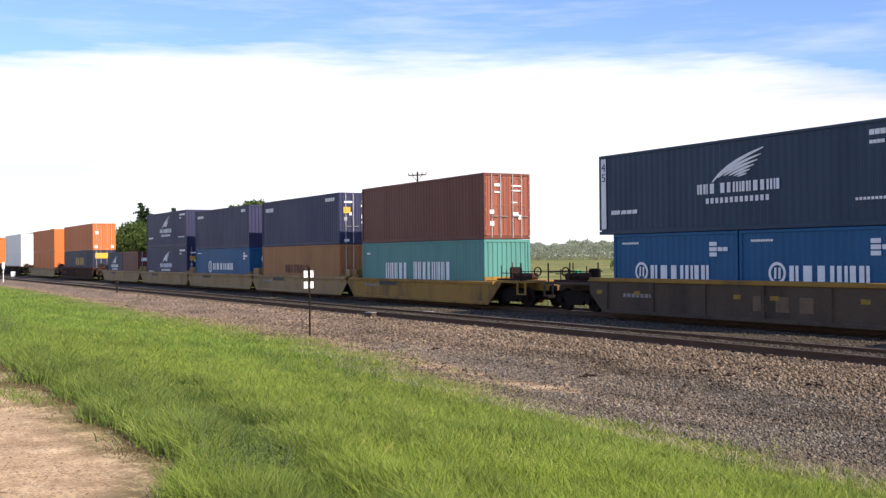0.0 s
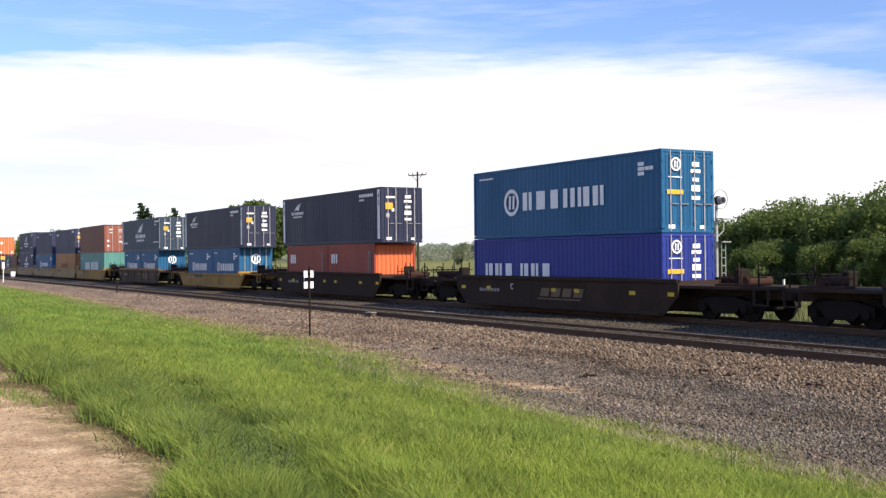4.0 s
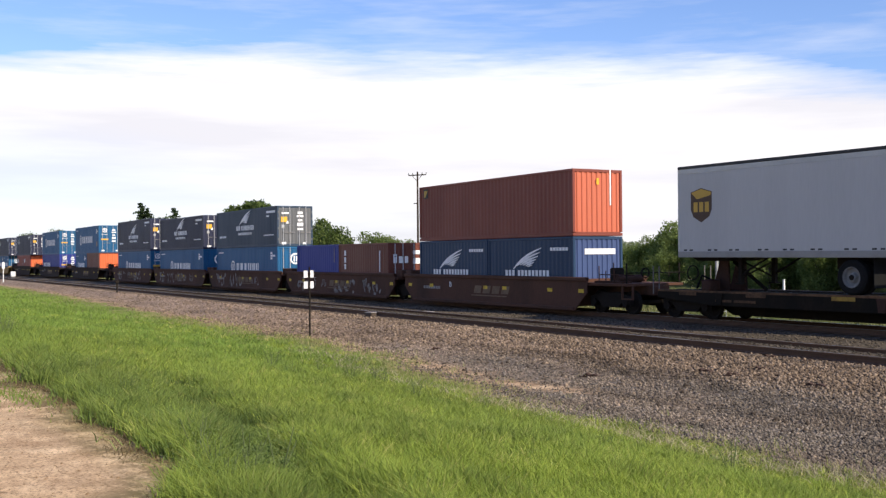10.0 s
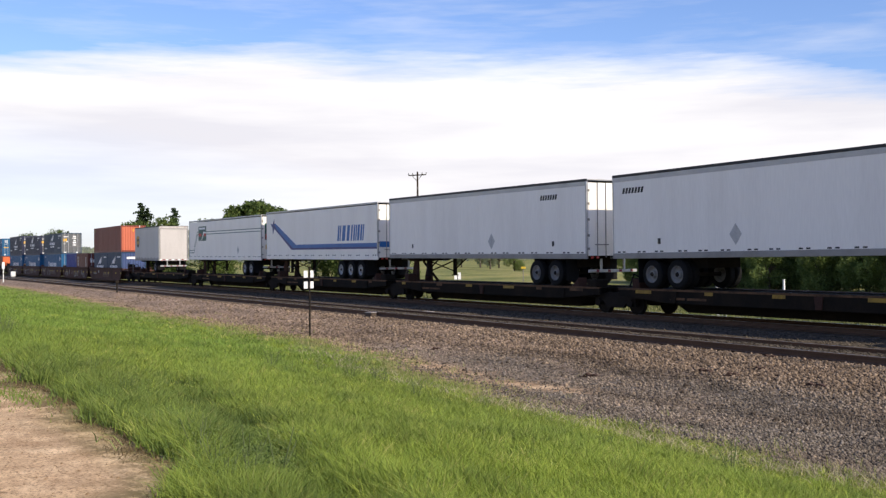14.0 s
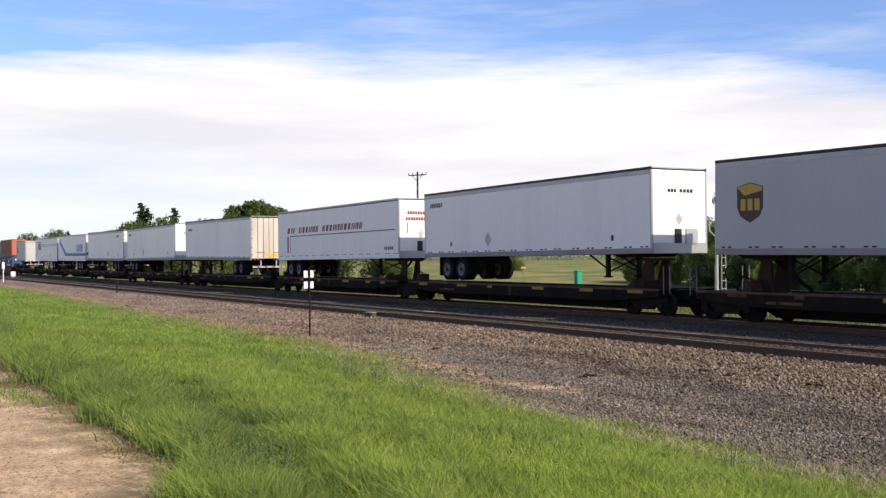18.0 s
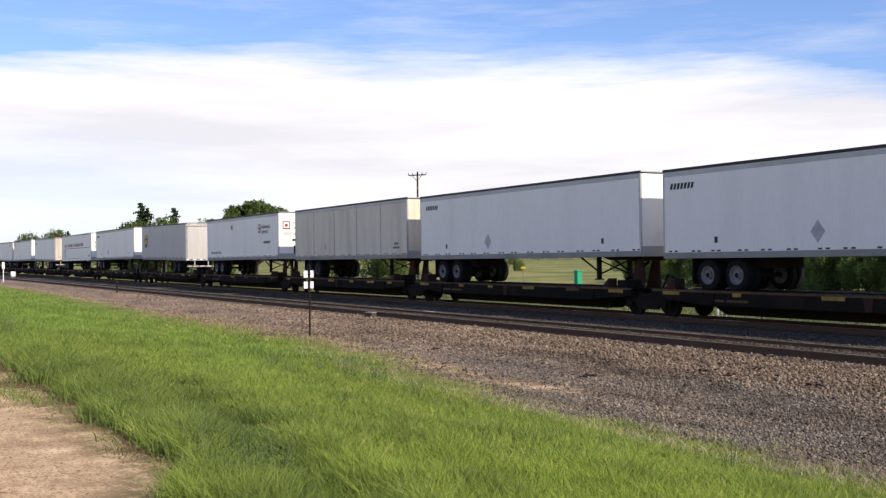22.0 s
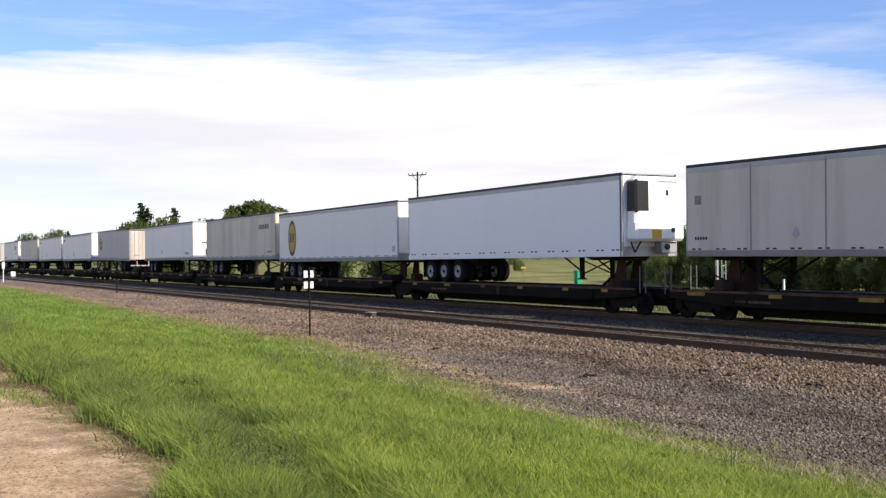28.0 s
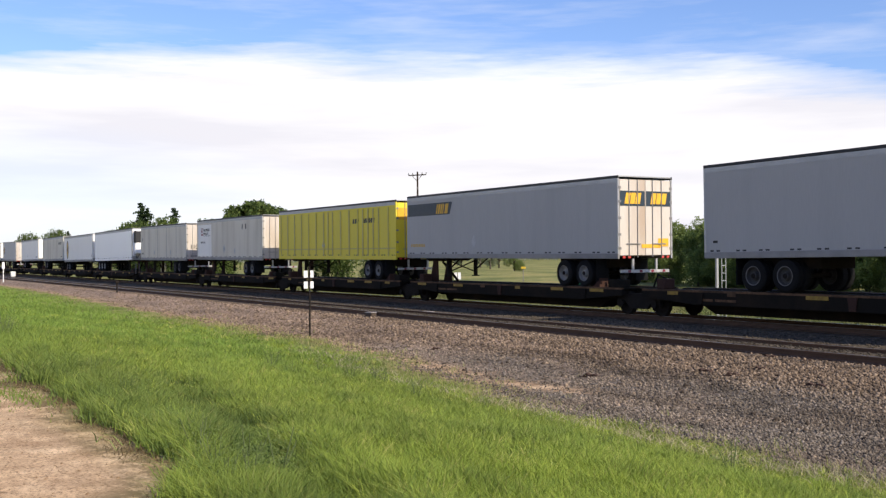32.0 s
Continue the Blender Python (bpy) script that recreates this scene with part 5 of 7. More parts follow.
def t_pool(ob, L, W, H):
    words("DEDICATED POOL", 0.26, MARKK, ob, (0.95, -0.006, 1.52), width=2.3)


def t_service_side(ob, L, W, H):
    words("INTERMODAL", 0.28, MARKK, ob, (1.62, -0.012, 3.2), width=1.5)
    words("SERVICES", 0.28, MARKK, ob, (1.60, -0.012, 2.92), width=1.15)
    plate(ob, 1.6, 2.84, 1.55, 0.025, MARKK, thick=0.008)


def t_service_end(ob, L, W, H):
    plate(ob, 0.3, 2.95, 0.5, 0.52, DARKRED, True, x_end=L + 0.004)
    plate(ob, 0.37, 3.04, 0.36, 0.36, WHITEP, True, x_end=L + 0.007)
    plate(ob, 0.45, 3.11, 0.2, 0.2, DARKRED, True, x_end=L + 0.010)
    words("INTERMODAL", 0.26, MARKK, ob, (L + 0.01, 1.0, 3.25), "end", width=1.25)
    words("SERVICES", 0.26, MARKK, ob, (L + 0.01, 1.0, 2.95), "end", width=0.95)
    words("DEDICATED POOL", 0.2, DARKRED, ob, (L + 0.01, 0.35, 2.62), "end", width=1.9)
    plate(ob, 0.95, 2.2, 1.0, 0.15, MARKK, True, x_end=L + 0.004)


def t_number(ob, L, W, H):
    words("110", 0.5, MARKK, ob, (L + 0.03, 0.3, 2.0), "end", width=0.65)
    plate(ob, 0.35, 1.35, 2.0, 0.16, FADED, True, x_end=L + 0.001)


RIBTAN = paint("paint_worn_rib", (0.50, 0.41, 0.14), 0.7, 0.5, 4.0, (0.70, 0.58, 0.06))


def t_ribs(ob, L, W, H):
    """Outside posts of a ribbed van."""
    rnd = random.Random(5)
    x = 0.35
    while x < L - 0.4:
        part("side_post", Shape().box(x, x + 0.12, -0.035, 0.0, 1.25, H - 0.34, 0.012), RIBTAN, ob)
        x += 0.62 if rnd.random() < 0.55 else 1.1
    part("side_rail", Shape().box(0.05, L - 0.05, -0.04, 0, 1.62, 1.67), RIBTAN, ob)
    block_word(ob, L - 5.1, 3.0, 0.8, 0.24, 3, MARKK, 0.05)
    block_word(ob, L - 3.9, 3.0, 1.5, 0.24, 6, MARKK, 0.05)
    plate(ob, 0.1, H - 1.0, W - 0.2, 0.6, MARKY, True, x_end=L + 0.003)


def t_band(ob, L, W, H):
    part("stripe", Shape().prism([(0.1, 3.08), (4.1, 3.08), (4.35, 3.65), (0.1, 3.65)], -0.006, 0), BANDK, ob)
    block_word(ob, 2.85, 3.13, 1.15, 0.45, 3, MARKY, 0.12, 0.12).location = (0, -0.008, 0)
    for y in (0.1, W / 2 + 0.03):
        plate(ob, y, 2.98, W / 2 - 0.14, 0.55, BANDK, True, x_end=L + 0.002)
        block_word(ob, y + 0.2, 3.06, 0.75, 0.4, 3, MARKY, 0.08, 0.12, True).location = (L + 0.008, 0, 0)
    plate(ob, W - 0.7, 1.5, 0.5, 0.3, MARKY, True, x_end=L + 0.003)
    plate(ob, 1.1, 1.45, 0.9, 0.14, MARKY, True, x_end=L + 0.003)


DOORGREYL = paint("paint_pale_door", (0.50, 0.47, 0.45), 0.4, 0.5, 6.0)


def trailers():
    word = lambda x, z=3.38: t_words((x, z, 1.15, 0.2, 7, MARKK, 0.06))
    dia = t_diamond
    small = t_plates((2.4, 1.55, 0.14, 0.2, MARKK), (-2.2, 1.55, 0.14, 0.2, MARKK))
    nose_id = t_end((0.75, 3.2, 0.42, 0.15, MARKK), (1.3, 3.2, 0.65, 0.15, MARKK))
    trailer(157.05, 8.2, "L", GREYP, "short grey parcel trailer with brown shield, roll-up door", [t_shield(0.62, 2.2, 0.95)], axles=1, end="rollup", roof="dark", end_mat=DOORGREYL)
    trailer(174.2, 16.12, "L", WHITEP, "long white trailer with thin green stripes and sign panel", [t_lines, dia(-4.6, 1.75, 0.2), t_end((0.25, 2.4, 1.0, 1.1, MARKG), (0.3, 2.45, 0.9, 0.35, MARKR), (0.3, 1.8, 0.5, 0.3, MARKY))], roof="grey", rail=WHITEP, white_rims=PLACARD)
    trailer(191.3, 16.12, "L", WHITEP, "long white trailer with blue swoosh and blue block name", [t_swoosh], axles=3, roof="grey", rail=WHITEP, white_rims=PLACARD)
    trailer(208.75, 16.15, "L", WHITEP, "long plain white trailer with grey lower rail", [word(-3.0), dia(-6.6, 1.8), small])
    trailer(226.45, 16.15, "R", WHITEP, "long plain white trailer, nose turned backwards", [word(0.55), dia(6.0, 1.8), small, t_boxes, nose_id], end="nose")
    trailer(245.6, 15.1, "L", WHITEP, "white trailer with worn gold-lit rear doors", [t_words((0.8, 3.3, 1.0, 0.18, 6, MARKK, 0.05)), t_end((1.1, 1.3, 0.8, 0.2, MARKY))], end_mat=DOORWARM)
    trailer(265.8, 16.4, "R", WHITEP, "long white trailer with dark red line of lettering", [t_words((1.5, 2.68, 1.3, 0.34, 2, MARKM, 0.12), (3.4, 2.68, 3.0, 0.34, 6, MARKM, 0.12), (6.9, 2.68, 5.4, 0.34, 11, MARKM, 0.12), (-1.6, 1.5, 1.0, 0.16, 5, MARKN, 0)), t_plates((2.0, 2.48, 14.0, 0.05, MARKN), (1.55, 1.5, 0.2, 1.0, MARKM), (2.0, 1.5, 0.05, 0.98, MARKM)), t_end((0.5, 3.25, 1.3, 0.2, MARKM), (0.4, 2.95, 1.75, 0.2, MARKM), (0.45, 2.3, 0.05, 0.55, MARKK)), t_boxes], end="nose", roof="grey", rail=WHITEP)
    trailer(284.85, 16.1, "R", WHITEP, "long plain white trailer, nose turned backwards", [word(0.55), dia(5.6, 1.8), small, t_boxes, nose_id], end="nose", base=1.05)
    trailer(303.95, 13.72, "L", GREYP, "grey parcel trailer with brown shield, roll-up door", [t_shield(0.95, 2.05, 1.06)], end="rollup", end_mat=DOORGREYL, tilt=0.5, white_rims=False)
    trailer(323.3, 14.5, "R", WHITEP, "white rental trailer with red square emblem on its nose", [t_service, t_service_end, t_boxes, t_pool, t_plates((5.4, 3.2, 0.35, 0.3, FADED))], end="nose")
    trailer(340.65, 14.45, "R", OLDWHITE, "off-white panelled trailer with dark upright seams", [t_words((-1.4, 1.75, 0.5, 0.12, 4, MARKK, 0), (-1.5, 1.55, 0.7, 0.12, 6, MARKK, 0)), dia(4.5, 1.8, 0.16)], end="nose", seams=5, white_rims=False)
    trailer(356.45, 15.95, "R", WHITEP, "long plain white trailer, nose turned backwards", [word(0.55), dia(6.0, 1.8), small], end="nose")
    trailer(373.55, 16.15, "R", WHITEP, "long plain white trailer with connector boxes on its nose", [word(0.35), dia(6.5, 1.8), small, t_boxes, nose_id], end="nose")
    trailer(392.95, 13.6, "L", GREYP, "grey parcel trailer with brown shield and swing doors", [t_shield(0.97, 2.05, 1.06)], end_mat=DOORWARM, white_rims=False, tilt=0.4)
    trailer(412.35, 14.45, "R", WHITEP, "white trailer with rust-stained nose boxes", [t_words((-2.1, 1.5, 1.2, 0.16, 6, FADED, 0)), dia(5.6, 1.8, 0.16), t_boxes, t_end((0.75, 2.35, 0.9, 0.16, MARKK), (1.15, 3.55, 0.16, 0.16, MARKK))], end="nose")
    trailer(430.4, 14.2, "R", OLDWHITE, "off-white trailer with black block name", [t_words((-3.0, 3.05, 1.9, 0.3, 5, MARKK, 0.08), (-1.4, 1.5, 0.8, 0.1, 6, MARKK, 0)), t_boxes], end="nose")
    trailer(445.3, 16.1, "R", WHITEP, "white trailer with tall dark oval emblem", [t_oval, t_plates((-0.6, 1.5, 0.3, 0.3, ALU))], end="nose", roof="dark", base=0.84)
    trailer(462.55, 16.15, "R", CLEANW, "white refrigerated trailer with cooling unit on its nose", [t_unit], axles=3, end="nose", roof="dark", rail=CLEANW, white_rims=PLACARD)
    trailer(481.95, 14.2, "L", OLDWHITE, "off-white panelled trailer with stained rear doors", [t_number, dia(4.6, 1.75, 0.16), dia(-4.5, 1.75, 0.18), t_plates((0.4, 2.75, 0.3, 0.3, FADED)), t_words((0.4, 1.6, 0.6, 0.1, 5, MARKK, 0))], seams=5, end_mat=DOORWARM, white_rims=False)
    trailer(499.1, 14.2, "L", OLDWHITE, "off-white rental trailer with red square emblem", [t_plates((0.2, 1.3, 3.3, 2.4, WHITEP), (0.95, 2.9, 0.55, 0.55, DARKRED), (1.02, 3.0, 0.38, 0.38, WHITEP), (1.1, 3.08, 0.2, 0.22, DARKRED)), t_service_side, t_words((0.9, 2.3, 1.1, 0.14, 8, MARKK, 0), (-4.0, 3.2, 0.25, 0.35, 1, MARKK, 0.05), (-3.3, 3.2, 0.25, 0.35, 1, MARKK, 0.0)), dia(6.4, 1.85), dia(-5.5, 1.7, 0.16)], end_mat=DOORWARM)
    trailer(516.3, 15.95, "L", YELLOWP, "ribbed yellow trailer with dark block name", [t_ribs, dia(-9.0, 1.85, 0.2)], roof="dark", rail=YELLOWP, end="doors")
    trailer(533.45, 16.05, "L", DULLGREY, "grey trailer with dark slate band and yellow block letters", [t_band, dia(6.2, 1.8, 0.22), t_words((0.4, 1.6, 1.4, 0.14, 9, GOLD, 0))], end_mat=DOORWARM)
    trailer(553.85, 13.6, "R", DULLGREY, "plain grey parcel trailer at the train's tail", [t_plates((0.4, 1.55, 0.2, 0.08, MARKK))], end="nose", roof="dark", white_rims=False)


containers()
well_cars()
trailers()
spine_cars((158.2, 175.3, 192.4, 209.9, 241.4, 246.8, 281.0, 299.7, 305.2, 336.6, 353.9, 371.2, 388.5, 394.2, 425.6, 443.4, 460.2, 477.5, 483.2, 500.3, 517.5, 534.6))

# ---- ground ----
def clamp01(t):
    return np.clip(t, 0.0, 1.0)


def smooth(a, b, v):
    t = clamp01((v - a) / (b - a))
    return t * t * (3 - 2 * t)


def toe(x):
    """Where the ballast ends and the grass begins."""
    return 11.2 + 2.9 * smooth(-13.0, -32.0, x) + 2.2 * smooth(-32.0, -110.0, x) + 0.25 * np.sin(x * 0.9) + 0.15 * np.sin(x * 2.3 + 1)


def road_edge(x):
    """Where the dirt road ends and the grass begins."""
    return 2.40 + 0.06 * np.sin(x * 1.3) + 0.06 * np.sin(x * 3.1 + 2) - 0.35 * smooth(-8.6, -7.0, x) - 2.2 * smooth(-22, -60, x)


def furrow_y(x):
    """An old wheel rut in the grass."""
    return 4.30 - 0.165 * (x + 15.4) + 0.07 * np.sin(x * 1.7)


def furrow_at(x, y, w=0.2):
    return np.exp(-((y - furrow_y(x)) / w) ** 2) * smooth(-19.0, -14.5, x) * (0.75 + 0.25 * np.sin(x * 2.9))


def patchy(x, y, s):
    """Uneven patches, about 1 / s metres across, from 0 to 1."""
    a = np.sin(x * s * 1.1 + 1.3 * np.sin(y * s * 1.7 + 0.4)) + np.sin(y * s * 2.1 + 1.7 * np.sin(x * s * 0.6 + 2.0)) + 0.6 * np.sin(x * s * 2.7 - y * s * 1.9 + np.sin(y * s * 3.3))
    return 0.5 + a / 5.2


def tone(x, y):
    """How pale or dark the crushed stone lies: wheel ruts, damp patches and dusty patches."""
    near = smooth(-26.0, -17.0, x)
    k = 0.90 + 0.34 * patchy(x * 0.5, y, 1.1) + 0.42 * (patchy(x * 0.25 + 4, y * 1.6, 1.5) - 0.5) + 0.16 * (patchy(x, y + 9, 3.1) - 0.5)
    k = k - near * 0.46 * np.exp(-((y - 14.45 + 0.2 * (x + 14.0) + 0.25 * np.sin(x * 1.3)) / 0.38) ** 2) * (0.55 + 0.45 * np.sin(x * 2.1 + 1) ** 2)
    k = k - near * 0.35 * np.exp(-((y - 11.75 - 0.12 * np.sin(x * 1.9)) / 0.28) ** 2) * patchy(x, y, 1.7)
    return k * 1.08 * (1 + 0.16 * smooth(-26.0, -48.0, x)) * (1 - 0.12 * near - 0.10 * smooth(-13.5, -9.5, x))


def dusty(x, y):
    """Bare tan earth driven over beside the stones."""
    return np.clip(1.5 * np.exp(-((y - 12.9 + 0.05 * (x + 20)) / 0.55) ** 2) * smooth(-33.0, -24.0, x) * (1 - smooth(-18.0, -15.0, x)) * patchy(x * 0.6, y, 1.9), 0, 0.85)


def ground_z(x, y):
    """Road by the camera, a grass bank falling to the line, the ballast bed, a lower field beyond."""
    z = 0.50 - 0.05 * smooth(1.0, -6.0, y)
    z = z - 1.10 * smooth(2.6, 12.0, y)
    z = z + 0.40 * smooth(toe(x) + 0.5, 17.9, y)
    z = z - 0.06 * smooth(20.7, 22.0, y) * (1 - smooth(22.0, 23.5, y))
    z = z + 0.125 * smooth(18.74, 18.86, y) * (1 - smooth(20.0, 20.12, y))
    z = z - 0.75 * smooth(28.0, 31.5, y) + 0.25 * smooth(45.0, 110.0, y)
    wob = 0.05 * np.sin(x * 0.31 + y * 0.7) * smooth(3.0, 5.0, y) * (1 - smooth(9.0, 11.0, y))
    return z + wob - 0.07 * furrow_at(x, y, 0.3)


def ground_material():
    mt = bpy.data.materials.new("ground_cover")
    mt.use_nodes = True
    nt = mt.node_tree
    bs = nt.nodes["Principled BSDF"]
    n = nt.nodes.new
    co = n("ShaderNodeTexCoord")
    at = n("ShaderNodeAttribute")
    at.attribute_name = "cover"
    sep = n("ShaderNodeSeparateColor")
    nt.links.new(at.outputs["Color"], sep.inputs[0])

    def noise_(scale, detail=5.0, rough=0.6):
        k = n("ShaderNodeTexNoise")
        k.inputs["Scale"].default_value, k.inputs["Detail"].default_value, k.inputs["Roughness"].default_value = scale, detail, rough
        nt.links.new(co.outputs["Object"], k.inputs["Vector"])
        return k.outputs[0]

    def ramp(src, stops):
        k = n("ShaderNodeValToRGB")
        e = k.color_ramp.elements
        while len(e) < len(stops):
            e.new(0.5)
        for el, (p, c) in zip(e, stops):
            el.position, el.color = p, (*c, 1)
        nt.links.new(src, k.inputs[0])
        return k.outputs[0]

    def mixc(f, a, b):
        k = n("ShaderNodeMix")
        k.data_type = "RGBA"
        nt.links.new(f, k.inputs[0])
        nt.links.new(a, k.inputs[6])
        nt.links.new(b, k.inputs[7])
        return k.outputs[2]
    vor = n("ShaderNodeTexVoronoi")
    vor.inputs["Scale"].default_value = 15.0
    nt.links.new(co.outputs["Object"], vor.inputs["Vector"])
    sp = n("ShaderNodeSeparateColor")
    nt.links.new(vor.outputs["Color"], sp.inputs[0])
    brown = ramp(sp.outputs[0], [(0.0, (0.055, 0.038, 0.027)), (0.5, (0.18, 0.13, 0.094)), (1.0, (0.31, 0.228, 0.168))])
    grey = ramp(sp.outputs[1], [(0.0, (0.040, 0.036, 0.032)), (0.5, (0.105, 0.094, 0.083)), (1.0, (0.21, 0.188, 0.166))])
    dark = ramp(sp.outputs[2], [(0.0, (0.034, 0.026, 0.018)), (0.5, (0.072, 0.058, 0.043)), (1.0, (0.135, 0.11, 0.083))])
    dirt = ramp(noise_(2.2, 8.0, 0.7), [(0.32, (0.36, 0.23, 0.13)), (0.45, (0.55, 0.375, 0.22)), (0.55, (0.65, 0.455, 0.275)), (0.66, (0.78, 0.57, 0.36))])
    grit = ramp(noise_(45.0, 3.0), [(0.36, (0.40, 0.38, 0.36)), (0.5, (1.0, 1.0, 1.0)), (0.62, (1.0, 1.0, 1.0)), (0.72, (1.3, 1.26, 1.2))])
    mul = n("ShaderNodeMix")
    mul.data_type, mul.blend_type = "RGBA", "MULTIPLY"
    mul.inputs[0].default_value = 1.0
    nt.links.new(dirt, mul.inputs[6])
    nt.links.new(grit, mul.inputs[7])
    soil = ramp(noise_(1.4, 7.0, 0.7), [(0.3, (0.13, 0.155, 0.05)), (0.5, (0.20, 0.215, 0.075)), (0.7, (0.29, 0.265, 0.12))])
    meadow = ramp(noise_(0.09, 6.0, 0.65), [(0.40, (0.55, 0.62, 0.50)), (0.5, (0.95, 0.92, 0.85)), (0.6, (1.35, 1.12, 1.15))])
    vary = n("ShaderNodeMix")
    vary.data_type, vary.blend_type = "RGBA", "MULTIPLY"
    vary.inputs[0].default_value = 1.0
    nt.links.new(soil, vary.inputs[6])
    nt.links.new(meadow, vary.inputs[7])
    soil = vary.outputs[2]
    gk = n("ShaderNodeMath")
    gk.operation, gk.use_clamp = "MULTIPLY_ADD", True
    gk.inputs[1].default_value, gk.inputs[2].default_value = 3.0, -1.0
    nt.links.new(noise_(0.5, 4.0), gk.inputs[0])
    gm = n("ShaderNodeMath")
    gm.operation = "MULTIPLY"
    nt.links.new(at.outputs["Alpha"], gm.inputs[0])
    nt.links.new(gk.outputs[0], gm.inputs[1])
    bal = mixc(gm.outputs[0], brown, grey)
    bal = mixc(sep.outputs[1], bal, dark)
    lay = n("ShaderNodeAttribute")
    lay.attribute_name = "tone"
    shade = n("ShaderNodeVectorMath")
    shade.operation = "SCALE"
    nt.links.new(bal, shade.inputs[0])
    nt.links.new(lay.outputs["Fac"], shade.inputs["Scale"])
    col = mixc(sep.outputs[0], soil, shade.outputs[0])
    # damp darker earth along the road's edge
    rim = n("ShaderNodeMath")
    rim.operation, rim.use_clamp = "MULTIPLY_ADD", True
    rim.inputs[1].default_value, rim.inputs[2].default_value = -3.2, 3.45
    nt.links.new(sep.outputs[2], rim.inputs[0])
    rimn = n("ShaderNodeMath")
    rimn.operation, rimn.use_clamp = "MULTIPLY", True
    nt.links.new(rim.outputs[0], rimn.inputs[0])
    nt.links.new(ramp(noise_(2.6, 8.0, 0.78), [(0.42, (0.0, 0.0, 0.0)), (0.56, (1.0, 1.0, 1.0))]), rimn.inputs[1])
    damp = n("ShaderNodeRGB")
    damp.outputs[0].default_value = (0.18, 0.115, 0.066, 1)
    col = mixc(sep.outputs[2], col, mixc(rimn.outputs[0], mul.outputs[2], damp.outputs[0]))
    nt.links.new(col, bs.inputs["Base Color"])
    bs.inputs["Roughness"].default_value = 0.95
    bs.inputs["Specular IOR Level"].default_value = 0.15
    bp = n("ShaderNodeBump")
    bp.inputs["Strength"].default_value, bp.inputs["Distance"].default_value = 0.7, 0.035
    flip = n("ShaderNodeMath")
    flip.operation = "SUBTRACT"
    flip.inputs[0].default_value = 1.0
    nt.links.new(vor.outputs["Distance"], flip.inputs[1])
    rel = n("ShaderNodeMix")
    nt.links.new(sep.outputs[2], rel.inputs[0])
    nt.links.new(flip.outputs[0], rel.inputs[2])
    pits = n("ShaderNodeMath")
    pits.operation = "MULTIPLY"
    pits.inputs[1].default_value = 0.5
    nt.links.new(noise_(9.0, 8.0, 0.75), pits.inputs[0])
    nt.links.new(pits.outputs[0], rel.inputs[3])
    nt.links.new(rel.outputs[0], bp.inputs["Height"])
    nt.links.new(bp.outputs[0], bs.inputs["Normal"])
    return mt


def build_ground():
    xs = np.unique(np.concatenate([[-3000, -2000, -1200, -800, -600, -450, -350], np.arange(-280, -60, 4.0), np.arange(-60, 6, 0.45), np.arange(6, 60, 4.0), [80, 120, 200, 350, 600, 1000, 1800, 3000]]))
    ys = np.unique(np.concatenate([[-1500, -600, -250, -100, -50, -25, -12, -6], np.arange(-3, 22, 0.32), np.arange(18.5, 20.5, 0.06), np.arange(22, 34, 0.6), np.arange(34, 70, 4.0), [80, 95, 110, 140, 200, 300, 500, 900, 1600, 3000]]))
    X, Y = np.meshgrid(xs, ys, indexing="ij")
    Z = ground_z(X, Y)
    nx, ny = X.shape
    v = np.stack([X, Y, Z], -1).reshape(-1, 3)
    i = np.arange(nx * ny).reshape(nx, ny)
    f = np.stack([i[:-1, :-1], i[1:, :-1], i[1:, 1:], i[:-1, 1:]], -1).reshape(-1, 4)
    me = bpy.data.meshes.new("ground")
    me.from_pydata(v.tolist(), [], f.tolist())
    me.shade_smooth()
    t = toe(X)
    stone = smooth(t - 0.35, t + 0.25, Y) * (1 - smooth(29.5, 31.0, Y))
    dark = smooth(18.3, 18.8, Y) * (1 - smooth(28.2, 29.2, Y))
    edge = road_edge(X)
    road = 1 - smooth(edge - 1.0, edge + 0.35, Y) ** 2
    road *= smooth(-9.0, -5.0, Y)
    road = np.maximum(road, 0.85 * np.exp(-((Y - t - 0.05) / 0.5) ** 2) * smooth(-13.0, -19.0, X))
    road = np.maximum(road, dusty(X, Y))
    grey = (1 - smooth(14.5, 16.5, Y)) * smooth(-34.0, -22.0, X)
    a = me.color_attributes.new("cover", "FLOAT_COLOR", "POINT")
    a.data.foreach_set("color", np.stack([stone, dark, road, grey], -1).astype(np.float32).ravel())
    k = me.attributes.new("tone", "FLOAT", "POINT")
    k.data.foreach_set("value", tone(X, Y).astype(np.float32).ravel())
    me.materials.append(ground_material())
    return tagged(new("ground", me), "gravel road edge, grass bank and stone ballast beside the rails", "ground", kind="structure")


build_ground()


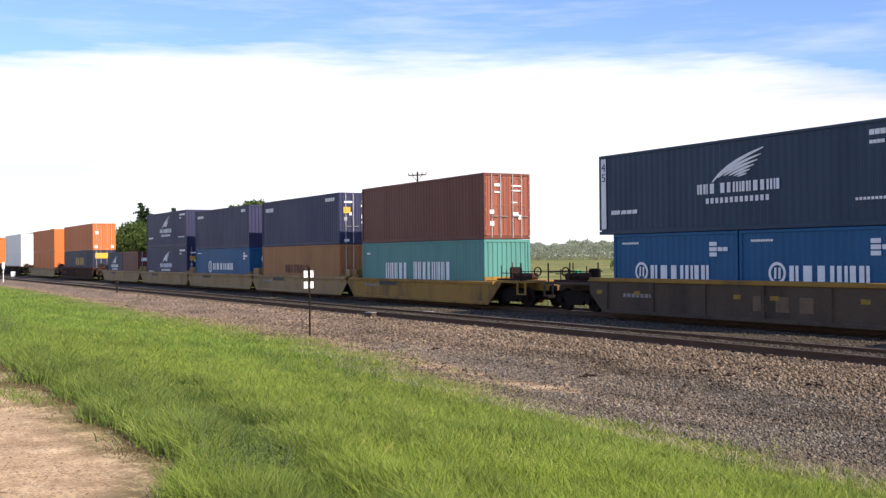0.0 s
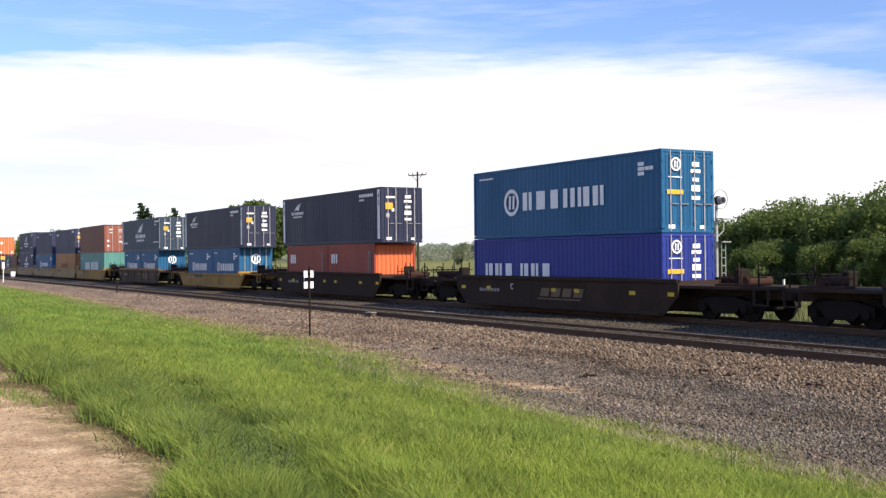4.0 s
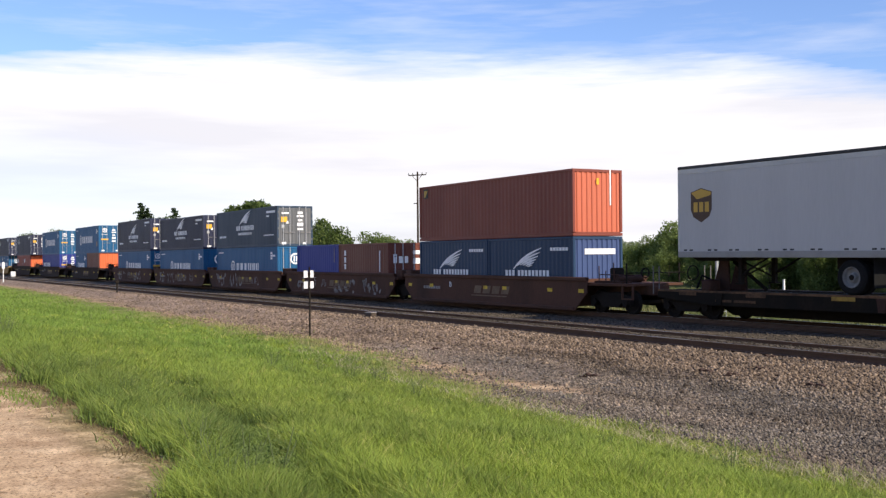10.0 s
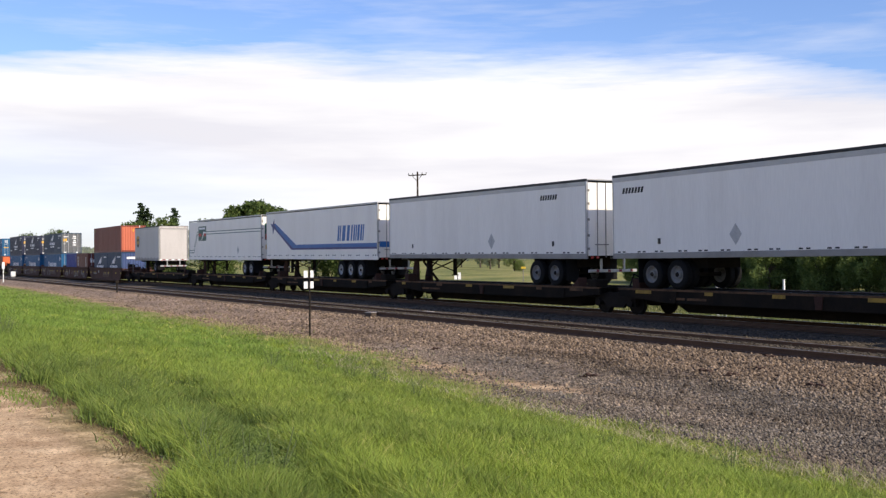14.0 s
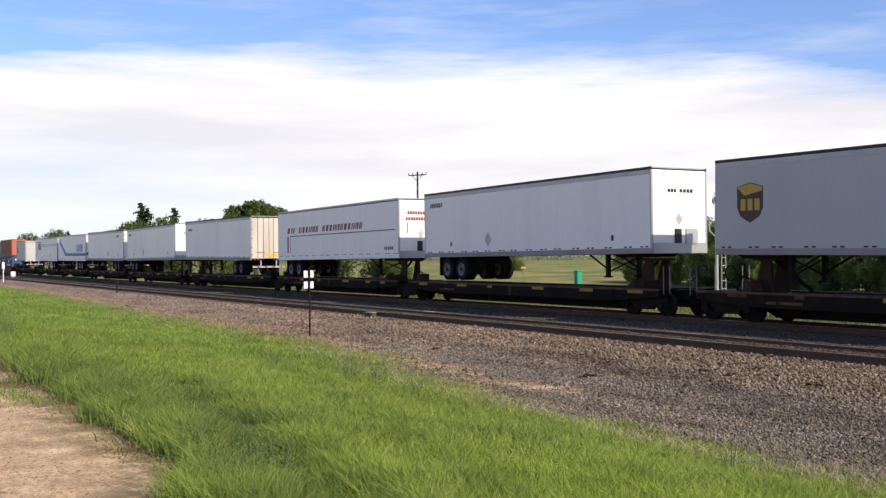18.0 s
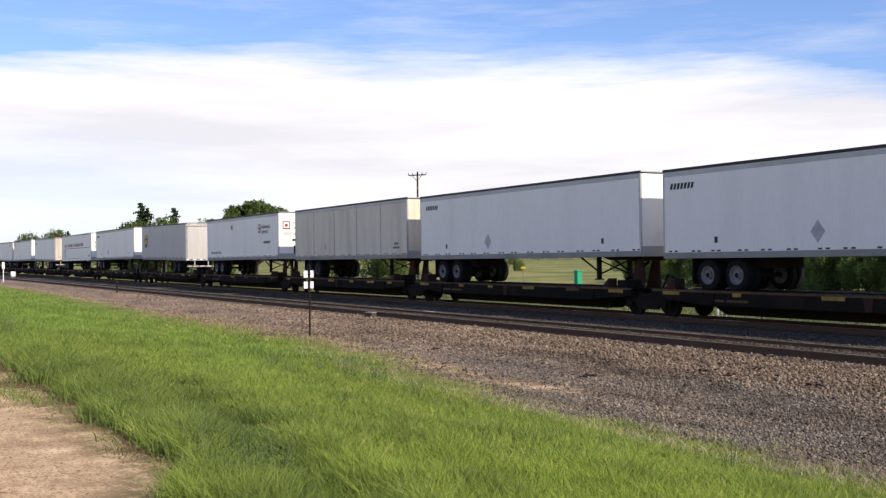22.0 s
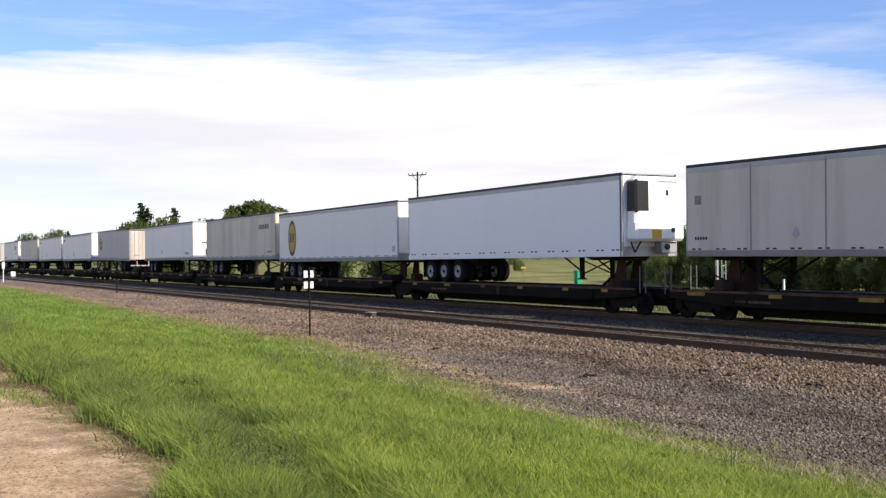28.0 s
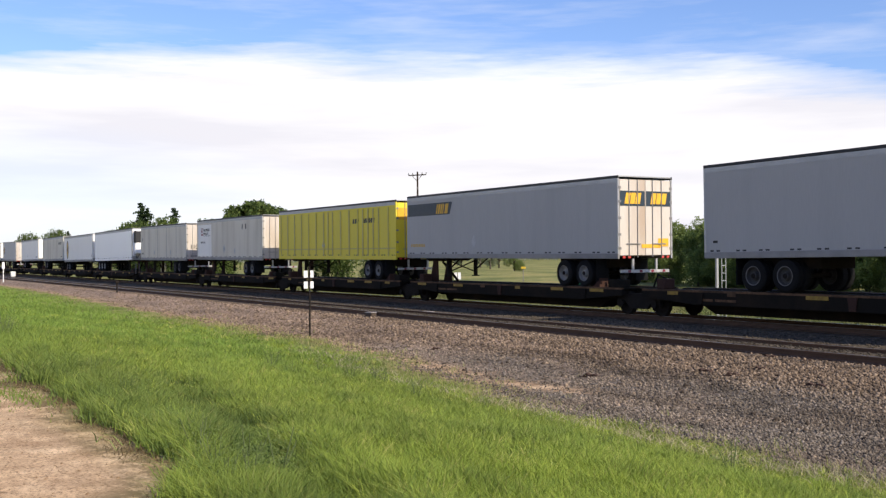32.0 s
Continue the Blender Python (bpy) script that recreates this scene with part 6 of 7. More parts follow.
# ---- tracks ----
def track(name, yc, x0, x1, label, tie_from, tie_to):
    ob = tagged(new(name), label, "track", kind="structure")
    for s in (-1, 1):
        y = yc + s * 0.7525
        prof = [(-0.07, -0.17), (0.07, -0.17), (0.07, -0.155), (0.012, -0.135), (0.012, -0.045), (0.036, -0.035), (0.036, -0.006), (0.028, 0.0), (-0.028, 0.0), (-0.036, -0.006), (-0.036, -0.035), (-0.012, -0.045), (-0.012, -0.135), (-0.07, -0.155)]
        n = len(prof)
        vs = [(x, y + a, z) for x in (x0, x1) for a, z in prof]
        fs = [(i, (i + 1) % n, n + (i + 1) % n, n + i) for i in range(n)]
        r = part("rail", Shape().add(vs, fs), RAILSIDE, ob)
        part("rail_head", Shape().box(x0, x1, y - 0.026, y + 0.026, 0.0, 0.003), RAILTOP, r)
    tie = Shape().box(-0.115, 0.115, -1.3, 1.3, -0.36, -0.172, 0.01).mesh("tie", TIE)
    x = tie_from
    rnd = random.Random(3)
    while x < tie_to:
        t = new("tie", tie)
        t.parent, t.location = ob, (x, yc + rnd.uniform(-0.03, 0.03), rnd.uniform(-0.006, 0.004))
        x += 0.50
    return ob


track("siding_track", 19.43, -900, 300, "rusty siding track with dark ties in ballast", -95, -8)
track("main_track", LINE_Y, -900, 700, "main line track under the train", -70, -2)


# ---- plants ----
def leaf_material(name, stops, trans=0.35):
    mt = bpy.data.materials.new(name)
    mt.use_nodes = True
    nt = mt.node_tree
    bs = nt.nodes["Principled BSDF"]
    n = nt.nodes.new
    geo = n("ShaderNodeNewGeometry")
    rp = n("ShaderNodeValToRGB")
    e = rp.color_ramp.elements
    while len(e) < len(stops):
        e.new(0.5)
    for el, (p, c) in zip(e, stops):
        el.position, el.color = p, (*c, 1)
    nt.links.new(geo.outputs["Random Per Island"], rp.inputs[0])
    nt.links.new(rp.outputs[0], bs.inputs["Base Color"])
    bs.inputs["Roughness"].default_value = 0.7
    bs.inputs["Specular IOR Level"].default_value = 0.2
    tr = n("ShaderNodeBsdfTranslucent")
    nt.links.new(rp.outputs[0], tr.inputs[0])
    mx = n("ShaderNodeMixShader")
    mx.inputs[0].default_value = trans
    out = nt.nodes["Material Output"]
    nt.links.new(bs.outputs[0], mx.inputs[1])
    nt.links.new(tr.outputs[0], mx.inputs[2])
    nt.links.new(mx.outputs[0], out.inputs[0])
    return mt


def tint_material(name, trans=0.0, rough=0.9):
    mt = bpy.data.materials.new(name)
    mt.use_nodes = True
    nt = mt.node_tree
    bs = nt.nodes["Principled BSDF"]
    n = nt.nodes.new
    at = n("ShaderNodeAttribute")
    at.attribute_name = "tint"
    nt.links.new(at.outputs["Color"], bs.inputs["Base Color"])
    bs.inputs["Roughness"].default_value = rough
    bs.inputs["Specular IOR Level"].default_value = 0.15
    if trans:
        tr = n("ShaderNodeBsdfTranslucent")
        nt.links.new(at.outputs["Color"], tr.inputs[0])
        mx = n("ShaderNodeMixShader")
        mx.inputs[0].default_value = trans
        out = nt.nodes["Material Output"]
        nt.links.new(bs.outputs[0], mx.inputs[1])
        nt.links.new(tr.outputs[0], mx.inputs[2])
        nt.links.new(mx.outputs[0], out.inputs[0])
    return mt


LEAF = leaf_material("broad_leaves", [(0.0, (0.125, 0.17, 0.05)), (0.5, (0.168, 0.222, 0.065)), (1.0, (0.225, 0.28, 0.09))], 0.55)
LEAFD = leaf_material("dark_leaves", [(0.0, (0.045, 0.075, 0.02)), (0.6, (0.085, 0.125, 0.03)), (1.0, (0.15, 0.185, 0.05))], 0.3)
# far trees: pale leaves, lightened further to stand in for haze
LEAFP = leaf_material("pale_hazed_leaves", [(0.0, (0.21, 0.24, 0.14)), (0.6, (0.26, 0.29, 0.17)), (1.0, (0.31, 0.34, 0.21))], 0.5)
NEEDLE = leaf_material("needles", [(0.0, (0.012, 0.025, 0.010)), (0.6, (0.025, 0.045, 0.014)), (1.0, (0.05, 0.075, 0.02))], 0.1)


def quads(name, centre, size, rng, mat, flat=0.0):
    """A mesh of small leaf-like four-cornered pieces at the given places, turned at random."""
    n = len(centre)
    a = rng.normal(size=(n, 3))
    a[:, 2] *= 1 - flat
    a /= np.linalg.norm(a, axis=1)[:, None]
    b = np.cross(a, rng.normal(size=(n, 3)))
    b /= np.linalg.norm(b, axis=1)[:, None]
    s = size[:, None]
    v = np.stack([centre - a * s, centre - b * s * 0.55, centre + a * s, centre + b * s * 0.55], 1).reshape(-1, 3)
    me = bpy.data.meshes.new(name)
    me.vertices.add(4 * n)
    me.vertices.foreach_set("co", v.astype(np.float32).ravel())
    me.loops.add(4 * n)
    me.loops.foreach_set("vertex_index", np.arange(4 * n, dtype=np.int32))
    me.polygons.add(n)
    me.polygons.foreach_set("loop_start", np.arange(0, 4 * n, 4, dtype=np.int32))
    me.update()
    me.validate()
    me.materials.append(mat)
    return me


def broad_tree(seed, h, r, mat, leaves=5200, leaf=0.17, low=0.12):
    """Trunk with limbs, and a crown of leaf sprays gathered round the limb ends."""
    rng = np.random.default_rng(seed)
    rnd = random.Random(seed)
    sh = Shape().tube((0, 0, -0.3), (0, 0, h * 0.45), 0.03 * h, 0.018 * h, 8)
    lumps = []
    for i in range(15):
        z = h * rnd.uniform(0.12, 0.5)
        t = rnd.uniform(0, 2 * math.pi)
        zz = h * (low + 0.06 + (0.80 - low) * ((i + rnd.random()) / 15))
        reach = r * math.sqrt(max(0.05, 1 - ((zz / h - 0.5) / 0.52) ** 2)) * rnd.uniform(0.35, 0.85)
        tip = (reach * math.cos(t), reach * math.sin(t), zz)
        sh.tube((0, 0, min(z, zz)), tip, 0.010 * h, 0.004 * h, 5)
        lumps.append((*tip, rnd.uniform(0.16, 0.30) * min(h, 2 * r)))
    lumps.append((0, 0, h * 0.84, 0.22 * r * 2 * 0.6))
    for i in range(7):
        t = i * 0.9 + rnd.random()
        q = r * rnd.uniform(0.3, 0.72)
        lumps.append((q * math.cos(t), q * math.sin(t), h * (0.86 - 0.28 * (q / r) ** 2) - 0.1 * h, 0.16 * min(h, 2 * r)))
    cs, ss = [], []
    tot = sum(q[3] ** 2 for q in lumps)
    for x, y, z, k in lumps:
        m = int(leaves * k * k / tot)
        d = rng.normal(size=(m, 3))
        d /= np.linalg.norm(d, axis=1)[:, None]
        rad = k * rng.uniform(0.35, 1.0, m) ** 0.45 * (1 + 0.25 * np.sin(d[:, 0] * 7 + x) * np.cos(d[:, 1] * 6 + z))
        p = d * rad[:, None] * np.array([1, 1, 0.8]) + np.array([x, y, z])
        cs.append(p)
        ss.append(rng.uniform(0.6, 1.4, m) * leaf)
    c, s = np.concatenate(cs), np.concatenate(ss)
    keep = c[:, 2] > 0.1
    return sh.mesh("trunk", BARK), quads("crown", c[keep], s[keep], rng, mat)


def round_tree(seed, h, r, mat, leaves, leaf):
    """A full dome: limbs fan out to leaf clumps set close together over a rounded crown."""
    rng = np.random.default_rng(seed)
    rnd = random.Random(seed)
    zc, a = h * 0.60, h * 0.40
    sh = Shape().tube((0, 0, -0.3), (0, 0, zc * 0.75), 0.035 * h, 0.022 * h, 9)
    cs = []
    n = 46
    for i in range(n):
        e = math.asin(1 - 1.75 * (i + 0.5) / n)
        t = i * 2.39996 + rnd.uniform(-0.2, 0.2)
        q = rnd.uniform(0.76, 0.90)
        tip = np.array([r * q * math.cos(e) * math.cos(t), r * q * math.cos(e) * math.sin(t), zc + a * q * math.sin(e)])
        sh.tube((0, 0, zc * rnd.uniform(0.35, 0.7)), tuple(tip * np.array([0.9, 0.9, 0.95])), 0.008 * h, 0.003 * h, 5)
        m = leaves // n
        d = rng.normal(size=(m, 3))
        d /= np.linalg.norm(d, axis=1)[:, None]
        k = r * rnd.uniform(0.19, 0.29)
        cs.append(tip + d * (k * rng.uniform(0.3, 1.0, m) ** 0.5 * (1 + 0.25 * np.sin(d[:, 0] * 7 + t) * np.cos(d[:, 1] * 6)))[:, None] * np.array([1, 1, 0.8]))
    c = np.concatenate(cs)
    return sh.mesh("trunk", BARK), quads("crown", c, rng.uniform(0.6, 1.4, len(c)) * leaf, rng, mat)


def conifer(seed, h, r, leaves=2600):
    rng = np.random.default_rng(seed)
    rnd = random.Random(seed)
    sh = Shape().tube((0, 0, -0.3), (0, 0, h * 0.96), 0.018 * h, 0.003 * h, 7)
    cs = []
    z = h * 0.10
    while z < h * 0.97:
        k = 1 - z / h
        for _ in range(5):
            t = rnd.uniform(0, 2 * math.pi)
            reach = r * (k ** 0.8) * rnd.uniform(0.45, 1.15) * (1.0 + 0.25 * math.sin(z * 3.0)) + 0.12
            tip = np.array([reach * math.cos(t), reach * math.sin(t), z - 0.1 * reach])
            sh.tube((0, 0, z), tuple(tip), 0.035, 0.012, 4)
            m = int(leaves / 130 * (0.4 + k))
            u = rng.uniform(0.2, 1.0, m)[:, None]
            cs.append(np.array([0, 0, z]) * (1 - u) + tip * u + rng.normal(size=(m, 3)) * np.array([0.16, 0.16, 0.13]) * (0.6 + k))
        z += h * 0.036
    c = np.concatenate(cs)
    return sh.mesh("trunk", BARK), quads("crown", c, rng.uniform(0.10, 0.26, len(c)), rng, NEEDLE)


def tree(meshes, x, y, scale, turn, label, group, tall=1.0, name="tree", category="tree"):
    ob = thing(name, label, category, group, at=(x, y, float(ground_z(np.array(float(x)), np.array(float(y)))) - 0.05))
    ob.rotation_euler, ob.scale = (0, 0, turn), (scale, scale, scale * tall)
    part("trunk", meshes[0], BARK, ob)
    part("crown", meshes[1], LEAF, ob)
    return ob


def trees():
    rnd = random.Random(8)
    kinds = [broad_tree(11 + i, 8.0, 3.4, LEAF, 9000, 0.15, 0.03) for i in range(4)]
    # a dense row beyond the signal mast
    row = ((-85.3, 76.0, 5.5), (-81.3, 75.1, 7.0), (-77.1, 74.2, 7.0), (-73.2, 73.0, 7.2), (-70.1, 72.4, 7.6), (-67.0, 71.7, 7.8), (-64.0, 70.9, 8.4), (-61.0, 70.1, 8.1),
           (-58.1, 69.1, 8.2), (-55.8, 69.1, 8.2), (-53.0, 68.0, 8.2), (-50.7, 68.0, 8.2), (-48.2, 68.3, 8.3), (-44.5, 67.0, 8.4), (-40.0, 66.5, 8.0))
    for i, (x, y, h) in enumerate(row):
        tree(kinds[i % 4], x, y, h / 8.0 * 0.95, rnd.uniform(0, 6.3), "leafy green roadside tree in a dense row", "trees beyond the line", rnd.uniform(0.94, 1.04))
    for i, (x, y, h) in enumerate(row[2:]):
        tree(kinds[(i + 1) % 4], x + rnd.uniform(-2, 2), y - rnd.uniform(3.0, 5.0), h / 8.0 * 0.52, rnd.uniform(0, 6.3), "low leafy bush before the row of trees", "trees beyond the line", 1.0, "bush", "bush")
    for x, y, h in ((-91.5, 77.4, 4.3), (-87.6, 76.1, 4.4), (-119.9, 60.0, 6.8), (-116.8, 60.5, 5.6), (-113.9, 60.0, 5.6), (-166.1, 112.1, 5.2)):
        tree(kinds[rnd.randrange(4)], x, y, h / 8.0, rnd.uniform(0, 6.3), "small leafy tree at the field's edge", "trees beyond the line")
    pale = broad_tree(31, 8.0, 2.6, LEAFP, 3000, 0.2, 0.1)
    for x, y, h in ((-220.2, 138.5, 8.0), (-208.0, 136.0, 7.2), (-190.0, 122.0, 6.4), (-230.0, 139.0, 7.0)):
        tree(pale, x, y, h / 8.0, rnd.uniform(0, 6.3), "thin pale-leaved tree far off", "far trees")
    big = round_tree(41, 9.75, 4.2, LEAFD, 26000, 0.17)
    tree(big, -119.2, 43.6, 1.02, 0.6, "broad round dark-green tree above the train", "trees beyond the line")
    mid = broad_tree(43, 8.0, 3.2, LEAFD, 6000, 0.17, 0.08)
    for x, y, h in ((-146.2, 46.9, 8.4), (-119.8, 52.5, 7.6), (-114.3, 52.0, 6.6), (-194.6, 53.1, 10.4), (-187.4, 45.6, 9.4), (-306.8, 69.0, 11.0), (-446.6, 67.1, 13.2), (-397.9, 71.3, 13.4), (-152.0, 50.0, 7.0), (-180.0, 47.0, 8.4), (-171.5, 48.5, 7.6), (-199.0, 49.5, 9.4)):
        tree(mid, x, y, h / 8.0, rnd.uniform(0, 6.3), "dark green leafy tree beyond the line", "trees beyond the line", 1.1)
    con = [conifer(51, 12.8, 4.6, 8200), conifer(52, 12.6, 3.6, 7000)]
    for i, (x, y, h) in enumerate(((-191.5, 48.4, 13.5), (-190.2, 49.2, 12.7), (-198.5, 56.4, 13.0), (-396.4, 74.0, 13.8))):
        tree(con[i % 2], x, y, h / 12.7, rnd.uniform(0, 6.3), "tall dark conifer standing above the other trees", "conifers", 1.0, "conifer", "conifer")


trees()


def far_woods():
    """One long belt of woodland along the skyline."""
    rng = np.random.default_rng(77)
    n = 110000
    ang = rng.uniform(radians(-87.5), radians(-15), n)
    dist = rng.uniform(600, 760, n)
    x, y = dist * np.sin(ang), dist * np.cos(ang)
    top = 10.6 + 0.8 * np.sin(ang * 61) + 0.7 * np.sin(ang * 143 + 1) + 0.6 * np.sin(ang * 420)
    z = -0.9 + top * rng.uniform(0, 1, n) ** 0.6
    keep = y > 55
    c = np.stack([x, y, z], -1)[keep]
    # distance haze is put into these pale leaf colours
    ob = new("far_woods", quads("far_woods", c, rng.uniform(0.5, 1.1, len(c)), rng, leaf_material("haze_tinted_leaves", [(0.0, (0.33, 0.36, 0.26)), (0.6, (0.36, 0.39, 0.285)), (1.0, (0.39, 0.41, 0.31))], 0.6)))
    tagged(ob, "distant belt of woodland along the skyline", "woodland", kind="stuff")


far_woods()


def blades(name, label, x, y, hgt, wid, tint, rng, lean=0.5, way=None):
    """Bent grass blades, each a narrow strip with a pointed tip."""
    n = len(x)
    z = ground_z(x, y) - 0.01
    t = rng.uniform(0, 2 * np.pi, n)
    ux, uy = np.cos(t), np.sin(t)
    b = rng.uniform(0, 2 * np.pi, n) if way is None else way
    k = hgt * rng.uniform(0.1, 1.0, n) * lean * 2
    bx, by = np.cos(b) * k - 0.12 * hgt, np.sin(b) * k
    p = np.zeros((n, 5, 3))
    for i, (s, f, w) in enumerate(((-1, 0, 1), (1, 0, 1), (-1, 0.55, 0.7), (1, 0.55, 0.7), (0, 1.0, 0))):
        p[:, i, 0] = x + s * w * wid * ux / 2 + bx * f * f
        p[:, i, 1] = y + s * w * wid * uy / 2 + by * f * f
        p[:, i, 2] = z + hgt * f * (1 - 0.25 * f * lean)
    me = bpy.data.meshes.new(name)
    me.vertices.add(5 * n)
    me.vertices.foreach_set("co", p.astype(np.float32).ravel())
    o = (np.arange(n) * 5)[:, None]
    li = (o + np.array([0, 1, 3, 2, 2, 3, 4])).astype(np.int32)
    me.loops.add(7 * n)
    me.loops.foreach_set("vertex_index", li.ravel())
    me.polygons.add(2 * n)
    me.polygons.foreach_set("loop_start", (np.arange(n)[:, None] * 7 + np.array([0, 4])).astype(np.int32).ravel())
    me.update()
    me.validate()
    col = np.ones((n, 5, 4), np.float32)
    col[:, :, :3] = tint[:, None, :]
    a = me.color_attributes.new("tint", "FLOAT_COLOR", "POINT")
    a.data.foreach_set("color", col.ravel())
    me.materials.append(GRASS)
    return tagged(new(name, me), label, "grass", kind="stuff")


GRASS = tint_material("grass_blades", 0.35, 0.6)


def patch(x, y, s):
    return 0.5 + 0.25 * np.sin(x * s + 1.3 * np.sin(y * s * 1.7)) + 0.25 * np.sin(y * s * 2.1 + 1.7 * np.sin(x * s * 0.6))


def grass():
    rng = np.random.default_rng(5)
    # even cover as seen from the road: points thinned with the square of the distance
    n = 1300000
    d = np.exp(rng.uniform(np.log(5.5), np.log(150.0), n))
    a = rng.uniform(radians(-84), radians(-32), n)
    x, y = d * np.sin(a), d * np.cos(a)
    edge = road_edge(x)
    t = toe(x)
    p = smooth(edge - 0.15, edge + 0.2, y) * (1 - smooth(t - 1.3, t + 0.35, y))
    p = np.maximum(p, 0.5 * np.exp(-(((x + 14.2) / 1.3) ** 2 + ((y - 2.0) / 0.25) ** 2)))
    p = p * (0.55 + 0.45 * patch(x, y, 1.3))
    k = rng.uniform(0, 1, n) < p * 0.62
    x, y, d, t, edge = x[k], y[k], d[k], t[k], edge[k]
    n = len(x)
    m = patch(x, y, 0.55)
    mm = patch(x + 40, y - 7, 1.9)
    near_road = 1 - smooth(edge + 0.6, edge + 2.2, y)
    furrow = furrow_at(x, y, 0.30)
    beyond = furrow_at(x, y - 0.55, 0.25)
    hgt = rng.uniform(0.07, 0.19, n) * (0.7 + 0.6 * mm) + 0.12 * near_road * rng.uniform(0.2, 1, n) + 0.11 * beyond * rng.uniform(0.3, 1, n)
    hgt *= 1 - 0.45 * furrow
    hgt *= 1 - 0.7 * (1 - smooth(edge - 0.25, edge, y))
    hgt *= 0.75 + 0.55 * patchy(x + 3, y, 2.6)
    hgt *= 1 - 0.6 * smooth(t - 3.5, t - 0.3, y)
    wid = 0.0045 + 0.00074 * d
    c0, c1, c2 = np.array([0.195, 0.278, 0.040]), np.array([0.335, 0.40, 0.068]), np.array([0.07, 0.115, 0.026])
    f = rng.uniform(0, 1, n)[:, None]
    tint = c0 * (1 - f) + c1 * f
    # shade in the rut and along the road edge is put into blade colour
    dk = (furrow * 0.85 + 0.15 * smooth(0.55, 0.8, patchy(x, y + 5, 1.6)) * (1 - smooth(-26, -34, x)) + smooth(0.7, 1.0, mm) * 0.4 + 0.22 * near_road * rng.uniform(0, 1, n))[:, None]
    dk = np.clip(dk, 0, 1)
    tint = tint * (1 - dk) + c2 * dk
    dry = (smooth(t - 3.6, t - 0.4, y) * rng.uniform(0.0, 0.7, n) + (rng.uniform(0, 1, n) < 0.06) * 0.7)[:, None]
    tint = tint * (1 - np.clip(dry, 0, 1)) + np.array([0.27, 0.245, 0.085]) * np.clip(dry, 0, 1)
    olive = (0.22 * (1 - smooth(3.0, 4.6, y)) * smooth(-20, -11, x) + 0.3 * (1 - smooth(-11.0, -8.0, -d)))[:, None]
    tint = tint * (1 - olive) + np.array([0.14, 0.19, 0.06]) * olive
    tint *= (0.85 + 0.3 * m)[:, None]
    tint[:, 0] *= 1 - 0.12 * smooth(16.0, 34.0, d)
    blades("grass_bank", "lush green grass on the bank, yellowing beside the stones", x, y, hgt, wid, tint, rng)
    # tufts whose blades arch outwards, taller along the road
    n = 26000
    d = np.exp(rng.uniform(np.log(5.8), np.log(48.0), n))
    a = rng.uniform(radians(-84), radians(-33), n)
    x, y = d * np.sin(a), d * np.cos(a)
    edge, t = road_edge(x), toe(x)
    p = smooth(edge - 0.1, edge + 0.15, y) * (1 - smooth(t - 2.6, t - 0.4, y)) * (0.25 + 0.75 * smooth(0.35, 0.65, patchy(x + 2, y, 1.5)))
    k = rng.uniform(0, 1, n) < p
    x, y, d, edge = x[k], y[k], d[k], edge[k]
    n, m = len(x), 13
    near_road = 1 - smooth(edge + 0.3, edge + 1.9, y)
    tall = rng.uniform(0.09, 0.21, n) * (1 + 0.6 * near_road) * (1 - 0.5 * furrow_at(x, y, 0.3)) + 0.10 * furrow_at(x, y - 0.5, 0.22)
    kinds = np.array([[0.34, 0.40, 0.07], [0.23, 0.31, 0.05], [0.16, 0.225, 0.05], [0.40, 0.40, 0.12]])
    pick = np.where(rng.uniform(0, 1, n) < 0.55 * near_road, 2, rng.choice([0, 0, 1, 1, 1, 2, 3], n))
    way = rng.uniform(0, 2 * np.pi, (n, m))
    off = rng.uniform(0.0, 0.05, (n, m)) * (0.8 + 0.02 * d)[:, None]
    xx, yy = (x[:, None] + np.cos(way) * off).ravel(), (y[:, None] + np.sin(way) * off).ravel()
    hh = (tall[:, None] * rng.uniform(0.55, 1.1, (n, m))).ravel()
    tint = np.repeat(kinds[pick] * rng.uniform(0.8, 1.2, (n, 1)), m, 0) * rng.uniform(0.85, 1.15, (n * m, 1))
    blades("grass_tufts", "thick arching grass tufts standing out of the bank", xx, yy, hh, np.repeat(0.0042 + 0.00052 * d, m), tint, rng, 0.65, way.ravel())
    # coarse tufts and dry stalks along the stones
    n = 900
    x = -rng.uniform(6, 50, n)
    y = toe(x) + rng.normal(-0.5, 0.6, n)
    x = np.repeat(x, 5) + rng.normal(0, 0.05, n * 5)
    y = np.repeat(y, 5) + rng.normal(0, 0.05, n * 5)
    f = rng.uniform(0, 1, (n * 5, 1))
    tint = np.array([0.18, 0.22, 0.06]) * (1 - f) + np.array([0.42, 0.36, 0.18]) * f
    blades("dry_tufts", "dry grass tufts at the foot of the ballast", x, y, rng.uniform(0.05, 0.2, n * 5), 0.004 + 0.0005 * np.hypot(x, y), tint, rng, 0.6)
    # coarse bent grass along the road
    n = 2600
    x = -rng.uniform(7.4, 19.0, n)
    y = road_edge(x) + rng.normal(0.45, 0.28, n)
    k = patchy(x, y, 1.2) > 0.42
    x, y = x[k], y[k]
    x = np.repeat(x, 4) + rng.normal(0, 0.04, len(x) * 4)
    y = np.repeat(y, 4) + rng.normal(0, 0.04, len(y) * 4)
    f = rng.uniform(0, 1, (len(x), 1))
    tint = np.array([0.115, 0.175, 0.045]) * (1 - f) + np.array([0.27, 0.36, 0.10]) * f
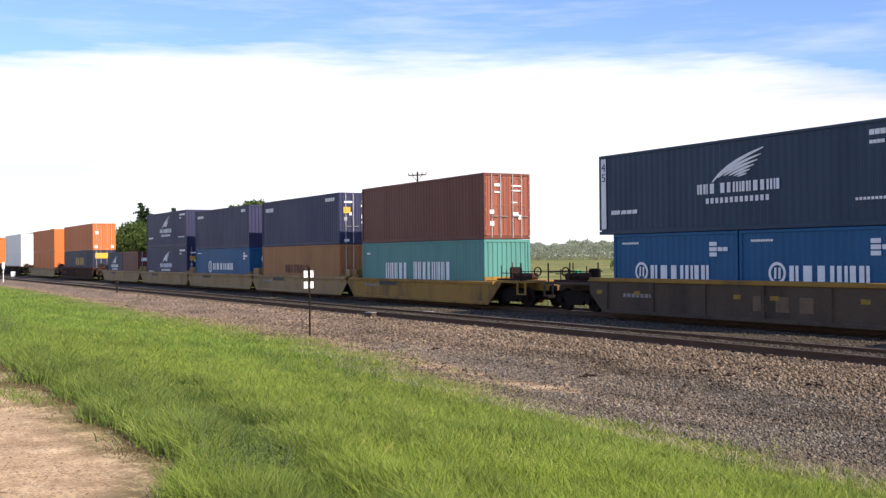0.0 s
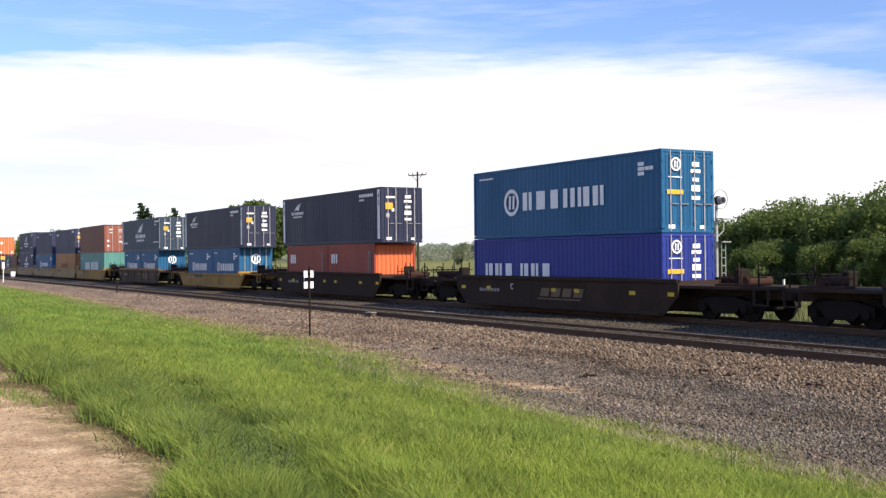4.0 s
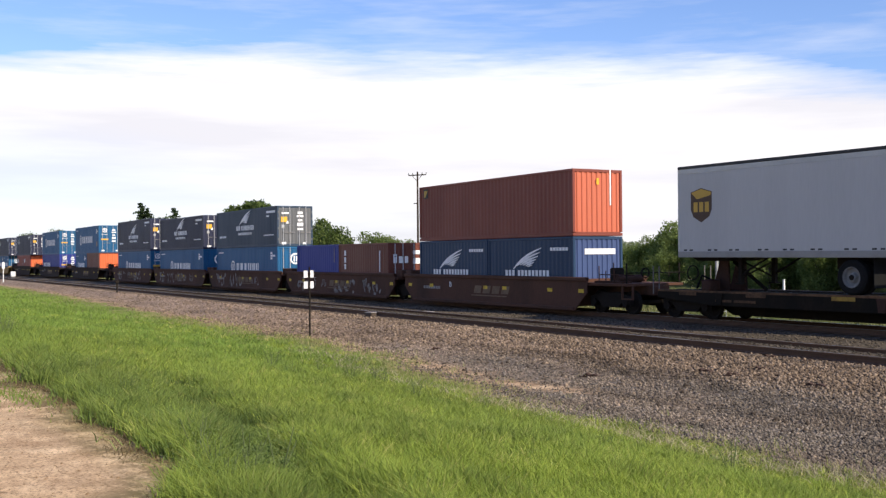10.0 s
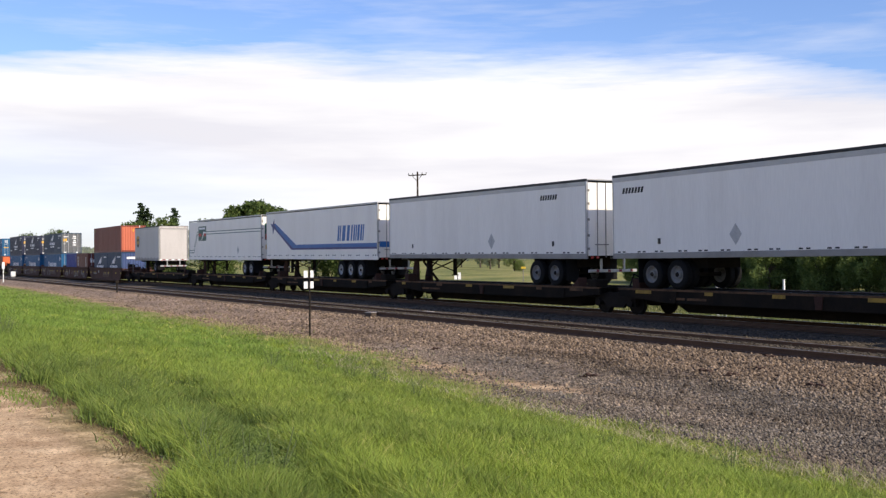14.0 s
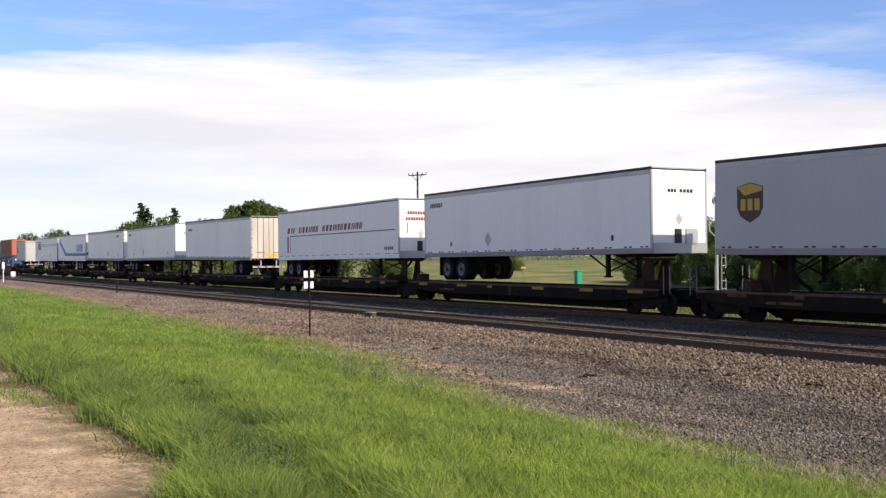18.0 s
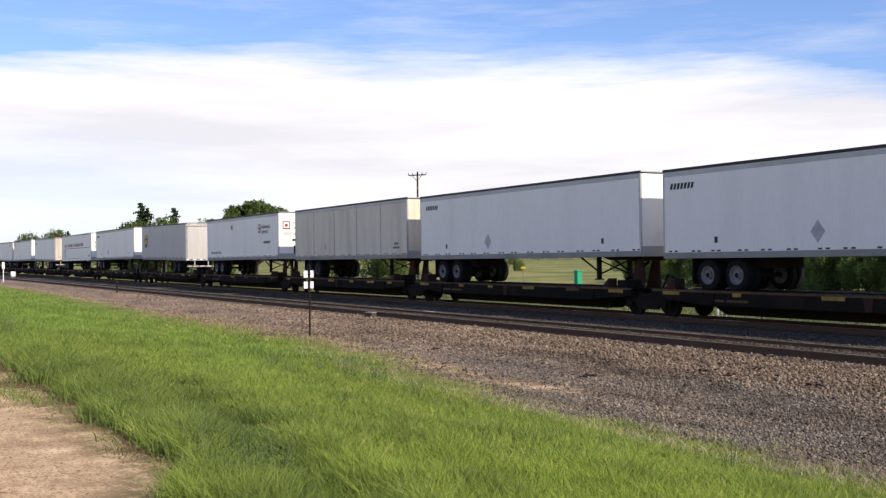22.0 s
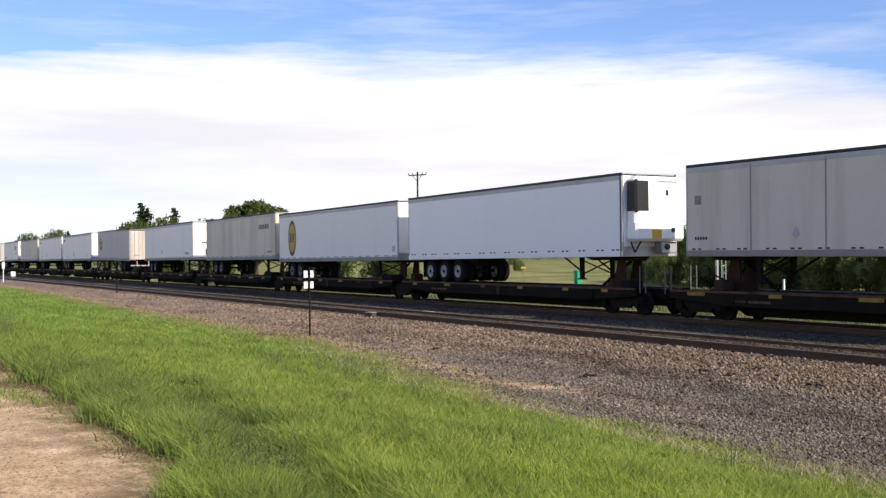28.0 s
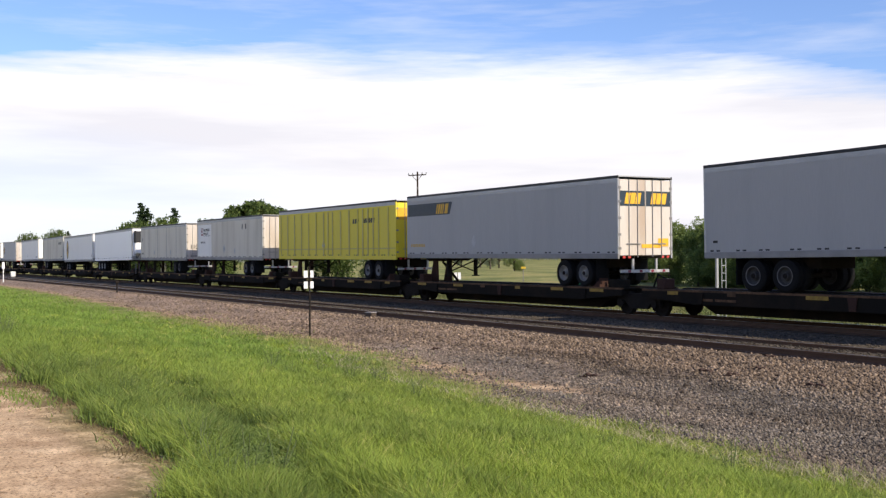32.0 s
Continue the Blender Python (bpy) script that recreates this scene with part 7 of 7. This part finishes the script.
    dead = (rng.uniform(0, 1, len(x)) < 0.75 * (1 - smooth(road_edge(x), road_edge(x) + 0.35, y)))[:, None]
    tint = np.where(dead, np.array([0.15, 0.10, 0.055]) + f * np.array([0.14, 0.11, 0.06]), tint)
    blades("coarse_grass", "long bent blue-green grass along the dirt road", x, y, rng.uniform(0.09, 0.24, len(x)) * np.where(dead[:, 0], 0.45, 1.0), 0.005 + 0.0007 * np.hypot(x, y), tint, rng, 0.9)
    # matted dead grass on the bare earth between road and bank
    n = 16000
    x = -rng.uniform(6.8, 22.0, n)
    y = road_edge(x) + rng.normal(-0.02, 0.14, n) + 0.10 * np.sin(x * 2.2)
    k = patchy(x * 1.4, y, 1.9) > 0.40
    x, y = x[k], y[k]
    f = rng.uniform(0, 1, (len(x), 1))
    tint = np.array([0.085, 0.06, 0.032]) * (1 - f) + np.array([0.26, 0.20, 0.11]) * f
    blades("dead_grass", "matted brown dead grass along the dirt road", x, y, rng.uniform(0.02, 0.07, len(x)), 0.003 + 0.0004 * np.hypot(x, y), tint, rng, 1.2)
    # bleached straw lying in the grass near the stones
    xs, ys = [], []
    for cx, cy, k, sx in ((-12.6, 9.5, 420, 0.8), (-11.0, 9.8, 320, 0.6), (-9.2, 9.7, 380, 0.7), (-15.0, 9.9, 160, 0.5), (-18.5, 10.2, 220, 0.9), (-22.5, 10.8, 260, 1.2), (-8.2, 10.3, 200, 0.5), (-27.0, 11.9, 220, 1.4)):
        xs.append(rng.normal(cx, sx, k))
        ys.append(rng.normal(cy, 0.3, k))
    x, y = np.concatenate(xs), np.concatenate(ys)
    f = rng.uniform(0, 1, (len(x), 1))
    tint = np.array([0.26, 0.23, 0.13]) * (1 - f) + np.array([0.52, 0.46, 0.30]) * f
    blades("dry_straw", "bleached straw and dead stalks in the grass", x, y, rng.uniform(0.10, 0.26, len(x)), 0.004 + 0.0005 * np.hypot(x, y), tint, rng, 1.1)
    # the field and tall weeds beyond the rails
    n = 60000
    y = rng.uniform(31, 64, n)
    x = -rng.uniform(20, 130, n)
    f = rng.uniform(0, 1, (n, 1))
    tint = (np.array([0.11, 0.14, 0.045]) * (1 - f) + np.array([0.23, 0.225, 0.10]) * f) * (0.55 + 0.55 * patchy(x, y, 0.25))[:, None]
    h = rng.uniform(0.15, 0.4, n)
    tall = (patch(x, y, 0.33) > 0.72) & (y < 44) & (x > -48)
    h = np.where(tall, h * 3.2, h)
    blades("field_grass", "rough meadow and tall weeds beyond the tracks", x, y, h, 0.02 + 0.0006 * np.hypot(x, y), tint, rng)


grass()


STEM = material("green_stems", (0.10, 0.13, 0.045), 0.8, 0.0, (40, 0.2), (5.0, 0.4))


def weeds():
    """Leafy weeds standing out of the grass."""
    rnd = random.Random(21)
    kinds = []
    for i in range(3):
        rng = np.random.default_rng(60 + i)
        c = rng.normal(size=(320, 3)) * np.array([0.15, 0.15, 0.11]) + np.array([0, 0, 0.16])
        c[:, 2] = np.abs(c[:, 2])
        sh = Shape()
        for _ in range(5):
            sh.tube((0, 0, 0), (rnd.uniform(-0.14, 0.14), rnd.uniform(-0.14, 0.14), rnd.uniform(0.25, 0.42)), 0.006, 0.003, 4)
        kinds.append((sh.mesh("stem", STEM), quads("leaves", c, rng.uniform(0.008, 0.017, 320), rng, LEAF)))
    for x, y in ((-21.5, 8.2), (-20.6, 8.9), (-19.8, 8.0), (-18.3, 8.6), (-22.8, 8.8), (-15.2, 8.3), (-14.1, 8.9), (-9.2, 7.4), (-8.2, 8.3), (-12.8, 3.05), (-15.9, 3.3), (-33.1, 32.2), (-33.7, 32.3), (-32.7, 32.4), (-29.4, 32.3), (-29.9, 32.2), (-7.9, 2.55), (-8.0, 2.85), (-8.5, 2.6), (-7.4, 2.65), (-7.6, 2.95), (-8.9, 2.75), (-7.2, 2.4), (-24.3, 3.15), (-25.0, 3.4), (-24.8, 2.9), (-26.2, 3.5), (-27.5, 3.6), (-19.3, 9.6), (-19.9, 9.3), (-18.6, 9.4), (-17.9, 9.7)):
        k = kinds[rnd.randrange(3)]
        ob = thing("weed", "leafy green weed standing out of the grass", "weed", "weeds", at=(x, y, ground_at(x, y) - 0.02))
        q = rnd.uniform(0.7, 1.2) * (2.4 if y > 30 else 1.0)
        ob.rotation_euler, ob.scale = (0, 0, rnd.uniform(0, 6)), (q, q, q)
        part("stem", k[0], BARK, ob)
        part("leaves", k[1], LEAF, ob)


def ground_at(x, y):
    return float(ground_z(np.array(float(x)), np.array(float(y))))


weeds()


# ---- loose stones ----
def stones(name, label, x, y, size, tint, rng, sink=0.3):
    base = np.array([(1, 0, 0), (0, 1, 0), (-1, 0, 0), (0, -1, 0), (0, 0, 0.8), (0, 0, -0.8)], float)
    n = len(x)
    t = rng.uniform(0, 2 * np.pi, n)
    ca, sa = np.cos(t), np.sin(t)
    v = base[None] * rng.uniform(0.55, 1.25, (n, 6, 1)) * size[:, None, None] + rng.normal(0, 0.15, (n, 6, 3)) * size[:, None, None]
    p = np.empty_like(v)
    p[..., 0] = v[..., 0] * ca[:, None] - v[..., 1] * sa[:, None] + x[:, None]
    p[..., 1] = v[..., 0] * sa[:, None] + v[..., 1] * ca[:, None] + y[:, None]
    p[..., 2] = v[..., 2] + (ground_z(x, y) + size * sink)[:, None]
    f = np.array([(0, 1, 4), (1, 2, 4), (2, 3, 4), (3, 0, 4), (1, 0, 5), (2, 1, 5), (3, 2, 5), (0, 3, 5)], np.int32)
    li = (np.arange(n)[:, None, None] * 6 + f[None]).astype(np.int32)
    me = bpy.data.meshes.new(name)
    me.vertices.add(6 * n)
    me.vertices.foreach_set("co", p.astype(np.float32).ravel())
    me.loops.add(24 * n)
    me.loops.foreach_set("vertex_index", li.ravel())
    me.polygons.add(8 * n)
    me.polygons.foreach_set("loop_start", np.arange(0, 24 * n, 3, dtype=np.int32))
    me.update()
    me.validate()
    col = np.ones((n, 6, 4), np.float32)
    col[:, :, :3] = tint[:, None, :]
    a = me.color_attributes.new("tint", "FLOAT_COLOR", "POINT")
    a.data.foreach_set("color", col.ravel())
    me.materials.append(STONE)
    return tagged(new(name, me), label, "stones", kind="stuff")


STONE = tint_material("broken_stone", 0.0, 0.95)


def ballast():
    rng = np.random.default_rng(9)
    n = 330000
    d = 1 / rng.uniform(1 / 110.0, 1 / 11.5, n)
    a = rng.uniform(radians(-84), radians(-33), n)
    x, y = d * np.sin(a), d * np.cos(a)
    k = (y > toe(x) - 0.3 + rng.normal(0, 0.2, n)) & (y < 18.62) & (rng.uniform(0, 1, n) > 0.9 * dusty(x, y))
    x, y, d = x[k], y[k], d[k]
    n = len(x)
    grey = (1 - smooth(14.2, 16.2, y)) * smooth(-36.0, -22.0, x)
    f = rng.uniform(0, 1, (n, 1)) ** 1.6
    brown = np.array([0.080, 0.058, 0.042]) * (1 - f) + np.array([0.285, 0.212, 0.151]) * f
    ash = np.array([0.074, 0.064, 0.054]) * (1 - f) + np.array([0.285, 0.246, 0.205]) * f
    g = (grey * rng.uniform(0.65, 1.0, n) * (0.55 + 0.6 * patchy(x, y, 0.8)).clip(0, 1))[:, None]
    tint = (brown * (1 - g) + ash * g) * tone(x, y)[:, None]
    size = (0.015 + 0.042 * rng.uniform(0, 1, n) ** 1.9) * (1 - 0.33 * grey) * (0.85 + 0.006 * d)
    stones("ballast_stones", "brown and grey crushed stone ballast", x, y, size, tint, rng)
    # coarser lumps strewn over the bed, pale and dark
    n = 3600
    x = -rng.uniform(7.0, 42.0, n)
    y = rng.uniform(11.2, 18.4, n)
    k = (y > toe(x) + 0.1) & (patchy(x * 0.7, y, 1.4) > 0.42)
    x, y = x[k], y[k]
    f = rng.choice([0.0, 0.0, 0.08, 0.3, 0.6, 0.8], (len(x), 1))
    tint = (np.array([0.045, 0.034, 0.026]) * (1 - f) + np.array([0.36, 0.275, 0.20]) * f) * tone(x, y)[:, None]
    stones("strewn_lumps", "larger pale and dark stones strewn over the ballast", x, y, 0.025 + 0.042 * rng.uniform(0, 1, len(x)) ** 2.2, tint, rng, 0.1)
    n = 15000
    x = -rng.uniform(8, 80, n)
    y = np.where(rng.uniform(0, 1, n) < 0.28, rng.uniform(18.86, 20.0, n), rng.uniform(20.6, 24.6, n))
    f = rng.uniform(0, 1, (n, 1)) ** 1.5
    stones("dark_ballast_stones", "dark oily ballast between the two tracks", x, y, rng.uniform(0.02, 0.04, n), (np.array([0.045, 0.037, 0.028]) * (1 - f) + np.array([0.16, 0.132, 0.102]) * f) * np.where(y < 20.3, 0.55, 1.0)[:, None], rng)
    n = 5000
    x = -rng.uniform(5.5, 22, n)
    y = rng.uniform(0.2, 2.9, n)
    f = rng.uniform(0, 1, (n, 1)) ** 7
    stones("road_pebbles", "small pale pebbles on the dirt road", x, y, 0.002 + 0.013 * rng.uniform(0, 1, n) ** 4, np.array([0.24, 0.165, 0.10]) * (1 - f) + np.array([0.50, 0.38, 0.26]) * f, rng)


ballast()


# ---- things beside the line ----
def marker_sign():
    x, y = -33.35, 14.1
    z = ground_at(x, y)
    ob = thing("marker_sign", "thin steel post with four white square plates", "sign", at=(x, y, z - 0.05))
    part("post", Shape().box(-0.03, 0.03, -0.02, 0.02, 0, 2.45 + 0.05), DARKMET, ob)
    for a in (-0.275, 0.05):
        for b in (1.76, 2.13):
            part("plate", Shape().add([(a * 0.5, -0.03 + a * -0.87, b), (a * 0.5 + 0.11, -0.03 - (a * 0.87 + 0.19), b), (a * 0.5 + 0.11, -0.03 - (a * 0.87 + 0.19), b + 0.24), (a * 0.5, -0.03 - a * 0.87, b + 0.24)], [(0, 1, 2, 3)]).box(-0.001, 0.001, -0.001, 0.001, b, b + 0.01), POSTW, ob)
    return ob


def signal_mast():
    x, y = -33.35, 33.0
    z = ground_at(x, y)
    ob = thing("signal_mast", "grey steel railway signal mast with ladder and round head", "signal", at=(x, y, z))
    h = 4.6 - z
    part("base", Shape().box(-0.35, 0.35, -0.35, 0.35, -0.1, 0.35, 0.03), GALV, ob)
    part("mast", Shape().tube((0, 0, 0.3), (0, 0, h), 0.075, 0.065, 12), GALV, ob)
    # the head looks along the line, turned half away
    head = part("signal_head", Shape().lathe((0.05, 0, h - 0.15), [(-0.16, 0.02), (-0.14, 0.16), (0.0, 0.19), (0.12, 0.19)], 18, "x"), DARKMET, ob)
    part("target_disc", Shape().lathe((0.16, 0.1, h - 0.1), [(-0.012, 0.43), (0.012, 0.43), (0.012, 0.39), (-0.012, 0.39), (-0.012, 0.43)], 28, "x", False), GALV, head)
    part("visor", Shape().lathe((0.2, 0, h - 0.15), [(-0.02, 0.16), (0.22, 0.15), (0.22, 0.14), (-0.02, 0.14)], 16, "x", False), GALV, head)
    for s in (-1, 1):
        part("bracket", Shape().tube((0, 0, h - 1.75), (0.26 * s * 0.6, 0.26 * s, h - 1.45), 0.03, n=6).tube((0.26 * s * 0.6, 0.26 * s, h - 1.45), (0.26 * s * 0.6, 0.26 * s, h - 1.0), 0.03, n=6), GALV, ob)
        part("ladder_rail", Shape().tube((0.20, 0.20 + 0.12 * s, 0.0), (0.20, 0.20 + 0.12 * s, h - 1.95), 0.018, n=6), GALV, ob)
    z = 0.3
    while z < h - 1.9:
        part("rung", Shape().tube((0.20, 0.08, z), (0.20, 0.32, z), 0.014, n=5), GALV, ob)
        z += 0.33
    for z in (h - 1.95, h - 0.95):
        part("platform_bar", Shape().box(-0.05, 0.40, -0.05, 0.46, z, z + 0.04), GALV, ob)
    return ob


def utility_pole():
    x, y = -94.6, 52.0
    z = ground_at(x, y)
    ob = thing("utility_pole", "wooden utility pole with one crossarm", "pole", at=(x, y, z - 0.3))
    h = 11.15 - z - 0.0
    part("shaft", Shape().tube((0, 0, 0), (0, 0, h), 0.14, 0.09, 10), POLEWOOD, ob)
    part("crossarm", Shape().box(-1.05, 1.05, -0.09, 0.01, h - 0.40, h - 0.30), POLEWOOD, ob).rotation_euler = (0, 0, 0.5)
    part("arm_brace", Shape().tube((-0.6, -0.1, h - 0.38), (0, -0.1, h - 0.95), 0.025, n=5).tube((0.6, -0.1, h - 0.38), (0, -0.1, h - 0.95), 0.025, n=5), POLEWOOD, ob).rotation_euler = (0, 0, 0.5)
    part("lower_arm", Shape().box(-0.45, 0.1, -0.08, 0.02, h - 3.3, h - 3.2), POLEWOOD, ob).rotation_euler = (0, 0, 0.5)
    for q in (-0.85, -0.45, 0.45, 0.85):
        part("insulator", Shape().lathe((1.25 * q * math.cos(0.5), 1.25 * q * math.sin(0.5), h - 0.30), [(0, 0.05), (0.06, 0.07), (0.12, 0.04), (0.2, 0.05)], 8, "z"), STEEL, ob)
    return ob


def small_things():
    x, y = -58.8, 45.0
    ob = thing("utility_box", "upright green utility cabinet in the meadow", "cabinet", at=(x, y, ground_at(x, y)))
    green = paint("paint_cabinet_green", (0.02, 0.30, 0.15), 0.2)
    part("body", Shape().box(-0.2, 0.2, -0.2, 0.2, 0, 1.95, 0.03), green, ob)
    part("cap", Shape().box(-0.23, 0.23, -0.23, 0.23, 1.95, 2.05, 0.03), green, ob)
    x, y = -41.0, 45.6
    ob = thing("marker_post", "short white marker post among weeds", "post", at=(x, y, ground_at(x, y)))
    part("shaft", Shape().box(-0.05, 0.05, -0.05, 0.05, 0, 1.62, 0.01), POSTW, ob)
    part("cap", Shape().box(-0.055, 0.055, -0.055, 0.055, 1.62, 1.66, 0.008), POSTW, ob)
    x, y = -75.1, 45.0
    ob = thing("field_marker", "two small white plates on a stake in the meadow", "marker", at=(x, y, ground_at(x, y)))
    h = 0.23 - ground_at(x, y)
    part("shaft", Shape().box(-0.03, 0.03, -0.03, 0.03, 0, h + 0.4), DARKMET, ob)
    for a in (-0.28, 0.03):
        part("plate", Shape().box(-0.012, 0.012, -0.125, 0.125, h, h + 0.58, 0.005), POSTW, ob).matrix_local = pose(0.04 + 0.5 * (a + 0.125), -0.04 + 0.85 * (a + 0.125), 0, 0, 0, -30)
    x, y = -72.8, 50.0
    ob = thing("yellow_marker", "small yellow pipeline marker in the meadow", "marker", at=(x, y, ground_at(x, y)))
    h = 1.02 - ground_at(x, y)
    part("shaft", Shape().box(-0.025, 0.025, -0.025, 0.025, 0, h + 0.2), GRAB, ob)
    part("plate", Shape().box(-0.02, 0.02, -0.18, 0.18, h + 0.05, h + 0.21, 0.006), YREF, ob).matrix_local = pose(0.04, 0, 0, 0, 0, -30)
    x, y = -132.0, 17.4
    ob = thing("line_post", "slim line-side post with a white upper board", "post", at=(x, y, ground_at(x, y)))
    part("shaft", Shape().box(-0.045, 0.045, -0.045, 0.045, 0, 2.3, 0.01), POSTW, ob)
    part("board", Shape().box(0.05, 0.075, -0.15, 0.15, 1.55, 2.35, 0.008), POSTW, ob)
    x, y = -160.9, 22.5
    ob = thing("relay_box", "small white relay box beside the far track", "box", at=(x, y, ground_at(x, y)))
    part("body", Shape().box(-0.3, 0.3, -0.3, 0.3, 0.1, 0.82, 0.04), POSTW, ob)
    part("foot", Shape().box(-0.2, 0.2, -0.2, 0.2, 0.0, 0.12), GALV, ob)
    x, y = -76.5, 17.6
    ob = thing("stake", "thin dark stake standing in the ballast", "stake", at=(x, y, ground_at(x, y)))
    part("shaft", Shape().box(-0.05, 0.05, -0.05, 0.05, 0, 0.85, 0.01), DARKMET, ob)
    part("head", Shape().box(-0.12, 0.12, -0.12, 0.12, 0.7, 0.9, 0.02), DARKMET, ob)
    for x, y in ((-37.3, 18.35), (-36.2, 20.35)):
        ob = thing("rail_box", "small grey junction box against the siding rail", "junction box", "junction boxes", at=(x, y, -0.19))
        part("body", Shape().box(-0.28, 0.28, -0.12, 0.12, 0, 0.16, 0.03), TIE, ob)
        part("lid", Shape().box(-0.3, 0.3, -0.13, 0.13, 0.16, 0.19, 0.01), FADED, ob)
    rnd = random.Random(4)
    scrap = material("rotten_scrap", (0.050, 0.026, 0.017), 0.9, 0.0, (25, 0.3), (3.0, 0.5), 0.01)
    for x, y, w in ((-18.27, 14.33, 0.19), (-16.35, 15.81, 0.16), (-15.54, 15.78, 0.14), (-15.54, 16.6, 0.15), (-13.44, 15.77, 0.21), (-16.92, 18.35, 0.15), (-15.84, 18.3, 0.14), (-26.6, 15.2, 0.13)):
        ob = thing("scrap_tie", "dark rotten scrap of old timber on the ballast", "timber scrap", "timber scraps", at=(x, y, ground_at(x, y) - 0.01))
        ob.rotation_euler = (0, 0, 0.55 + rnd.uniform(-0.3, 0.3))
        part("timber", Shape().prism([(-w, 0), (w, 0), (w * 0.9, 0.04), (w * 0.35, 0.075), (-w * 0.2, 0.05), (-w * 0.6, 0.085), (-w * 0.95, 0.03)], -0.06, 0.06), scrap, ob)
        part("splinter", Shape().prism([(-w * 1.4, 0.0), (w * 0.4, 0.0), (w * 0.1, 0.035), (-w * 1.3, 0.02)], -0.12, -0.075), scrap, ob)


marker_sign()
signal_mast()
utility_pole()
small_things()


# ---- movement ----
def run(t):
    """How far the train has gone at t seconds: it slows very slightly."""
    return 18.484 * t - 0.012 * t * t


def motions():
    times = (0.0, 4.0, 8.0, 12.0, 16.0, 20.0, 24.0, 28.0, 32.0)
    for ob, x, y, z, tilt in MOVING:
        walk(ob, [(t, pose(x - run(t), y, z, 0, tilt, 0)) for t in times])
    # the wheels turn with the distance run; all leading and all trailing wheelsets share their keys
    done = {}
    for w in WHEELS:
        k = w.location.x > 0
        if k not in done:
            loc = w.location.copy()
            walk(w, [(i / 30, pose(loc.x, loc.y, loc.z, 0, -math.degrees(run(i / 30) / 0.42), 0)) for i in range(961)])
            done[k] = w
        else:
            src = done[k].animation_data
            w.rotation_mode = "QUATERNION"
            keys = w.animation_data_create()
            keys.action = src.action
            keys.action_slot = src.action_slot


motions()
